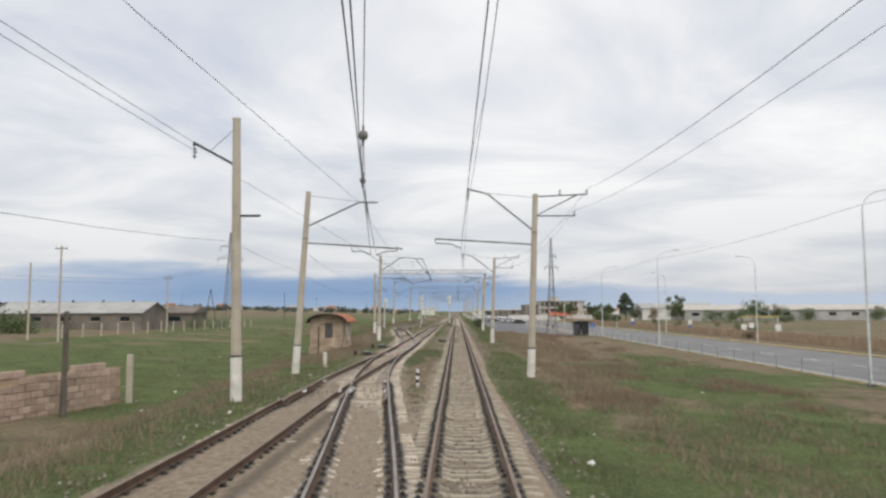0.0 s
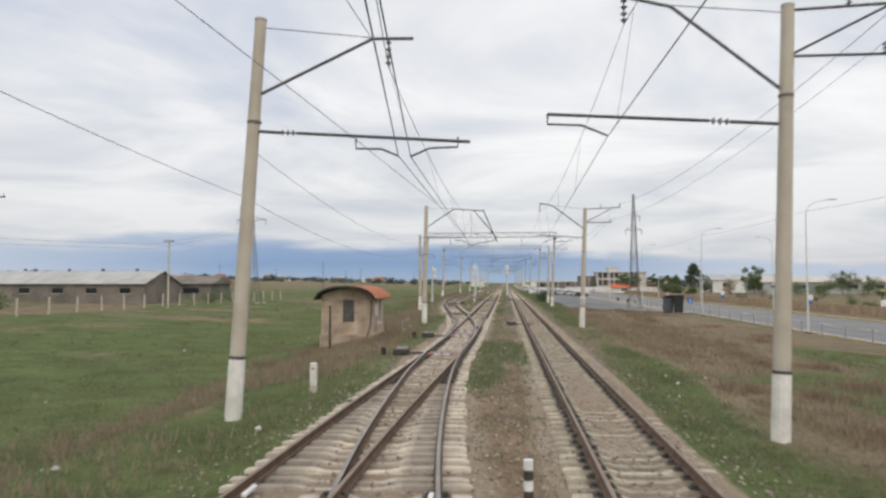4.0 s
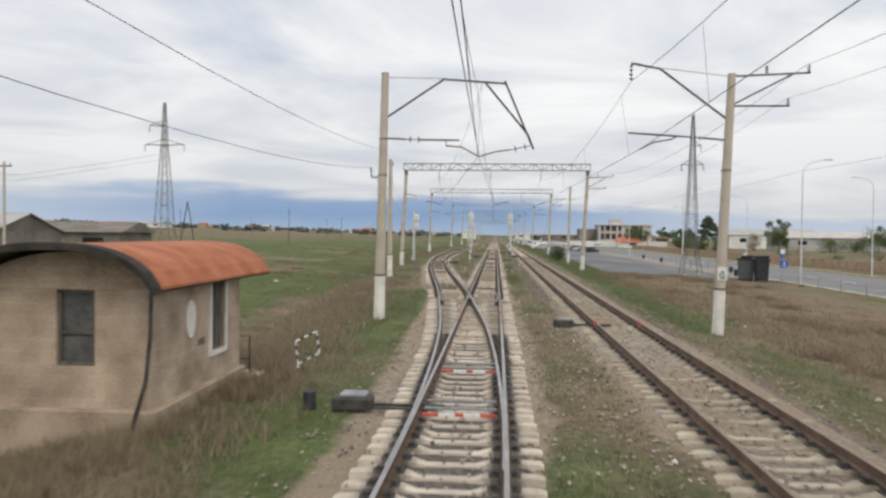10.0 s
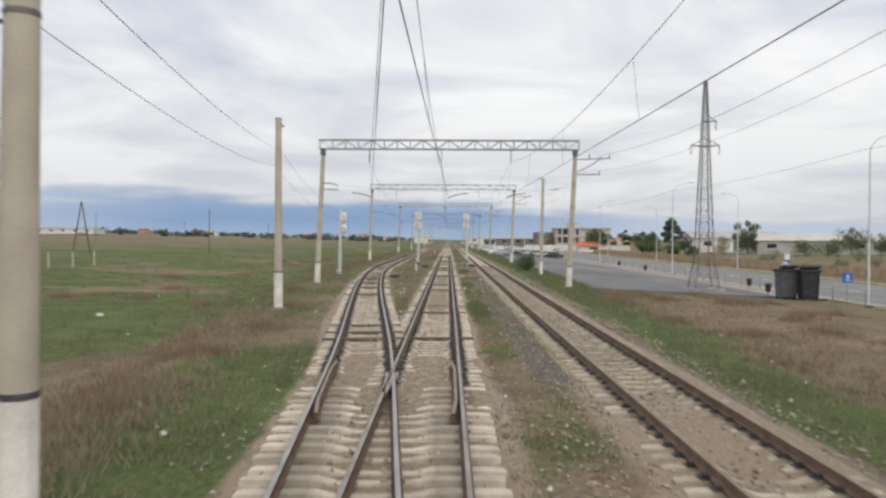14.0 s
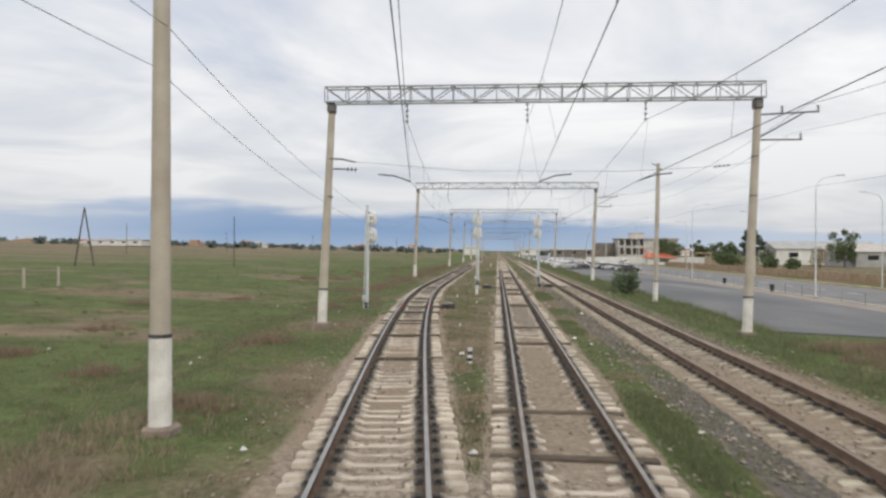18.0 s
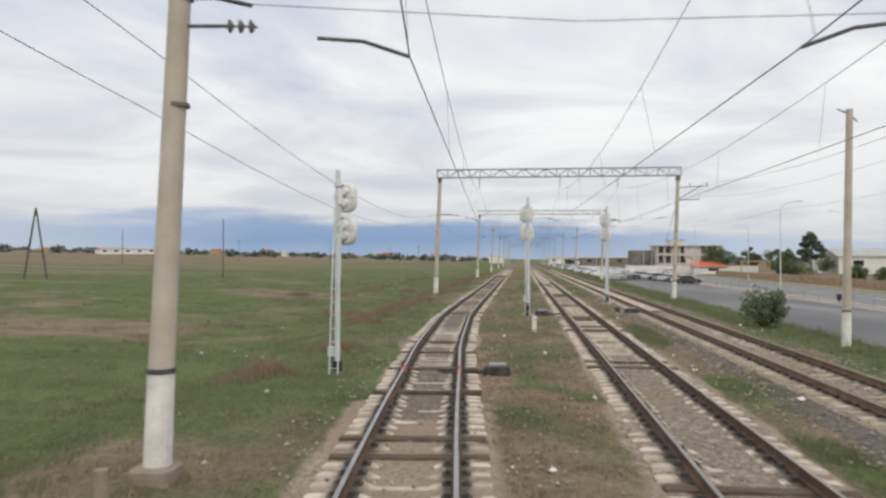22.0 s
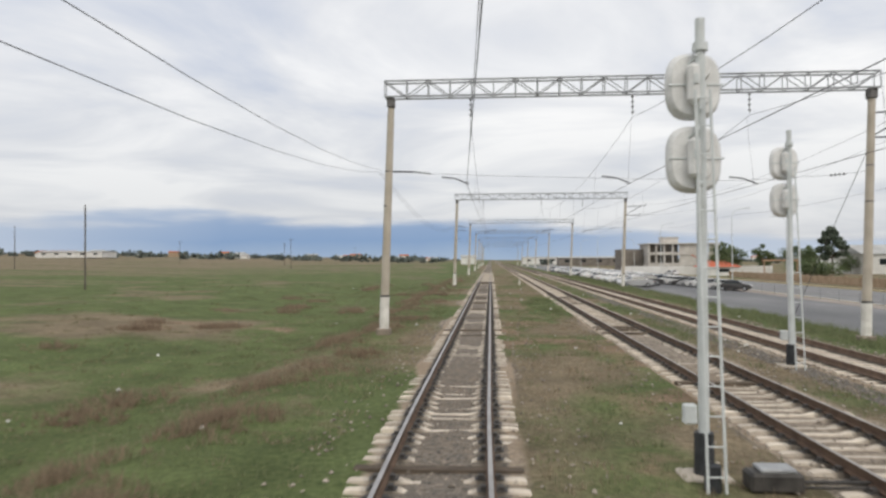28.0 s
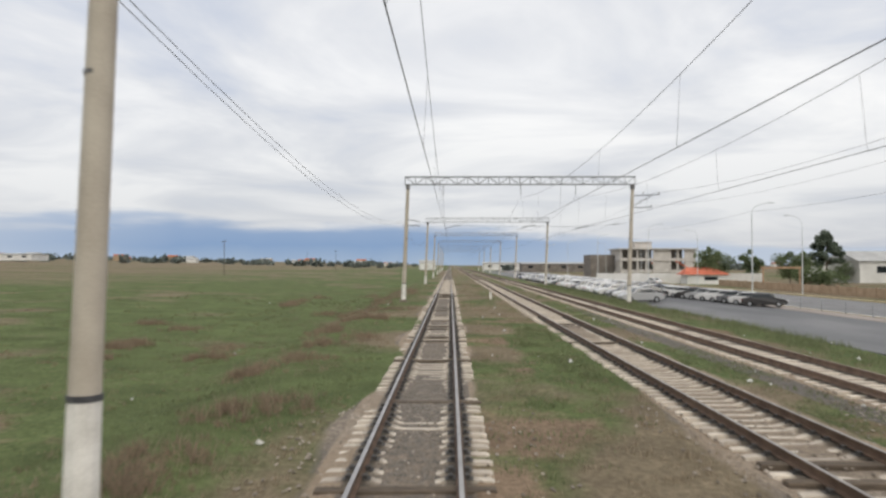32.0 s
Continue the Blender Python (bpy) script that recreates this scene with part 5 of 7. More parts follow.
    # pale oval plate, plinth, corner pipe, sagging cable
    bm = bmesh.new(); bmesh.ops.create_cone(bm, cap_ends=True, segments=20, radius1=0.22, radius2=0.22, depth=0.03, matrix=Matrix.Translation((x1 + 0.016, -0.55, 2.3)) @ pose(0, 0, 0, 0, 90, 0) @ Matrix.Diagonal((1.7, 1, 1, 1))); part("oval_plate", bm, WHITEWASH, t, "pale oval painted plate")
    bm = bmesh.new(); box(bm, (0, 0, 0.42), (w + 0.26, d + 0.22, 0.95), bevel=0.03); part("plinth", bm, PLASTER, t, "crumbling concrete plinth")
    bm = bmesh.new()
    pts = [(x1 + 0.06, y0 - 0.08, 3.0), (x1 + 0.05, y0 - 0.09, 2.2), (x1 - 0.02, y0 - 0.12, 1.4), (x1 - 0.2, y0 - 0.2, 0.7), (x1 - 0.35, y0 - 0.3, 0.05)]
    for a, b in zip(pts, pts[1:]):
        rod(bm, a, b, 0.035, 0.035, 6)
    part("downpipe", bm, IRON, t, "bent dark downpipe")
    for k in range(3):
        bm = bmesh.new(); box(bm, (x1 + 0.003, -0.12 + 0.12 * k, 1.78), (0.008, 0.06, 0.15)); part("painted_bar", bm, IRON, t, "faded painted mark")
    bm = bmesh.new(); tube(bm, [(1.2, 2.25, 1.56), (1.64, 2.45, 1.56), (1.64, 2.45, 0.2)], 0.022, 6); part("handrail", bm, IRON, t, "thin black handrail behind the hut")
    bm = bmesh.new(); tube(bm, [(1.25, 2.28, 1.02), (1.64, 2.45, 1.02)], 0.018, 6); part("handrail", bm, IRON, t)
    bm = bmesh.new(); box(bm, (1.45, 2.6, 0.42), (0.9, 0.8, 0.5), bevel=0.03); part("step", bm, CONCRETE, t, "crumbling concrete step")


hut()


def post(name, x, y, z0, z1, r, mat, label, category="post", square=False, group=""):
    bm = bmesh.new()
    if square:
        box(bm, (0, 0, (z1 - z0) / 2 - 0.1), (r * 2, r * 2, z1 - z0 + 0.2), bevel=0.012)
    else:
        rod(bm, (0, 0, -0.2), (0, 0, z1 - z0), r, r * 0.92, 10)
    return solo(name, bm, mat, label, category, at=(x, y, z0), group=group)


post("iron_post", -11.9, 62.6, -0.95, 1.85, 0.06, IRON, "slim dark iron post in the weeds by the hut")


# ---- signals ----
def signal(x, y, z0, h, off=0.0, turn=0.0, size=1.0, lx=-0.03):
    """A colour-light signal seen from behind: two rounded shields with lamp housings, ladder and mast."""
    t = thing("railway_signal", (x, y, z0), "pale grey two-headed railway signal with a ladder, seen from behind", "signal", "signals beside the tracks")
    bm = bmesh.new(); rod(bm, (0, 0, 0.55), (0, 0, h), 0.085, 0.075, 12); part("mast", bm, GREY_PAINT, t)
    bm = bmesh.new(); rod(bm, (0, 0, h - 0.5), (0, 0, h - 0.38), 0.12, 0.12, 12); part("collar", bm, GREY_PAINT, t)
    bm = bmesh.new(); rod(bm, (0, 0, -0.1), (0, 0, 0.68), 0.16, 0.15, 12); part("base_socket", bm, PLASTIC, t, "black tarred base socket")
    bm = bmesh.new(); box(bm, (0, 0, -0.05), (0.75, 0.65, 0.2), bevel=0.03); part("footing", bm, CONCRETE, t)
    bm = bmesh.new(); box(bm, (-0.2, 0.05, 0.95), (0.2, 0.16, 0.3), bevel=0.02); part("junction_box", bm, GREY_PAINT, t)
    for k in range(2):
        zc = h - (0.82 if off > 0 else 1.0) - k * 1.15 * size
        bm = bmesh.new()
        n = 26
        ring = []
        for s, f in ((0.0, 0.97), (0.04, 1.0), (0.15, 0.97), (0.22, 0.86)):
            ring.append([bm.verts.new((f * 0.43 * size * math.copysign(abs(math.cos(a)) ** 0.7, math.cos(a)), 0.32 - s, zc + f * 0.53 * size * math.copysign(abs(math.sin(a)) ** 0.7, math.sin(a)))) for a in (2 * math.pi * i / n for i in range(n))])
        for a, b in zip(ring, ring[1:]):
            for i in range(n):
                bm.faces.new((a[i], a[(i + 1) % n], b[(i + 1) % n], b[i]))
        bm.faces.new(ring[0]); bm.faces.new(ring[-1][::-1])
        bmesh.ops.recalc_face_normals(bm, faces=bm.faces)
        head = part("shield", bm, WHITE_PAINT, t, "worn white rounded shield")
        head.matrix_basis = pose(off, 0, 0, 0, 0, turn)
        for dz in (-0.2 * size, 0.2 * size):
            bm = bmesh.new(); rod(bm, (0.06, 0.0, zc + dz), (0.06, 0.11, zc + dz), 0.12 * size, 0.17 * size, 14); part("lamp_housing", bm, WHITE_PAINT, head)
            bm = bmesh.new(); rod(bm, (0.0, 0.33, zc + dz), (0.0, 0.68, zc + dz - 0.05), 0.12 * size, 0.09 * size, 12); part("visor", bm, VISOR, head, "dark blue grey visor")
        bm = bmesh.new(); box(bm, (-0.06, 0.0, zc), (0.2, 0.2, 0.62 * size), bevel=0.06); part("lamp_box", bm, WHITE_PAINT, head, "rounded white lamp box")
        bm = bmesh.new(); box(bm, (-0.06, -0.11, zc + 0.05), (0.08, 0.03, 0.16), bevel=0.012); part("latch", bm, GREY_PAINT, head)
        for a, b in (((-0.14, 0.02, zc + 0.3 * size), (-off, -0.02, zc + 0.5 * size)), ((-0.02, 0.02, zc - 0.32 * size), (-off, -0.04, zc - 0.5 * size))):
            bm = bmesh.new(); tube(bm, [a, ((a[0] + b[0]) / 2, -0.1, (a[2] + b[2]) / 2), b], 0.018, 6); part("conduit", bm, GREY_PAINT, head)
        for dz in (-0.4 * size, 0.42 * size):
            bm = bmesh.new(); rod(bm, (-off, 0.0, zc + dz), (0.02, 0.14, zc + dz), 0.03, 0.03, 6); part("bracket", bm, STEEL_DARK, head)
        bm = bmesh.new(); rod(bm, (-0.42 * size, 0.1, zc), (0.43 * size, 0.1, zc), 0.016, 0.018, 6); part("strap", bm, GREY_PAINT, head)
    lad = thing("ladder"); lad.parent = t
    for s in (-0.13, 0.13):
        bm = bmesh.new(); rod(bm, (s + lx, -0.75, -0.1), (s * 0.85 + lx, -0.22, h - 1.15), 0.022, 0.022, 6); part("stile", bm, GREY_PAINT, lad)
    k = 14
    for i in range(k):
        f = (i + 0.7) / k
        xx, yy, zz = lx, -0.75 + 0.53 * f, -0.1 + (h - 1.05) * f
        bm = bmesh.new(); rod(bm, (xx - 0.13, yy, zz), (xx + 0.13, yy, zz), 0.013, 0.013, 5); part("rung", bm, GREY_PAINT, lad)
    return t


first_signal = signal(-13.9, 138.3, -0.65, 6.42, 0.11, -20, 0.86, 0.06)
bm = bmesh.new(); box(bm, (0.1, 0.02, 3.05), (0.03, 0.08, 0.34), bevel=0.008); part("number_plate", bm, IRON, first_signal, "dark plate seen edge on")
signal(-8.0, 160.8, -0.25, 7.05, -0.04, 4)
signal(-2.0, 172.5, -0.25, 7.3, -0.06, 4)


# ---- turnout gear ----
def point_machine(x, y, s=1, z=-0.25, stand=True):
    t = thing("point_machine", (x, y, z), "low black oily point machine with rods beside the rails", "point machine", "point machines")
    bm = bmesh.new(); box(bm, (0, 0, 0.14), (0.75, 0.42, 0.28), bevel=0.04); part("housing", bm, IRON, t)
    bm = bmesh.new(); box(bm, (0.02, 0, 0.31), (0.5, 0.36, 0.07), bevel=0.02); part("cover", bm, STEEL_GREY, t, "grey dusty cover plate")
    bm = bmesh.new(); rod(bm, (s * 0.35, 0.05, 0.1), (s * 1.75, 0.05, 0.1), 0.035, 0.035, 6); part("throw_rod", bm, IRON, t)
    bm = bmesh.new(); rod(bm, (s * 0.35, -0.15, 0.08), (s * 1.6, -0.12, 0.08), 0.025, 0.025, 6); part("detector_rod", bm, IRON, t)
    if stand:
        bm = bmesh.new(); rod(bm, (-s * 0.85, 0, -0.1), (-s * 0.85, 0, 0.34), 0.13, 0.12, 10); part("cable_stand", bm, PLASTIC, t)


point_machine(-7.2, 57.3, 1)
point_machine(-7.1, 68.0, 1)
point_machine(-1.9, 81.4, 1, -0.28, False)
point_machine(-9.1, 138.1, -1, -0.28, False)
point_machine(-7.2, 160.2, 1)
point_machine(-1.6, 163.0, 1)


def tie_bar(y, xa, xb):
    t = thing("tie_bar", (0, y, 0.0), "red and white striped tie bar between the switch blades", "tie bar", kind="structure")
    n = 9
    for i in range(n):
        a, b = xa + (xb - xa) * i / n, xa + (xb - xa) * (i + 1) / n
        bm = bmesh.new(); box(bm, ((a + b) / 2, 0, -0.07), (b - a - 0.004, 0.07, 0.045)); part("stripe", bm, RED_PAINT if i in (0, 1, 4, 7, 8) else WHITE_PAINT, t)
    for dy in (0.55, 1.15):
        bm = bmesh.new(); rod(bm, (xa, dy, -0.09), (xb, dy, -0.09), 0.03, 0.03, 6); part("rod", bm, STEEL_GREY, t)


tie_bar(55.9, centre_mid(55.9) - 0.66, centre_mid(55.9) + 0.66)
tie_bar(71.2, XM - 0.66, XM + 0.66)
tie_bar(67.1, XM - 0.70, XM + 0.62)


def short_rail(name, fn, y0, y1, parent, label, top=None, dz=0.012):
    part(name, rail_mesh(name, fn, y0, y1, 1.2, top or RAIL_DULL, dz), None, parent, label)


def flared(fn, off, y0, y1):
    def g(y):
        e = min((y - y0) / 0.8, (y1 - y) / 0.8, 1.0)
        return fn(y) + off - (1 - e) * math.copysign(0.07, off) * 1.0
    return g


short_rail("check_rail", flared(lambda y: XM, G - 0.115, 88, 93.5), 88, 93.5, track_middle, "rusty check rail inside the running rail")
short_rail("check_rail", flared(centre_left, -G + 0.115, 88, 93.5), 88, 93.5, track_field, "rusty check rail inside the running rail")
short_rail("check_rail", flared(centre_mid, -G + 0.115, 27, 32.5), 27, 32.5, track_middle, "rusty check rail inside the running rail")
short_rail("check_rail", flared(centre_cross, G - 0.115, 27, 32.5), 27, 32.5, track_crossover, "rusty check rail inside the running rail")


def painted_end(x, y, parent):
    bm = bmesh.new(); box(bm, (x, y, 0.004), (0.075, 0.5, 0.06), bevel=0.01); part("painted_end", bm, WHITE_PAINT, parent, "white painted rail end")


for x, y in ((-6.2, 34.3), (-6.23, 30.1), (-4.84, 30.1), (-4.43, 30.1)):
    painted_end(x, y, track_middle)
for x, y in ((-3.08, 30.0), (-3.46, 34.1)):
    painted_end(x, y, track_crossover)


def guy_wire(g, foot, top):
    bm = bmesh.new(); rod(bm, foot, top, 0.014, 0.014, 5); part("guy_wire", bm, STEEL_DARK, g)
    a, b = Vector(foot), Vector(top)
    bm = bmesh.new(); rod(bm, a, a.lerp(b, 0.06), 0.06, 0.05, 8); part("guy_sleeve", bm, RED_PAINT, g, "red painted anchor sleeve")


guy_wire(G2, (3.7, 5.4, -0.4), (5.0, 0, 7.9))


def frog(x, y, parent):
    bm = bmesh.new()
    for s in (-1, 1):
        box(bm, (x + s * 0.07, y + 0.3, -0.05), (0.06, 2.2, 0.1), rot=pose(0, 0, 0, 0, 0, s * -2.7))
    box(bm, (x, y + 0.9, -0.035), (0.09, 1.3, 0.07), bevel=0.01)
    part("crossing_nose", bm, RAIL_WORN, parent, "worn cast crossing nose")


frog(-5.77, 90.6, track_middle)
frog(-4.55, 30.3, track_crossover)


def red_joint(x, y):
    bm = bmesh.new()
    box(bm, (0, 0, -0.085), (0.10, 0.62, 0.10), bevel=0.012)
    box(bm, (0, 0, 0.003), (0.062, 0.62, 0.012))
    solo("rail_joint_paint", bm, RED_PAINT, "red painted insulated rail joint", "rail joint", at=(x, y, 0), group="red painted rail joints")


for x, y in ((XR - G, 81.0), (XR + G, 81.0), (XM - G, 83.25), (XM + G, 83.25), (-10.95 - G, 137.5), (-10.95 + G, 137.5), (XM - G, 158.1), (XM + G, 158.1)):
    red_joint(x, y)


def marker(x, y, z, h=0.75, striped=False, label="small whitewashed concrete marker post with a dark foot"):
    t = thing("marker_post", (x, y, z), label, "marker post", "marker posts beside the tracks")
    if striped:
        for i in range(5):
            bm = bmesh.new(); rod(bm, (0, 0, i * h / 5 - (0.1 if i == 0 else 0)), (0, 0, (i + 1) * h / 5), 0.075, 0.075, 10); part("stripe", bm, WHITE_PAINT if i % 2 == 0 else IRON, t)
    else:
        bm = bmesh.new(); box(bm, (0, 0, h * 0.6), (0.2, 0.16, h * 0.8), bevel=0.02); part("post", bm, WHITEWASH, t)
        bm = bmesh.new(); box(bm, (0, 0, h * 0.05), (0.22, 0.18, h * 0.3), bevel=0.02); part("foot", bm, CONCRETE, t)
        bm = bmesh.new(); box(bm, (0, -0.085, h * 0.8), (0.1, 0.012, 0.03)); part("worn_mark", bm, IRON, t, "worn illegible mark")


marker(-8.25, 45.6, -0.2, 0.85)
marker(-2.04, 34.5, -0.25, 0.75, True, "black and white striped marker post between the tracks")
marker(-7.07, 117.7, -0.28, 0.5, True, "black and white striped marker post between the tracks")
marker(-7.8, 150.7, -0.28, 0.75)
marker(-7.6, 242.4, -0.28, 0.75)
post("concrete_stub", -13.95, 126.03, -0.35, 0.3, 0.1, DIRTY, "short weathered concrete stub beside the gantry foot")


def striped_frame():
    """A tilted square frame of striped tube on one leg."""
    t = thing("striped_frame", (-9.15, 71.3, -0.65), "tilted frame of black and white striped tube in the weeds", "barrier")
    pts = [(0, 0, 1.18), (0.42, 0.35, 1.38), (0.48, 0.38, 0.85), (0.06, 0.02, 0.64), (0, 0, 1.18)]
    for a, b in list(zip(pts, pts[1:])) + [((0.06, 0.02, 0.64), (0.08, 0, -0.1))]:
        a, b = Vector(a), Vector(b)
        m = max(2, round((b - a).length / 0.11))
        for i in range(m):
            bm = bmesh.new(); rod(bm, a.lerp(b, i / m), a.lerp(b, (i + 1) / m), 0.022, 0.022, 6); part("stripe", bm, IRON if i % 2 else WHITE_PAINT, t)
    bm = bmesh.new(); box(bm, (0.08, 0, -0.02), (0.2, 0.18, 0.16), bevel=0.04); part("footing", bm, WHITEWASH, t, "whitewashed stone foot")


striped_frame()


# ---- road side ----
def street_lamp(x, y, side, h=11.7, z=-1.38):
    t = thing("street_lamp", (x, y, z), "tall grey street lamp with a curved arm over the road", "street lamp", "street lamps along the road")
    bm = bmesh.new(); rod(bm, (0, 0, -0.2), (0, 0, h - 1.2), 0.08, 0.05, 10); part("pole", bm, GREY_PAINT, t)
    bm = bmesh.new()
    pts = [(0, 0, h - 1.2)] + [(side * 1.7 * (1 - math.cos(a)) * 0.8, 0, h - 1.2 + 1.2 * math.sin(a)) for a in (0.3, 0.6, 0.9, 1.2, 1.5)] + [(side * 2.0, 0, h + 0.12)]
    for a, b in zip(pts, pts[1:]):
        rod(bm, a, b, 0.035, 0.035, 8)
    part("arm", bm, GREY_PAINT, t)
    bm = bmesh.new(); box(bm, (side * 2.3, 0, h + 0.14), (0.75, 0.28, 0.12), bevel=0.03); part("lamp_head", bm, GREY_PAINT, t)
    bm = bmesh.new(); box(bm, (0, 0, 0.0), (0.4, 0.4, 0.16), bevel=0.02); part("base_plate", bm, STEEL_DARK, t)
    return t


lamp = street_lamp(24.3, 45.4, 1)
for y in (90.5, 125.0, 168.5, 213.0, 259.0, 304, 349, 394, 439):
    copy_thing(lamp, pose(24.3, y, -1.38))
lamp2 = street_lamp(40.6, 101.5, -1)
for y in (57, 144.8, 188.5, 232.5, 280.5, 326, 371, 416):
    copy_thing(lamp2, pose(40.6, y, -1.42))


def road_fence():
    """Short posts with two thin rails along the edge of the road."""
    t = thing("roadside_fence", (24.1, 0, -1.38), "low grey metal post-and-rail fence along the road", "fence")
    bm = bmesh.new(); box(bm, (0, 0, 0.5), (0.07, 0.07, 1.2)); pm = mesh_from(bm, "fence_post", [STEEL_GREY])
    ys = [20 + 4.2 * k for k in range(96)]
    for y in ys:
        ob = new("fence_post", pm); ob.parent, ob.location = t, (0, y, 0)
    for z in (0.42, 0.8):
        bm = bmesh.new()
        for a, b in zip(ys, ys[1:]):
            rod(bm, (0, a, z), (0, b, z), 0.014, 0.014, 4)
        part("fence_rail", bm, STEEL_GREY, t)


road_fence()


def waste_container(x, y, turn, w, ribbed, label):
    t = thing("waste_container", (x, y, -1.22), label, "waste container", "waste containers by the road")
    t.rotation_euler.z = radians(turn)
    bm = bmesh.new()
    box(bm, (0, 0, 1.1), (w, 1.25, 2.0), bevel=0.05)
    for v in bm.verts:
        k = 0.86 + 0.14 * (v.co.z - 0.1) / 2.0
        v.co.x *= k; v.co.y *= k
    part("tub", bm, BINGREY if ribbed else PLASTIC, t)
    n = 6
    for i in range(n if ribbed else 2):
        u = -w * 0.42 + w * 0.84 * i / ((n if ribbed else 2) - 1)
        bm = bmesh.new(); box(bm, (u * 0.93, -0.6, 1.1), (0.07, 0.1, 1.8), rot=pose(0, 0, 0, 2.6, 0, 0), bevel=0.01); part("rib", bm, BINGREY if ribbed else PLASTIC, t)
    bm = bmesh.new(); box(bm, (0, 0, 2.13), (w + 0.16, 1.42, 0.14), bevel=0.03); part("rim", bm, PLASTIC, t)
    bm = bmesh.new()
    for a, b in ((0.72, 2.2), (0.5, 2.42), (0.1, 2.52)):
        rod(bm, (-w / 2, a - 0.62, b - 0.1), (w / 2, a - 0.62, b - 0.1), 0.12, 0.12, 8)
    part("lid", bm, PLASTIC, t, "rounded dark lid")
    for sx in (-0.36, 0.36):
        for sy in (-0.4, 0.4):
            bm = bmesh.new(); rod(bm, (sx * w - 0.05, sy, 0.08), (sx * w + 0.05, sy, 0.08), 0.1, 0.1, 10); part("wheel", bm, RUBBER, t)
    for s in (-1, 1):
        bm = bmesh.new(); rod(bm, (s * w * 0.5, -0.35, 1.75), (s * w * 0.5, 0.35, 1.75), 0.03, 0.03, 6); part("side_bar", bm, STEEL_DARK, t)


waste_container(20.7, 129.4, 12, 1.15, True, "large grey ribbed waste container by the road")
waste_container(21.95, 128.6, -8, 1.3, False, "large black waste container with rounded lid by the road")


def litter_bag(x, y, z, s):
    bm = bmesh.new()
    bmesh.ops.create_icosphere(bm, subdivisions=2, radius=s)
    for v in bm.verts:
        v.co *= 1 + 0.25 * noise.noise(v.co * 4 / s * 0.3)
        v.co.z *= 0.75
    solo("rubbish_bag", bm, LITTERBAG, "crumpled pale plastic rubbish bag", "rubbish bag", at=(x, y, z), smooth=True, group="rubbish bags")


litter_bag(20.55, 129.2, 1.36, 0.24)
litter_bag(-22.9, 77.5, -0.82, 0.34)
litter_bag(-22.0, 111.5, -0.85, 0.22)
litter_bag(-24.5, 72.0, -0.85, 0.16)


def small_bin(x, y):
    t = thing("litter_bin", (x, y, ground_z(x, y) + 0.03), "small black litter bin on a post by the road", "litter bin", "litter bins by the road")
    bm = bmesh.new(); rod(bm, (0, 0, 0.3), (0, 0, 0.95), 0.2, 0.24, 12); part("tub", bm, PLASTIC, t)
    bm = bmesh.new(); rod(bm, (0, 0, -0.05), (0, 0, 0.3), 0.04, 0.04, 8); part("post", bm, STEEL_DARK, t)


for x, y in ((20.8, 132.6), (23.4, 142.5), (23.5, 194.0), (22.6, 175.0)):
    small_bin(x, y)


def road_sign(x, y, kind):
    t = thing("road_sign", (x, y, -1.4), "road sign on a thin post beside the road", "road sign", "road signs along the road")
    bm = bmesh.new(); rod(bm, (0, 0, -0.1), (0, 0, 2.6), 0.035, 0.035, 8); part("post", bm, STEEL_GREY, t)
    bm = bmesh.new(); box(bm, (0, -0.05, 2.35), (0.7, 0.02, 0.7), bevel=0.008); part("panel", bm, WHITE_PAINT, t, "plain white sign panel")
    if kind:
        bm = bmesh.new(); rod(bm, (0, -0.062, 1.6), (0, -0.045, 1.6), 0.36, 0.36, 3 if kind == 2 else 16); part("disc", bm, BLUE_SIGN, t, "blue sign plate")


road_sign(41.2, 105, 0); road_sign(40.6, 172, 1); road_sign(41.2, 132, 2); road_sign(41.2, 68, 1)


def low_sign(x, y):
    """A square blue plate on a short post."""
    t = thing("parking_sign", (x, y, -1.33), "small square blue sign on a short post beside the road", "road sign", "road signs along the road")
    bm = bmesh.new(); rod(bm, (0, 0, -0.1), (0, 0, 2.2), 0.03, 0.03, 8); part("post", bm, STEEL_GREY, t)
    bm = bmesh.new(); box(bm, (0, -0.045, 1.95), (0.72, 0.03, 0.66), bevel=0.01); p = part("plate", bm, BLUE_SIGN, t)
    bm = bmesh.new(); box(bm, (0.02, -0.066, 2.03), (0.14, 0.012, 0.22)); box(bm, (0.02, -0.066, 1.78), (0.34, 0.012, 0.06)); part("white_mark", bm, WHITE_PAINT, p, "plain white mark")


low_sign(22.5, 124.4)


def height_gate(x, y, w):
    """Two posts with a yellow bar across an entrance, and white plates on the posts."""
    t = thing("height_gate", (x, y, -1.42), "yellow topped height gate with white plates at an entrance", "gate")
    for k in (0, 1):
        bm = bmesh.new(); rod(bm, (w * k, 0, -0.1), (w * k, 0, 3.3), 0.09, 0.09, 8); part("post", bm, STEEL_DARK if k == 0 else GREY_PAINT, t)
        bm = bmesh.new(); box(bm, (w * k + 0.25 * (1 - k), -0.12, 1.55), (0.95, 0.04, 1.15), bevel=0.01); part("plate", bm, WHITE_PAINT, t, "plain white plate")
    bm = bmesh.new(); box(bm, (w / 2, 0, 3.38), (w + 0.5, 0.16, 0.2), bevel=0.02); part("bar", bm, YELLOW, t, "faded yellow bar")


height_gate(47.9, 125.6, 6.0)


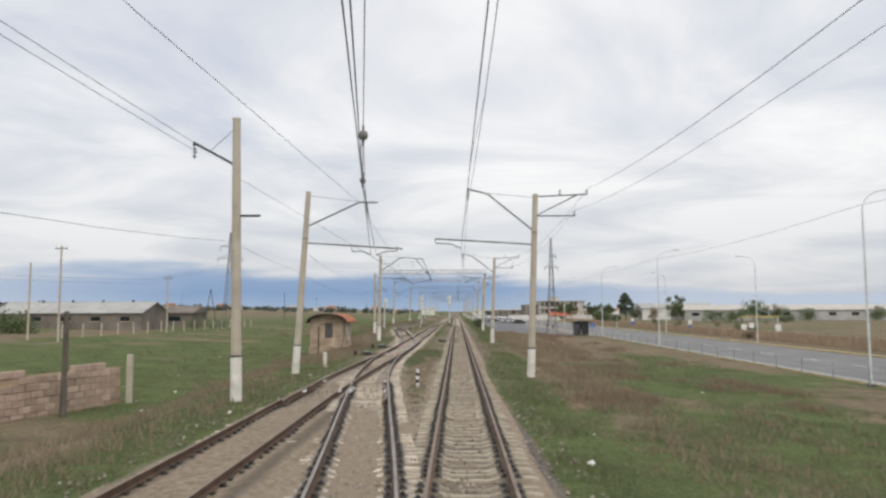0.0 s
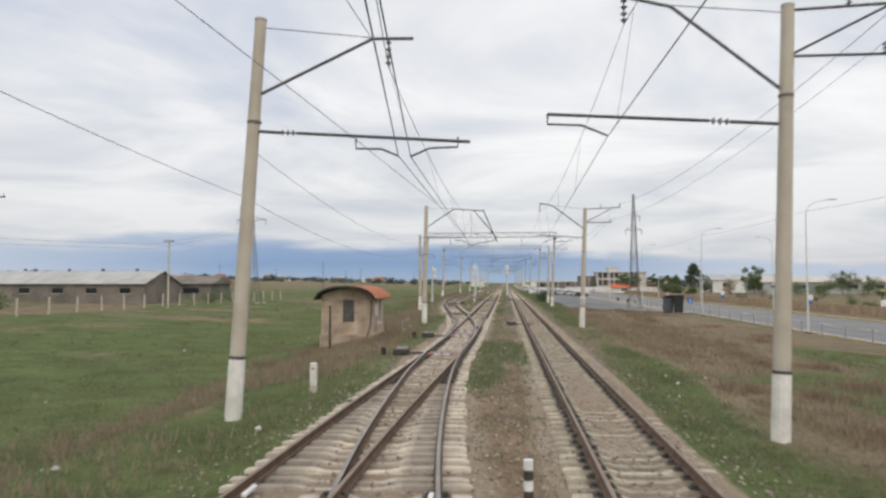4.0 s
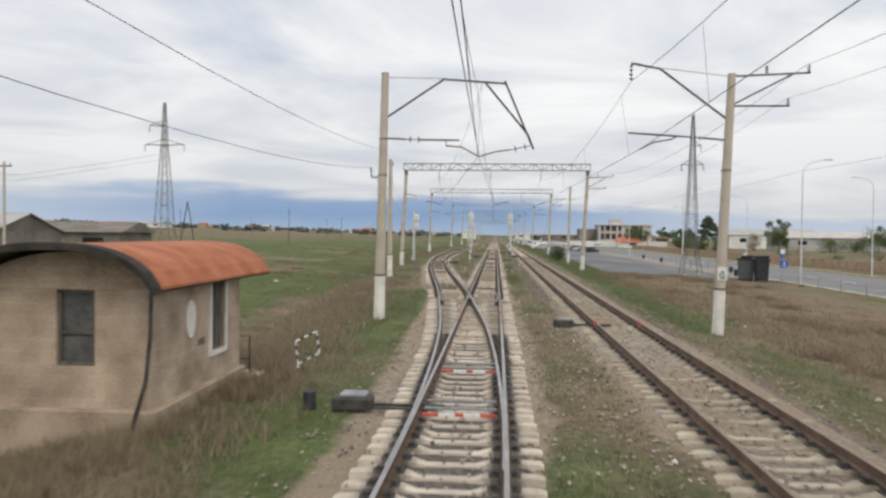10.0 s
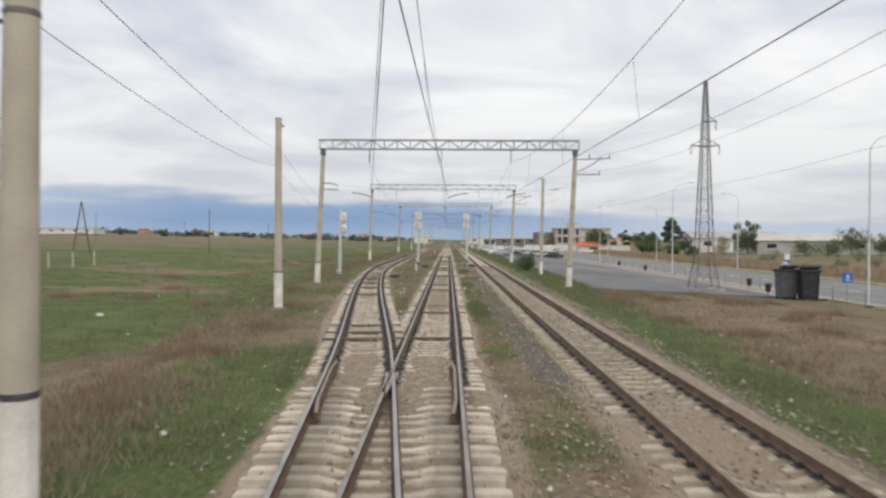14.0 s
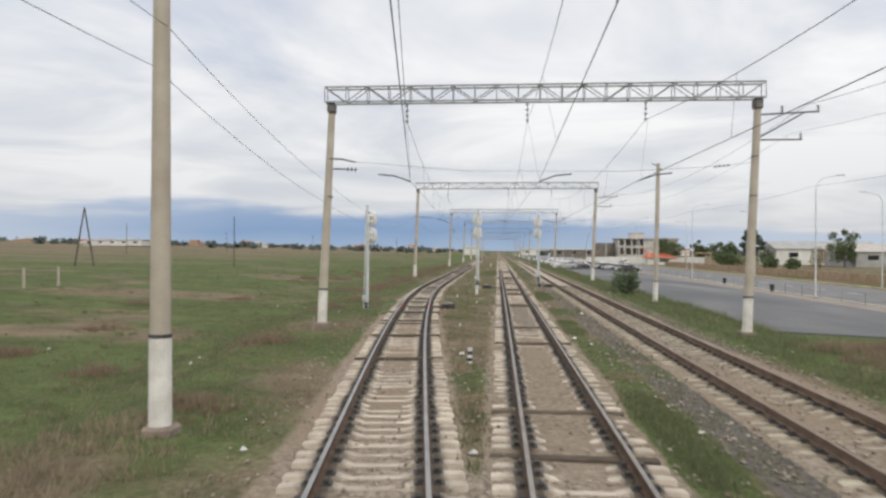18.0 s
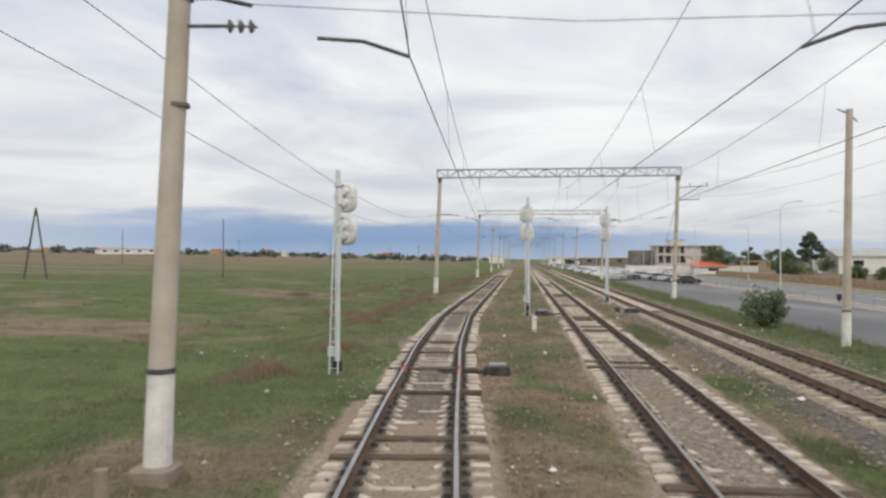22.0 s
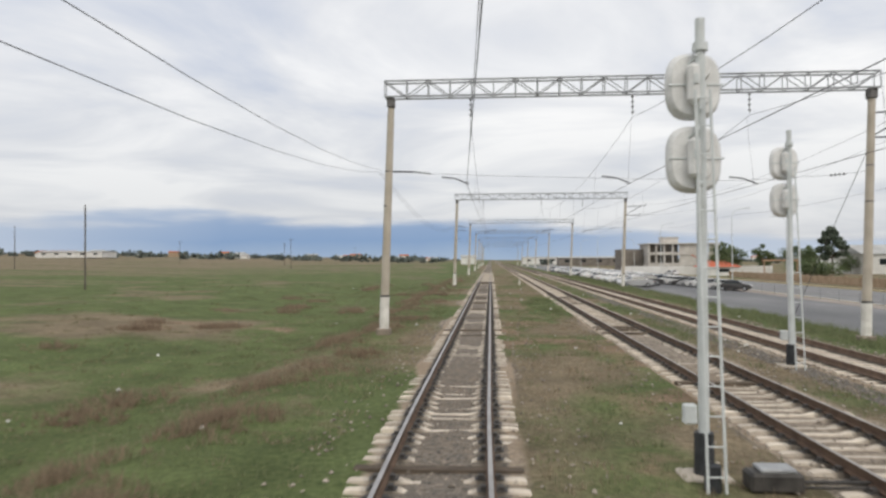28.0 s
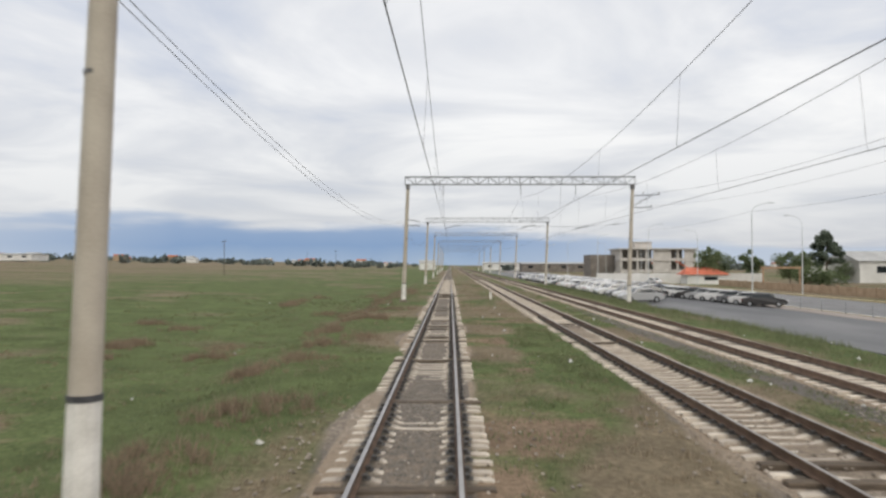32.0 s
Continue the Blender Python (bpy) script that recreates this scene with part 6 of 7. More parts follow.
def pylon(x, y, z0, top, w0, w1, arms, label):
    """A tapering lattice tower with crossarms."""
    t = thing("lattice_pylon", (x, y, z0), label, "pylon", "lattice pylons")
    h = top - z0
    knee, wk, waist = 0.13 * h, w0 * 0.6, 0.72 * h

    def half(z):
        if z < knee:
            return (w0 + (wk - w0) * z / knee) / 2
        if z < waist:
            return (wk + (w1 - wk) * (z - knee) / (waist - knee)) / 2
        return w1 / 2 * max(0.3, 1 - 0.7 * (z - waist) / (h - waist))

    levels = [0.0]
    while levels[-1] < h - 0.5:
        levels.append(min(h, levels[-1] + max(0.62, half(levels[-1]) * 1.9)))
    for sx in (-1, 1):
        for sy in (-1, 1):
            bm = bmesh.new()
            tube(bm, [(sx * half(a), sy * half(a), a - (0.3 if a == 0 else 0)) for a in levels], 0.042, 4)
            part("leg", bm, PYLON_STEEL, t)
    for i, (a, b) in enumerate(zip(levels, levels[1:])):
        p, q = half(a), half(b)
        for s in (-1, 1):
            for c, d in (((-p, s * p, a), (q, s * q, b)), ((p, s * p, a), (-q, s * q, b)), ((s * p, -p, a), (s * q, q, b)), ((s * p, p, a), (s * q, -q, b)), ((-q, s * q, b), (q, s * q, b))):
                bm = bmesh.new(); rod(bm, c, d, 0.018, 0.018, 4); part("brace", bm, PYLON_STEEL, t)
    for z, l, r in arms:
        for s, e in ((-1, l), (1, r)):
            if e:
                for a, q in (((0, -0.2, z), 0.045), ((0, 0.2, z), 0.045), ((0, 0, z + 0.7), 0.035)):
                    bm = bmesh.new(); rod(bm, a, (s * e, 0, z + 0.1), q, q, 4); part("crossarm_bar", bm, PYLON_STEEL, t)
        for s, e in ((-1, l), (1, r)):
            if e:
                insulator("insulator", t, (s * e, 0, z + 0.1), (s * e, 0, z - 0.7), 5, 0.1)
    for sx in (-1, 1):
        for sy in (-1, 1):
            bm = bmesh.new(); box(bm, (sx * w0 / 2, sy * w0 / 2, -0.1), (0.5, 0.5, 0.4), bevel=0.04); part("footing", bm, CONCRETE, t)
    return t


pylon(17.4, 137.4, -1.1, 17.2, 2.2, 0.55, ((14.3, 0.0, 0.9), (12.2, 1.2, 1.2)), "grey lattice pylon with short crossarms beside the car park")
pylon(-42.4, 135.3, -0.05, 18.0, 3.1, 0.6, ((15.2, 1.8, 0.0), (13.0, 2.3, 2.3)), "grey lattice pylon with crossarms standing in the field")


# ---- trees and bushes ----
def clumps(rng, centres, per, size):
    """Many small crossed leaf faces scattered round the given (point, radius) centres."""
    vs, fs = [], []
    for c, r in centres:
        for _ in range(per):
            d = Vector((rng.gauss(0, 1), rng.gauss(0, 1), rng.gauss(0, 0.85)))
            d = d.normalized() * r * rng.uniform(0.35, 1.05)
            p = Vector(c) + d
            u = Vector((rng.uniform(-1, 1), rng.uniform(-1, 1), rng.uniform(-1, 1))).normalized()
            w = u.cross(Vector((rng.uniform(-1, 1), rng.uniform(-1, 1), rng.uniform(-1, 1)))).normalized()
            s = size * rng.uniform(0.6, 1.5)
            k = len(vs)
            vs += [tuple(p + u * s), tuple(p + w * s * 0.7), tuple(p - u * s * 0.8), tuple(p - w * s * 0.7 + u * s * 0.3)]
            fs.append((k, k + 1, k + 2, k + 3))
    return vs, fs


def tree(x, y, z, h, spread, seed, conifer=False, name="tree", label="", per=70):
    rng = random.Random(seed)
    t = thing(name, (x, y, z), label, "tree", "trees beyond the road")
    bm = bmesh.new()
    th = h * (0.85 if conifer else 0.5)
    rod(bm, (0, 0, -0.3), (rng.uniform(-0.2, 0.2), 0, th), 0.035 * h * 0.6, 0.012 * h * 0.5, 8)
    cs = []
    n = 34 if conifer else 17
    for i in range(n):
        a = rng.uniform(0, 6.28)
        if conifer:
            f = 0.36 + 0.6 * i / n
            reach = spread * math.sin(math.pi * min(1.0, 0.22 + (f - 0.36) / 0.8)) * rng.uniform(0.3, 0.95)
            p = (math.cos(a) * reach, math.sin(a) * reach, h * f)
            r = spread * rng.uniform(0.2, 0.3)
        else:
            f = rng.uniform(0.24, 0.86)
            reach = spread * rng.uniform(0.15, 0.8) * (1.15 - abs(f - 0.6))
            p = (math.cos(a) * reach, math.sin(a) * reach, h * f)
            r = spread * rng.uniform(0.26, 0.42)
        rod(bm, (0, 0, p[2] * (0.92 if conifer else 0.6)), p, 0.012 * h * 0.5, 0.02, 5)
        cs.append((p, r))
    cs.append(((0, 0, h * 0.95), spread * 0.22))
    part("trunk", bm, BARK, t)
    vs, fs = clumps(rng, cs, per * 3, 0.02 * h + 0.03)
    part("crown", from_arrays("crown", vs, fs, LEAF_PINE if conifer else LEAF), None, t)
    return t


tree(80.0, 350, -1.42, 12.6, 3.9, 11, True, "pine", "tall dark broad-topped pine beyond the road", 70)
for i, (x, y, h, s) in enumerate(((92.9, 312, 10.6, 4.6), (121, 302, 8.0, 5.6), (129, 300, 6.2, 5.2), (49.8, 345, 8.4, 4.6), (53.5, 350, 7.6, 4.0), (64, 356, 8.2, 3.2), (66.5, 340, 7.2, 3.8), (70.5, 342, 7.4, 3.6), (86, 353, 5.0, 4.0), (170, 300, 5.5, 5.0), (145, 306, 5.0, 5.0))):
    tree(x, y, -1.42, h, s, 30 + i, label="dense green broadleaf tree beyond the road", per=60)


def bush(x, y, z, h, w, seed, label, mat=None, n=14, per=110):
    rng = random.Random(seed)
    t = thing("bush", (x, y, z), label, "bush", "bushes")
    cs = [((rng.uniform(-w, w) * 0.6, rng.uniform(-w, w) * 0.6, h * rng.uniform(0.25, 0.8)), w * rng.uniform(0.3, 0.5)) for _ in range(n)]
    bm = bmesh.new()
    for c, _ in cs:
        rod(bm, (0, 0, -0.1), c, 0.03, 0.012, 5)
    part("stem", bm, BARK, t)
    vs, fs = clumps(rng, cs, per, 0.075 if h < 3 else 0.2)
    part("foliage", from_arrays("foliage", vs, fs, mat or LEAF), None, t)


bush(4.15, 156.0, -0.5, 2.2, 1.3, 5, "feathery pale green bush beside the near track", BUSHLEAF, 26, 120)
bush(-46.5, 139, -0.05, 1.9, 3.4, 6, "overgrown hedge by the long shed", per=60)
bush(-47.8, 133, -0.05, 1.8, 2.6, 7, "overgrown hedge by the long shed", per=60)
bush(-59.5, 98, 0.0, 3.2, 4.0, 8, "dark green shrubs beside the shed", per=70)
bush(-66, 101, 0.2, 3.4, 4.4, 9, "dark green shrubs beside the shed", per=70)
for i, (x, y, h, w) in enumerate(((49.3, 249, 3.9, 2.0), (53.8, 249, 3.8, 2.1), (62, 323, 4.2, 3.5), (98, 283, 4.0, 5.0), (108, 285, 4.2, 4.2), (66, 322, 3.2, 4.0))):
    bush(x, y, -1.42, h, w, 60 + i, "dusty green roadside shrub on dry ground", per=90)
for i, (x, y, h, w) in enumerate(((46, 118, 1.3, 1.2), (52, 132, 1.6, 1.5), (58, 150, 1.4, 1.6), (49, 158, 1.8, 1.4), (64, 170, 2.0, 2.0), (55, 186, 1.6, 1.7), (72, 205, 2.2, 2.2), (60, 222, 1.8, 1.8), (86, 236, 2.4, 2.6), (78, 260, 2.6, 2.4), (104, 250, 2.8, 3.0), (120, 270, 3.0, 3.4))):
    bush(x, y, -1.44, h, w, 120 + i, "low scrub bush on waste ground beyond the road", DRY if i % 3 == 0 else LEAF, 12, 70)
bush(79.7, 297, -1.42, 6.4, 3.6, 71, "pale half-bare roadside tree with thin dry foliage", DRY, 14, 60)



# ---- buildings beyond the road ----
def frame_building():
    """Two open storeys over a ground floor: columns, recessed rooms with their shade coloured in behind parapets, plain
    wall panels.
    """
    t = thing("concrete_building", (60.6, 433, -1.42), "unfinished pale concrete building with open storeys", "building")
    w, d = 26.0, 16.0
    x0, y0 = -w / 2, -d / 2
    for z in (2.0, 6.0, 10.0):
        bm = bmesh.new(); box(bm, (0, 0, z), (w + (1.4 if z == 10 else 0.3), d + (1.4 if z == 10 else 0.3), 0.4)); part("floor_slab", bm, PALE_BUILD, t)
    cols = (0.3, 2.9, 5.9, 9.0, 11.6, 17.2, 19.8, 22.4, 25.7)
    for c in cols:
        for j in (0, 1):
            bm = bmesh.new(); box(bm, (x0 + c, y0 + 0.3 + (d - 0.6) * j, 5.0), (0.6, 0.6, 9.9)); part("column", bm, PALE_BUILD, t)
    for z in (0.0, 2.2, 6.2):
        for a, b in zip(cols, cols[1:]):
            m, n = x0 + (a + b) / 2, b - a - 0.6
            if a in (11.6, 22.4):
                bm = bmesh.new(); box(bm, (m, y0 + 0.35, z + (1.0 if z == 0 else 1.8)), (n, 0.3, 1.8 if z == 0 else 3.6)); part("wall_panel", bm, PALE_BUILD, t)
            elif z:
                bm = bmesh.new(); box(bm, (m, y0 + 0.35, z + 0.32), (n, 0.2, 0.6)); part("parapet", bm, PALE_BUILD, t)
                bm = bmesh.new(); box(bm, (m, y0 + 3.2, z + 1.8), (n + 0.5, 0.2, 3.6)); part("inner_wall", bm, DARKVOID, t, "inner wall coloured dark for the shade of the open rooms")
    for z in (4.1, 8.1):
        bm = bmesh.new(); box(bm, (x0 + 0.35, 0, z), (0.3, d - 1.2, 3.6)); part("side_wall", bm, PALE_BUILD, t)
    bm = bmesh.new(); box(bm, (-4.0, -1, 11.3), (6.0, 5, 2.2)); part("roof_house", bm, PALE_BUILD, t)
    bm = bmesh.new(); box(bm, (-4.0, -1, 12.5), (6.6, 5.6, 0.25)); part("roof_house_slab", bm, PALE_BUILD, t)
    bm = bmesh.new(); box(bm, (x0 - 4.4, 8, 4.0), (8.4, 14, 8.2)); part("annex", bm, SHEDWALL, t, "dark grey windowless annex")


frame_building()


def kiosk():
    """A white block under a long hipped roof with a steep gable end on one side."""
    t = thing("red_roofed_kiosk", (47.6, 343, -1.42), "low white kiosk with a red hipped roof", "kiosk")
    bm = bmesh.new(); box(bm, (0.3, 0, 1.15), (9.4, 5, 2.3)); part("wall_block", bm, WHITEWALL, t)
    bm = bmesh.new()
    b = [bm.verts.new((sx * 5.3, sy * 3.1, 2.25)) for sx, sy in ((-1, -1), (1, -1), (1, 1), (-1, 1))]
    r = [bm.verts.new((x, 0, 3.9)) for x in (-3.8, 1.8)]
    bm.faces.new((b[0], b[1], r[1], r[0])); bm.faces.new((b[1], b[2], r[1])); bm.faces.new((b[2], b[3], r[0], r[1])); bm.faces.new((b[3], b[0], r[0])); bm.faces.new(b[::-1])
    bmesh.ops.recalc_face_normals(bm, faces=bm.faces)
    part("roof", bm, ROOF_RED, t, "orange red sheet roof")
    bm = bmesh.new(); tube(bm, [(-6.6, -0.5, 5.4), (-4.0, -0.3, 4.0), (-3.5, -0.3, 3.75)], 0.16, 5); part("roof_verge", bm, ROOF_RED, t, "sloping red verge of the higher roof")
    bm = bmesh.new(); box(bm, (1.0, -2.52, 1.35), (3.0, 0.08, 0.8)); part("window", bm, GLASS, t)


kiosk()


def panel_fence(x0, y0, x1, y1, h, n, mat, name, label, z=-1.42, thick=0.14):
    """A wall of separate panels between posts."""
    t = thing(name, (0, 0, z), label, "wall")
    a = math.degrees(math.atan2(y1 - y0, x1 - x0))
    L = math.hypot(x1 - x0, y1 - y0) / n
    bm = bmesh.new(); box(bm, (0, 0, h / 2 - 0.1), (L - 0.12, thick, h + 0.2)); pm = mesh_from(bm, "panel", [mat])
    bm = bmesh.new(); box(bm, (0, 0, h / 2), (0.2, thick + 0.08, h + 0.35)); qm = mesh_from(bm, "pillar", [mat])
    for i in range(n):
        f = (i + 0.5) / n
        for nm, me, g in (("panel", pm, f), ("pillar", qm, i / n)):
            ob = new(nm, me); ob.parent = t
            ob.matrix_basis = pose(x0 + (x1 - x0) * g, y0 + (y1 - y0) * g, 0, 0, 0, a)


panel_fence(24.7, 352, 41, 350, 2.4, 8, WHITEWALL, "white_wall", "white rendered wall behind the parked cars")
panel_fence(41, 350, 64, 349, 2.4, 9, WHITEWALL, "white_wall", "white rendered wall behind the parked cars")
panel_fence(46.5, 40, 46.5, 330, 1.3, 60, TANWALL, "low_wall", "low tan block wall along the far side of the road")


def warehouse(x, y, lx, ly, h, roof, label, wall=None, cover=None, z=-1.42):
    t = thing("warehouse", (x, y, z), label, "warehouse", "low buildings beyond the road")
    bm = bmesh.new(); box(bm, (0, 0, h / 2), (lx, ly, h)); part("wall_block", bm, wall or WHITEWALL, t)
    bm = bmesh.new()
    p = [[bm.verts.new((sx * (lx / 2 + 0.6), yy, zz)) for yy, zz in ((-ly / 2 - 0.6, h), (0, h + roof), (ly / 2 + 0.6, h))] for sx in (-1, 1)]
    for k in range(2):
        bm.faces.new((p[0][k], p[1][k], p[1][k + 1], p[0][k + 1]))
    bm.faces.new((p[0][0], p[0][1], p[0][2])); bm.faces.new((p[1][2], p[1][1], p[1][0])); bm.faces.new((p[0][0], p[0][2], p[1][2], p[1][0]))
    bmesh.ops.recalc_face_normals(bm, faces=bm.faces)
    part("roof", bm, cover or SHEDROOF, t)
    n = max(2, int(lx / 9))
    for i in range(n):
        bm = bmesh.new(); box(bm, (-lx / 2 + lx * (i + 0.5) / n, -ly / 2 - 0.02, h * 0.62), (min(3.0, lx / n * 0.4), 0.1, h * 0.3)); part("window", bm, GLASS, t)


warehouse(163, 322, 134, 20, 4.5, 2.3, "long low grey warehouse with a pale roof", SHEDROOF, PALE_BUILD)
warehouse(105, 358, 34, 16, 5.4, 2.6, "long white hall with a pale roof and dark windows")
warehouse(140, 420, 60, 20, 5.0, 1.2, "long low warehouse with a pale roof")
warehouse(62, 620, 60, 18, 5.0, 1.0, "far pale warehouse beside the railway", SHEDWALL)
warehouse(40, 760, 50, 18, 5.5, 1.0, "far pale warehouse beside the railway")


def entrance_gate(x, y, w, h):
    """Two thin posts and a rusty bar across an entrance beyond the road."""
    t = thing("entrance_gate", (x, y, -1.42), "rusty orange crossbar on two posts over an entrance", "gate")
    for sx in (0, w):
        bm = bmesh.new(); box(bm, (sx, 0, h / 2 - 0.1), (0.2, 0.2, h)); part("post", bm, RUSTY_TAN, t)
    bm = bmesh.new(); box(bm, (w / 2, 0, h + 0.05), (w + 0.9, 0.3, 0.34), bevel=0.03); part("crossbar", bm, RUSTY_TAN, t)


entrance_gate(48.3, 312, 7.0, 3.9)


# ---- parked cars ----
def car():
    t = thing("car", (0, 0, 0), "parked saloon car on the asphalt car park", "car", "cars in the car park")
    prof = [(-2.15, 0.35), (-2.2, 0.62), (-2.1, 0.86), (-1.5, 0.95), (-0.95, 1.38), (-0.3, 1.46), (0.45, 1.42), (1.05, 0.98), (1.95, 0.84), (2.2, 0.62), (2.15, 0.35), (1.75, 0.24), (-1.75, 0.24)]
    bm = bmesh.new()
    rows = []
    for s in (-1, 1):
        rows.append([bm.verts.new((s * (0.86 - (0.17 if z > 1.2 else (0.03 if z < 0.5 else 0.0))), y, z)) for y, z in prof])
    n = len(prof)
    for i in range(n):
        bm.faces.new((rows[0][i], rows[0][(i + 1) % n], rows[1][(i + 1) % n], rows[1][i]))
    bm.faces.new(rows[0][::-1]); bm.faces.new(rows[1])
    bmesh.ops.recalc_face_normals(bm, faces=bm.faces)
    bmesh.ops.bevel(bm, geom=list(bm.edges), offset=0.05, segments=1, affect="EDGES")
    part("body", bm, CARPAINT, t)

    def pane(nm, pts):
        bm = bmesh.new(); f = bm.faces.new([bm.verts.new(p) for p in pts])
        r = bmesh.ops.extrude_face_region(bm, geom=[f])
        nv = [v for v in r["geom"] if isinstance(v, bmesh.types.BMVert)]
        bmesh.ops.translate(bm, verts=nv, vec=f.normal * 0.02)
        bmesh.ops.recalc_face_normals(bm, faces=bm.faces)
        part(nm, bm, GLASS, t)

    pane("windscreen", [(-0.62, 1.03, 1.02), (0.62, 1.03, 1.02), (0.55, 0.52, 1.40), (-0.55, 0.52, 1.40)])
    pane("rear_window", [(0.62, -1.47, 1.0), (-0.62, -1.47, 1.0), (-0.55, -1.0, 1.36), (0.55, -1.0, 1.36)])
    for s in (-1, 1):
        a = [(s * 0.868, 0.85, 1.0), (s * 0.868, -1.3, 1.0), (s * 0.735, -0.92, 1.34), (s * 0.72, 0.42, 1.37)]
        pane("side_window", a if s < 0 else a[::-1])
        for y, nm in ((1.35, "wheel"), (-1.35, "wheel")):
            bm = bmesh.new(); rod(bm, (s * 0.68, y, 0.31), (s * 0.88, y, 0.31), 0.31, 0.31, 14)
            wh = part(nm, bm, RUBBER, t)
            bm = bmesh.new(); rod(bm, (s * 0.87, y, 0.31), (s * 0.892, y, 0.31), 0.19, 0.17, 10); part("rim", bm, STEEL_GREY, wh)
        bm = bmesh.new(); box(bm, (s * 0.62, 2.12, 0.66), (0.3, 0.14, 0.14), bevel=0.02); part("headlight", bm, WHITE_PAINT, t)
        bm = bmesh.new(); box(bm, (s * 0.64, -2.13, 0.74), (0.28, 0.12, 0.14), bevel=0.02); part("tail_light", bm, RED_PAINT, t)
    return t


def park_z(x):
    return -0.60 - (x - 6.6) * 0.785 / 18.0


def cars():
    rng = random.Random(77)
    first = car()
    first.matrix_basis = pose(7.6, 245.7, park_z(7.6), 0, 0, 96)
    spots = [(8.6 + rng.uniform(-0.3, 0.3), 249.0 + 2.9 * i, 90 + rng.uniform(-5, 5)) for i in range(46)]
    spots += [(19.1 - 0.3 * i, 239.5 + 2.5 * i, 62 + rng.uniform(-4, 4)) for i in range(13)]
    spots += [(14.2 + rng.uniform(-0.3, 0.3), 284 + 3.0 * i, 90 + rng.uniform(-6, 6)) for i in range(34)]
    spots += [(19.0 + rng.uniform(-0.3, 0.3), 290 + 3.2 * i, 90 + rng.uniform(-6, 6)) for i in range(24)]
    spots += [(11.4 + rng.uniform(-0.3, 0.3), 256.5 + 2.9 * i, 90 + rng.uniform(-5, 5)) for i in range(34)]
    spots += [(17.2 + rng.uniform(-0.3, 0.3), 276 + 3.1 * i, 88 + rng.uniform(-6, 6)) for i in range(26)]
    for x, y, a in spots:
        if rng.random() < 0.06:
            continue
        x, y = x + 0.19 * (x - 7.6), y + 0.007 * (x - 7.6) * (y - 167)
        copy_thing(first, pose(x, y, park_z(x), 0, 0, a + (180 if rng.random() < 0.4 else 0)))
    van = copy_thing(first, pose(35.5, 341, -1.395, 0, 0, 20))
    tagged(van, "white car standing on the road by the wall")


cars()


# ---- field side ----
def shed():
    lx, ly, h, rise = 25, 11.0, 3.3, 1.75
    t = thing("long_shed", (-51.9 - lx / 2, 125.2, -0.35), "long low stone shed with a grey sheet roof", "shed")
    bm = bmesh.new(); box(bm, (0, 0, h / 2), (lx, ly, h)); part("wall_block", bm, SHEDWALL, t)
    for s in (-1, 1):
        bm = bmesh.new()
        a = [bm.verts.new(p) for p in ((s * lx / 2 - 0.1 * s, -ly / 2, h), (s * lx / 2 - 0.1 * s, ly / 2, h), (s * lx / 2 - 0.1 * s, 0, h + rise - 0.1))]
        b = [bm.verts.new((v.co.x - s * 0.3, v.co.y, v.co.z)) for v in a]
        bm.faces.new(a); bm.faces.new(b[::-1])
        for i in range(3):
            bm.faces.new((a[i], a[(i + 1) % 3], b[(i + 1) % 3], b[i]))
        bmesh.ops.recalc_face_normals(bm, faces=bm.faces)
        part("gable", bm, SHEDWALL, t)
    for s in (-1, 1):
        ang = math.degrees(math.atan2(rise, ly / 2))
        for k in range(9):
            bm = bmesh.new()
            w = (lx + 0.5) / 9
            box(bm, (-(lx + 0.5) / 2 + w * (k + 0.5), s * (ly / 4 + 0.1), h + rise / 2 + 0.05 + 0.012 * (k % 2)), (w + 0.05, math.hypot(ly / 2, rise) + 0.45, 0.1), rot=pose(0, 0, 0, -s * ang, 0, 0)); part("roof_sheet", bm, SHEDROOF, t)
    for i in range(5):
        w = part("window", mesh_from(window_box(1.5, 0.75), "window", [GLASS]), None, t)
        w.location = (-9.8 + 4.9 * i, -ly / 2 - 0.02, 2.35)
        bm = bmesh.new(); box(bm, (0, -0.04, -0.43), (1.7, 0.14, 0.1)); part("sill", bm, CONCRETE, w)
    for i in range(4):
        bm = bmesh.new(); rod(bm, (-7 + 5.2 * i, 0, h + rise), (-7 + 5.2 * i, 0, h + rise + 0.45), 0.28, 0.22, 8); part("roof_vent", bm, STEEL_DARK, t)


def window_box(w, h):
    bm = bmesh.new()
    box(bm, (0, 0, 0), (w, 0.1, h))
    return bm


shed()
warehouse(-60, 149.5, 14, 9, 3.0, 1.4, "low stone outbuilding behind the shed", SHEDWALL, SHEDWALL, z=-0.1)


def stake_fence():
    t = thing("stake_fence", (0, 0, 0), "row of pale concrete stakes and wire along the field", "fence")
    bm = bmesh.new(); box(bm, (0, 0, 0.75), (0.16, 0.16, 1.9)); pm = mesh_from(bm, "stake", [CONCRETE])
    pts = [(-46.5 + 0.14 * i, 86.0 + 4.4 * i) for i in range(17)]
    for i, (x, y) in enumerate(pts):
        ob = new("stake", pm); ob.parent = t
        ob.matrix_basis = pose(x, y, ground_z(x, y) - 0.05, 2.5 * math.sin(i * 2.1), 3 * math.sin(i * 1.3), 10 * i)
    for z in (0.5, 1.0, 1.45):
        bm = bmesh.new()
        for a, b in zip(pts, pts[1:]):
            rod(bm, (*a, ground_z(*a) + z), (*b, ground_z(*b) + z), 0.012, 0.012, 4)
        part("fence_wire", bm, STEEL_DARK, t)


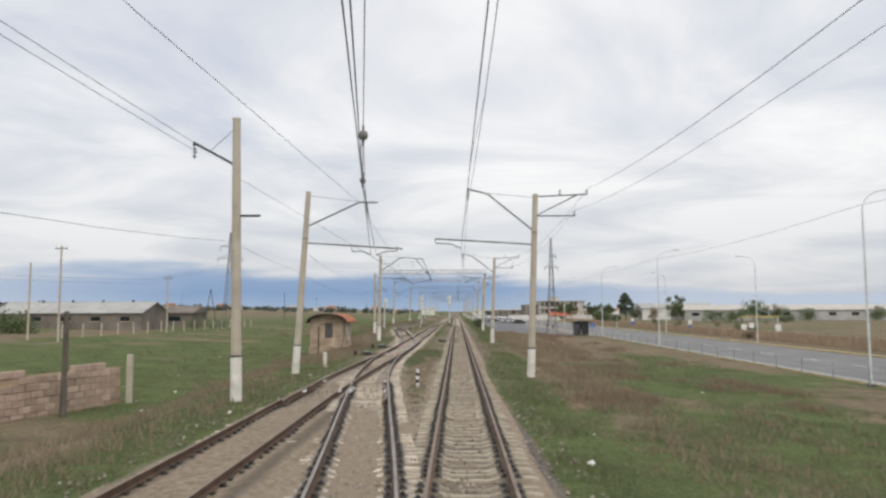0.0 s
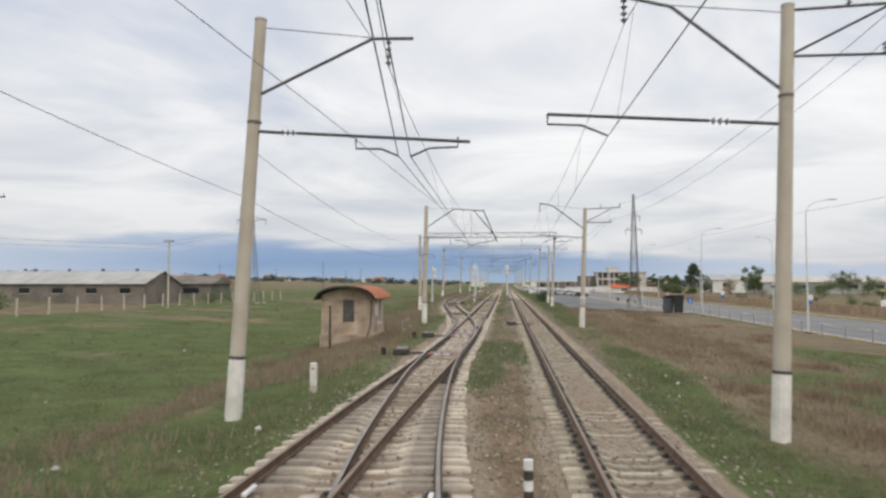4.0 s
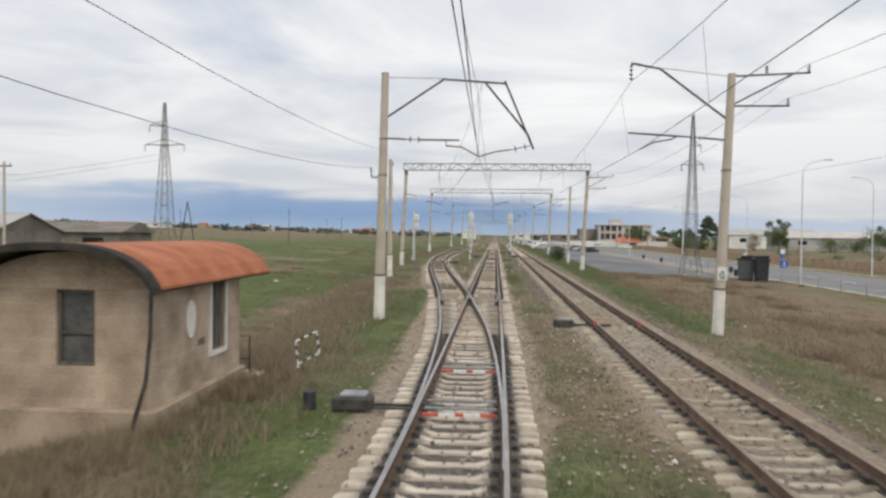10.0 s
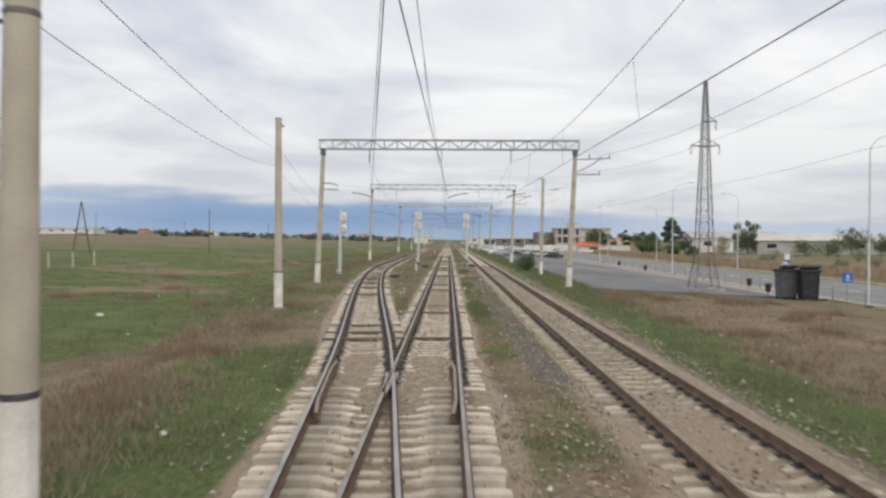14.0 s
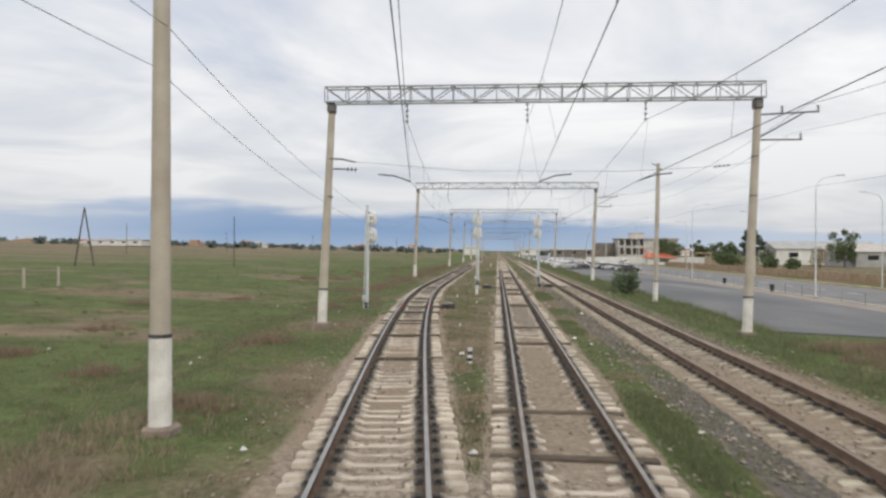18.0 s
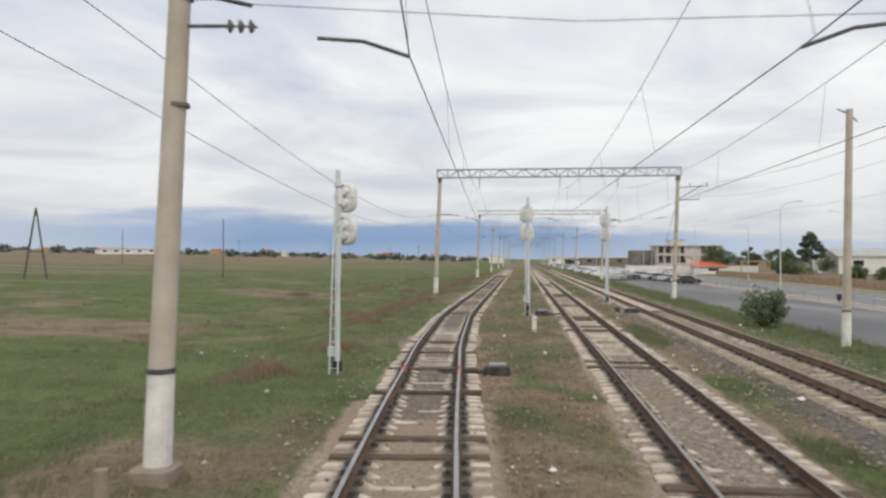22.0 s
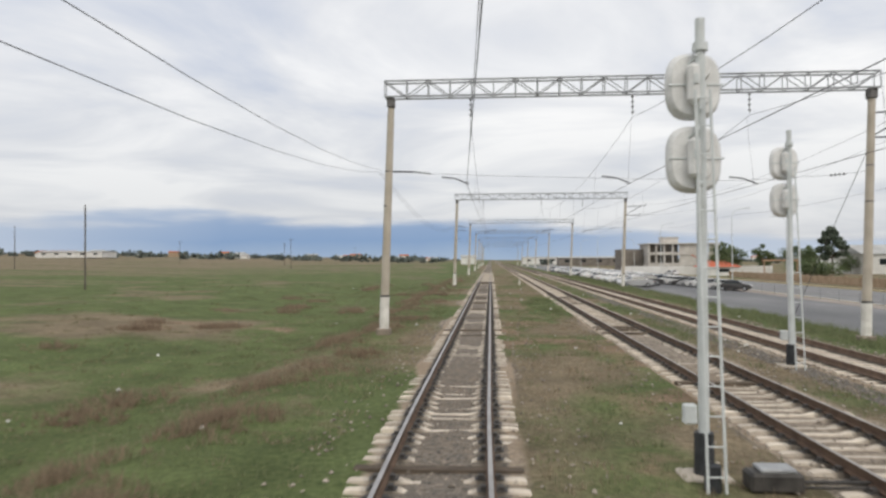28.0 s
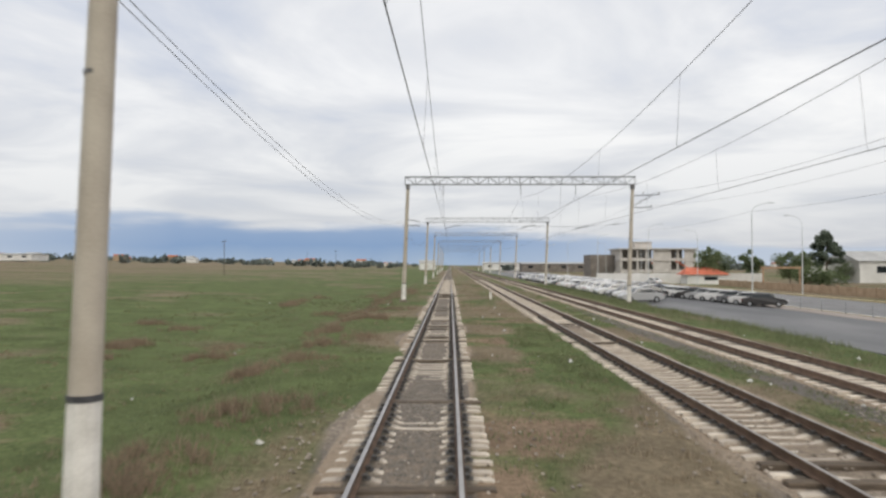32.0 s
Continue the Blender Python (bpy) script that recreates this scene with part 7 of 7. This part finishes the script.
stake_fence()


def wood_pole(x, y, h, label, arms=1, mat=None, r=0.13):
    t = thing("utility_pole", (x, y, ground_z(x, y) - 0.05), label, "utility pole", "utility poles in the field")
    bm = bmesh.new(); rod(bm, (0, 0, -0.3), (0, 0, h), r, r * 0.7, 8); part("pole", bm, mat or WOOD_POLE, t)
    for k in range(arms):
        bm = bmesh.new(); box(bm, (0, 0, h - 0.35 - 0.6 * k), (1.3, 0.1, 0.1)); part("crossarm", bm, WOOD_POLE, t)
        for s in (-0.55, 0.55):
            insulator("pin_insulator", t, (s, 0, h - 0.3 - 0.6 * k), (s, 0, h - 0.08 - 0.6 * k), 2, 0.05)


wood_pole(-15.3, 29.2, 4.1, "dark weathered wooden post at the brick wall", 0, None, 0.13)
wood_pole(-47.6, 81.0, 8.6, "leaning grey pole in the field before the shed", 0, CONCRETE)
wood_pole(-42.0, 77.0, 10.2, "grey pole with a short crossarm in the field", 1, CONCRETE)
wood_pole(-43.8, 110.0, 8.6, "pale concrete pole in front of the shed", 1, CONCRETE)
for x, y, h in ((-52.6, 221, 8.8), (-114, 300, 9.5), (-70, 360, 9.0), (-95, 440, 9.0), (-60, 480, 9.0), (-130, 420, 9.0), (-100, 620, 10.0)):
    wood_pole(x, y, h, "dark wooden pole standing in the field", 1 if y > 300 else 0, None, 0.1)


def a_frame():
    t = thing("a_frame_pole", (-68.3, 201, 0.35), "wooden A-frame pole standing in the field", "utility pole")
    for s in (-1.6, 1.6):
        bm = bmesh.new(); rod(bm, (s, 0, -0.3), (0, 0, 9.0), 0.14, 0.1, 8); part("leg", bm, WOOD_POLE, t)
    bm = bmesh.new(); box(bm, (0, 0, 3.5), (1.9, 0.12, 0.14)); part("cross_tie", bm, WOOD_POLE, t)


a_frame()
post("concrete_post", -14.75, 33.6, -0.85, 1.25, 0.11, CONCRETE, "pale concrete fence post at the end of the wall", square=True)


def brick_wall():
    """A low ragged wall of old pink blocks beside the first mast."""
    t = thing("brick_wall", (0, 0, -0.95), "low ragged wall of old pinkish blocks in the grass", "wall")
    rng = random.Random(9)
    bm = bmesh.new(); box(bm, (0, 0, 0), (0.56, 0.28, 0.26), bevel=0.02); pm = mesh_from(bm, "block", [OLDBRICK])
    a, b = Vector((-20.2, 17.0)), Vector((-15.3, 33.7))
    L = (b - a).length
    ang = math.degrees(math.atan2(b.y - a.y, b.x - a.x))
    for row in range(7):
        n = int(L / 0.585)
        for i in range(n):
            f = (i + 0.5 + 0.5 * (row % 2)) / (n + 0.5)
            if row > 4 and noise.noise((f * 7, row, 0)) > 0.15 * (8 - row) - 0.2:
                continue
            p = a.lerp(b, f)
            ob = new("block", pm); ob.parent = t
            ob.matrix_basis = pose(p.x + rng.uniform(-0.02, 0.02), p.y + rng.uniform(-0.02, 0.02), 0.1 + 0.275 * row, 0, rng.uniform(-1, 1), ang + rng.uniform(-2, 2))
    bm = bmesh.new(); box(bm, ((a.x + b.x) / 2, (a.y + b.y) / 2, 0.8), (L, 0.2, 1.7), rot=pose(0, 0, 0, 0, 0, ang)); part("mortar", bm, TANWALL, t, "crumbling mortar core")


brick_wall()


# ---- far distance ----
def far_woods():
    rng = random.Random(4)
    cs = []
    for i in range(420):
        a = radians(rng.uniform(-62, 50))
        r = rng.uniform(700, 1500)
        if abs(math.degrees(a)) < 2.2:
            continue
        x, y = r * math.sin(a), r * math.cos(a)
        s = rng.uniform(1.5, 4.2)
        for k in range(3):
            cs.append(((x + rng.uniform(-6, 6), y, ground_z(x, y) + s * 0.75), s))
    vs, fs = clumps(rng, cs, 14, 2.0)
    tagged(new("far_woods", from_arrays("far_woods", vs, fs, FARLEAF)), "distant green tree line along the horizon, coloured with bluish haze", "trees", kind="stuff")


far_woods()


def far_houses():
    rng = random.Random(14)
    for i in range(70):
        a = radians(rng.uniform(-58, 48))
        r = rng.uniform(650, 1300)
        if abs(math.degrees(a)) < 1.5:
            continue
        t = thing("far_house", (r * math.sin(a), r * math.cos(a), ground_z(r * math.sin(a), r * math.cos(a))), "small pale house far off on the plain", "house", "far houses on the plain")
        w, d, h = rng.uniform(8, 30 if i % 6 == 0 else 16), 9, rng.uniform(3, 6.5)
        bm = bmesh.new(); box(bm, (0, 0, h / 2), (w, d, h)); part("wall_block", bm, WHITEWALL if rng.random() < 0.6 else TANWALL, t)
        bm = bmesh.new()
        p = [[bm.verts.new((sx * (w / 2 + 0.4), yy, zz)) for yy, zz in ((-d / 2 - 0.4, h), (0, h + 1.8), (d / 2 + 0.4, h))] for sx in (-1, 1)]
        for k in range(2):
            bm.faces.new((p[0][k], p[1][k], p[1][k + 1], p[0][k + 1]))
        bm.faces.new(p[0]); bm.faces.new(p[1][::-1])
        part("roof", bm, SHEDROOF if rng.random() < 0.6 else ROOF_RUST, t)


far_houses()


def long_white_hall():
    warehouse(-300, 640, 46, 20, 4.0, 0.8, "long white hall far across the field", z=ground_z(-300, 640) + 0.4)


long_white_hall()


def mountains():
    n, vs, fs, shares, haze_shares = 240, [], [], [], []
    # height of the crest over the horizon, in degrees, by bearing
    crest = along([(-75, 1.3), (-60, 1.5), (-44, 2.1), (-36, 2.7), (-28, 3.2), (-20, 3.35), (-12, 3.2), (-5, 2.9), (4, 2.5), (12, 1.9), (22, 1.4), (40, 1.0), (75, 1.0)])
    for i in range(n + 1):
        b = -75 + 150 * i / n
        a = radians(b)
        top = 4150 * math.tan(radians(1.2 * crest(b) * (1 + 0.12 * noise.noise((b * 0.11, 1, 1)) + 0.05 * noise.noise((b * 0.6, 2, 1)))))
        for share in (-0.1, 0.3, 0.6, 0.8, 0.95, 1.2):
            z = top * share
            shares.append(share)
            # painted haze: paler far left and to the right
            haze_shares.append(max(unit((-20 - b) / 16) * 0.75, unit((b - 2) / 14) * 0.8))
            r = 4150 + z * 0.4
            vs.append((r * math.sin(a), r * math.cos(a), z))
    for i in range(n):
        for k in range(5):
            a = i * 6 + k
            fs.append((a, a + 6, a + 7, a + 1))
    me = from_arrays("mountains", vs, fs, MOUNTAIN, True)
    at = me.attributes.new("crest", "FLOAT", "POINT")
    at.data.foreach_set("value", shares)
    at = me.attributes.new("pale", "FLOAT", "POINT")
    at.data.foreach_set("value", haze_shares)
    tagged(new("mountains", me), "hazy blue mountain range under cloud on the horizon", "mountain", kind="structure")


mountains()


# ---- grass, weeds, stones, litter ----
def scatter(name, n, seed, place, size, blades, mat, label, category, lean=0.5):
    """Tufts of thin blades where place(rng) says; one joined mesh."""
    rng = random.Random(seed)
    vs, fs = [], []
    for _ in range(n):
        p = place(rng)
        if p is None:
            continue
        x, y, k = p
        z = ground_z(x, y) - 0.03
        for _ in range(blades):
            a, h = rng.uniform(0, 6.283), size * k * rng.uniform(0.5, 1.3)
            bx, by = x + rng.gauss(0, 0.10 * k + 0.03), y + rng.gauss(0, 0.10 * k + 0.03)
            w = 0.006 + 0.009 * k
            ca, sa = math.cos(a), math.sin(a)
            l = h * lean * rng.uniform(0.2, 1.0)
            b = rng.uniform(0, 6.283)
            i = len(vs)
            vs += [(bx - ca * w, by - sa * w, z), (bx + ca * w, by + sa * w, z), (bx + math.cos(b) * l, by + math.sin(b) * l, z + h)]
            fs.append((i, i + 1, i + 2))
    tagged(new(name, from_arrays(name, vs, fs, mat)), label, category, kind="stuff")


def verge(rng):
    """A spot off the tracks, nearer ones more often."""
    y = rng.uniform(6, 200) if rng.random() < 0.8 else rng.uniform(200, 300)
    side = rng.random()
    if side < 0.42:
        x = centre_left(y) - 2.0 - abs(rng.gauss(0, 6.0))
    elif side < 0.62:
        x = rng.uniform(centre_mid(y) + 1.5, XR - 1.5)
    elif side < 0.80 and y > 100:
        x = rng.uniform(centre_left(y) + 1.5, XM - 1.5)
    else:
        x = 1.8 + abs(rng.gauss(0, 5.5))
    if x > 20.5 or (x > 6.3 and y > 129) or nearest_track(x, y) < 1.55:
        return None
    return x, y


def green_spot(rng):
    p = verge(rng)
    if p is None:
        return None
    x, y = p
    g = noise.noise((x * 0.25, y * 0.16, 9)) * 0.9 + noise.noise((x * 0.06, y * 0.06, 3)) * 0.5
    if any(((x - a) / c) ** 2 + ((y - b) / d) ** 2 < 1.3 for a, b, c, d in GREEN_PATCHES):
        g += 0.6
    if g < rng.uniform(-0.35, 0.25):
        return None
    return x, y, rng.uniform(0.5, 1.25)


def dry_spot(rng):
    p = verge(rng)
    if p is None:
        return None
    x, y = p
    g = noise.noise((x * 0.25, y * 0.16, 9)) * 0.9 + noise.noise((x * 0.06, y * 0.06, 3)) * 0.5
    if any(((x - a) / c) ** 2 + ((y - b) / d) ** 2 < 1.3 for a, b, c, d in DRY_PATCHES):
        g -= 0.7
    if g > rng.uniform(-0.2, 0.4) or (-4.3 < x < -0.8 and rng.random() < 0.65):
        return None
    u = centre_left(y) - x
    big = 1.7 if (5 < x < 19 and y < 135) or (3.2 < u < 8 and y < 110) else 0.8
    return x, y, rng.uniform(0.5, 1.2) * big


def lush_spot(rng):
    a, b, c, d = rng.choice(GREEN_PATCHES)
    e, r = rng.uniform(0, 6.283), rng.random() ** 0.5
    x, y = a + c * r * math.cos(e), b + d * r * math.sin(e)
    if nearest_track(x, y) < 1.6 or y < 5 or x > 20.5:
        return None
    if noise.noise((x * 0.5, y * 0.35, 31)) < rng.uniform(-0.4, 0.15):
        return None
    return x, y, rng.uniform(0.5, 1.2)


DRIFTS = ((-10.6, 65.0, 1.6, 2.6), (-12.6, 64.8, 1.4, 2.0), (-10.0, 70.5, 0.9, 3.0), (-11.2, 76.0, 1.4, 3.5), (-10.8, 82.0, 1.0, 3.2), (-11.6, 88.0, 1.3, 4.5),
          (6.0, 34.0, 1.6, 9.0), (9.0, 74.0, 2.4, 8.0), (-12.5, 46.0, 1.2, 7.0), (-11.5, 56.0, 1.3, 4.0))


def drift_spot(rng):
    a, b, c, d = rng.choice(DRIFTS)
    x, y = rng.gauss(a, c * 0.6), rng.gauss(b, d * 0.6)
    if nearest_track(x, y) < 2.3 or (-13.6 < x < -10.2 and 66.2 < y < 71.2) or noise.noise((x * 0.7, y * 0.6, 41)) < rng.uniform(-0.5, 0.1):
        return None
    return x, y, rng.uniform(0.5, 1.3)


scatter("tall_dry_weeds", 4200, 25, drift_spot, 0.27, 20, DRY, "tall dry brown weeds in drifts beside the railway", "weeds", 0.8)


def clump_centres():
    rng = random.Random(5)
    right = [(rng.uniform(5.2, 17.5), rng.uniform(26, 129)) for _ in range(58)]
    left = [(rng.uniform(-14.2, -10.4), rng.uniform(38, 112)) for _ in range(16)]
    for _ in range(70):
        y = rng.uniform(118, 270)
        left.append((centre_left(y) - rng.choice((3.0, 3.6, 4.4, 5.5, 9.0, 14.0, 18.0)) - rng.uniform(0, 1.4), y))
    return [(x, y) for x, y in right + left if not (-14.5 < x < -9.5 and 65 < y < 72.5) and nearest_track(x, y) > 3.2]


CLUMPS = clump_centres()


def clump_spot(rng):
    a, b = rng.choice(CLUMPS)
    dx, dy = rng.gauss(0, 0.6), rng.gauss(0, 0.8)
    return a + dx, b + dy, rng.uniform(0.5, 1.15) * max(0.3, 1.0 - math.hypot(dx, dy) / 2.6)


scatter("russet_weeds", 6500, 28, clump_spot, 0.5, 16, RUSSET, "fuzzy reddish brown dry weed clumps beside the railway", "weeds", 0.7)


def yard_edge_spot(rng):
    y = rng.uniform(112, 300)
    x = rng.uniform(4.0, 6.6) if rng.random() < 0.7 else rng.uniform(2.6, 4.6)
    if noise.noise((x * 0.4, y * 0.22, 61)) < rng.uniform(-0.5, 0.25):
        return None
    return x, y, rng.uniform(0.4, 1.2)


scatter("roadside_weeds", 6500, 27, yard_edge_spot, 0.34, 9, GRASS, "tall green weeds along the edge of the car park", "weeds", 0.6)


def hummock_spot(rng):
    y = rng.uniform(30, 260)
    x = centre_left(y) - 6 - abs(rng.gauss(0, 16))
    if noise.noise((x * 0.12, y * 0.12, 51)) < rng.uniform(-0.6, 0.3) or (-14 < x < -10 and 66 < y < 72):
        return None
    return x, y, rng.uniform(0.7, 1.6)


scatter("field_tussocks", 2600, 26, hummock_spot, 0.13, 16, TUSSOCK, "dark coarse tussocks scattered over the field", "grass", 0.9)
scatter("grass", 12000, 20, lush_spot, 0.17, 12, GRASS, "lush green grass patches beside the tracks", "grass")
scatter("grass", 34000, 21, green_spot, 0.12, 11, GRASS, "short green grass tufts beside the tracks", "grass")
scatter("dry_weeds", 30000, 22, dry_spot, 0.17, 11, DRY, "dry brown weeds and dead grass beside the tracks", "weeds", 0.7)


def stones(name, n, seed, place, smin, smax, mat, label, category, lift=0.0):
    rng = random.Random(seed)
    vs, fs = [], []
    for _ in range(n):
        p = place(rng)
        if p is None:
            continue
        x, y = p[:2]
        s = rng.uniform(smin, smax)
        z = ground_z(x, y) + lift + s * 0.2
        k = len(vs)
        a0 = rng.uniform(0, 6.28)
        for q in range(4):
            a = a0 + q * 1.57 + rng.uniform(-0.4, 0.4)
            vs.append((x + math.cos(a) * s * rng.uniform(0.7, 1.2), y + math.sin(a) * s * rng.uniform(0.7, 1.2), z + rng.uniform(-0.2, 0.2) * s))
        vs += [(x + rng.uniform(-0.3, 0.3) * s, y + rng.uniform(-0.3, 0.3) * s, z + s * 0.75), (x, y, z - s * 0.6)]
        for q in range(4):
            fs += [(k + q, k + (q + 1) % 4, k + 4), (k + (q + 1) % 4, k + q, k + 5)]
    tagged(new(name, from_arrays(name, vs, fs, mat)), label, category, kind="stuff")


def on_bed(rng):
    y = rng.uniform(8, 190)
    c = rng.choice((XR, XR, centre_mid(y), centre_left(y), centre_cross(y) if y < 56 else XR))
    d = rng.uniform(-2.6, 2.6)
    return c + d, y


def in_field(rng):
    p = verge(rng)
    return p


stones("ballast_stones", 26000, 31, on_bed, 0.025, 0.055, STONE, "loose grey ballast stones round the sleepers", "stones", 0.02)
stones("litter", 240, 32, in_field, 0.03, 0.11, LITTER, "scattered pale litter and stones in the grass", "litter", 0.03)


# ---- sleepers, piece by piece ----
lay_sleepers(track_near, lambda y: XR, 2, 330, 300, timber=0.0, seed=2, mesh=DRY_MESH)
lay_sleepers(track_middle, lambda y: centre_mid(y), 56.2, 330, 300, other=lambda y: centre_left(y) if y < 93 else 99.0, timber=0.11, seed=3)
lay_sleepers(track_crossover, centre_cross, 4, 55.8, 300, other=lambda y: centre_mid(y) if y > 27 else (XR if y < 8 else 99.0), timber=0.0, seed=4)
lay_sleepers(track_field, centre_left, 93.2, 330, 300, timber=0.1, seed=5)
lay_sleepers(track_middle, centre_mid, 6, 26.8, 300, timber=0.0, seed=6)
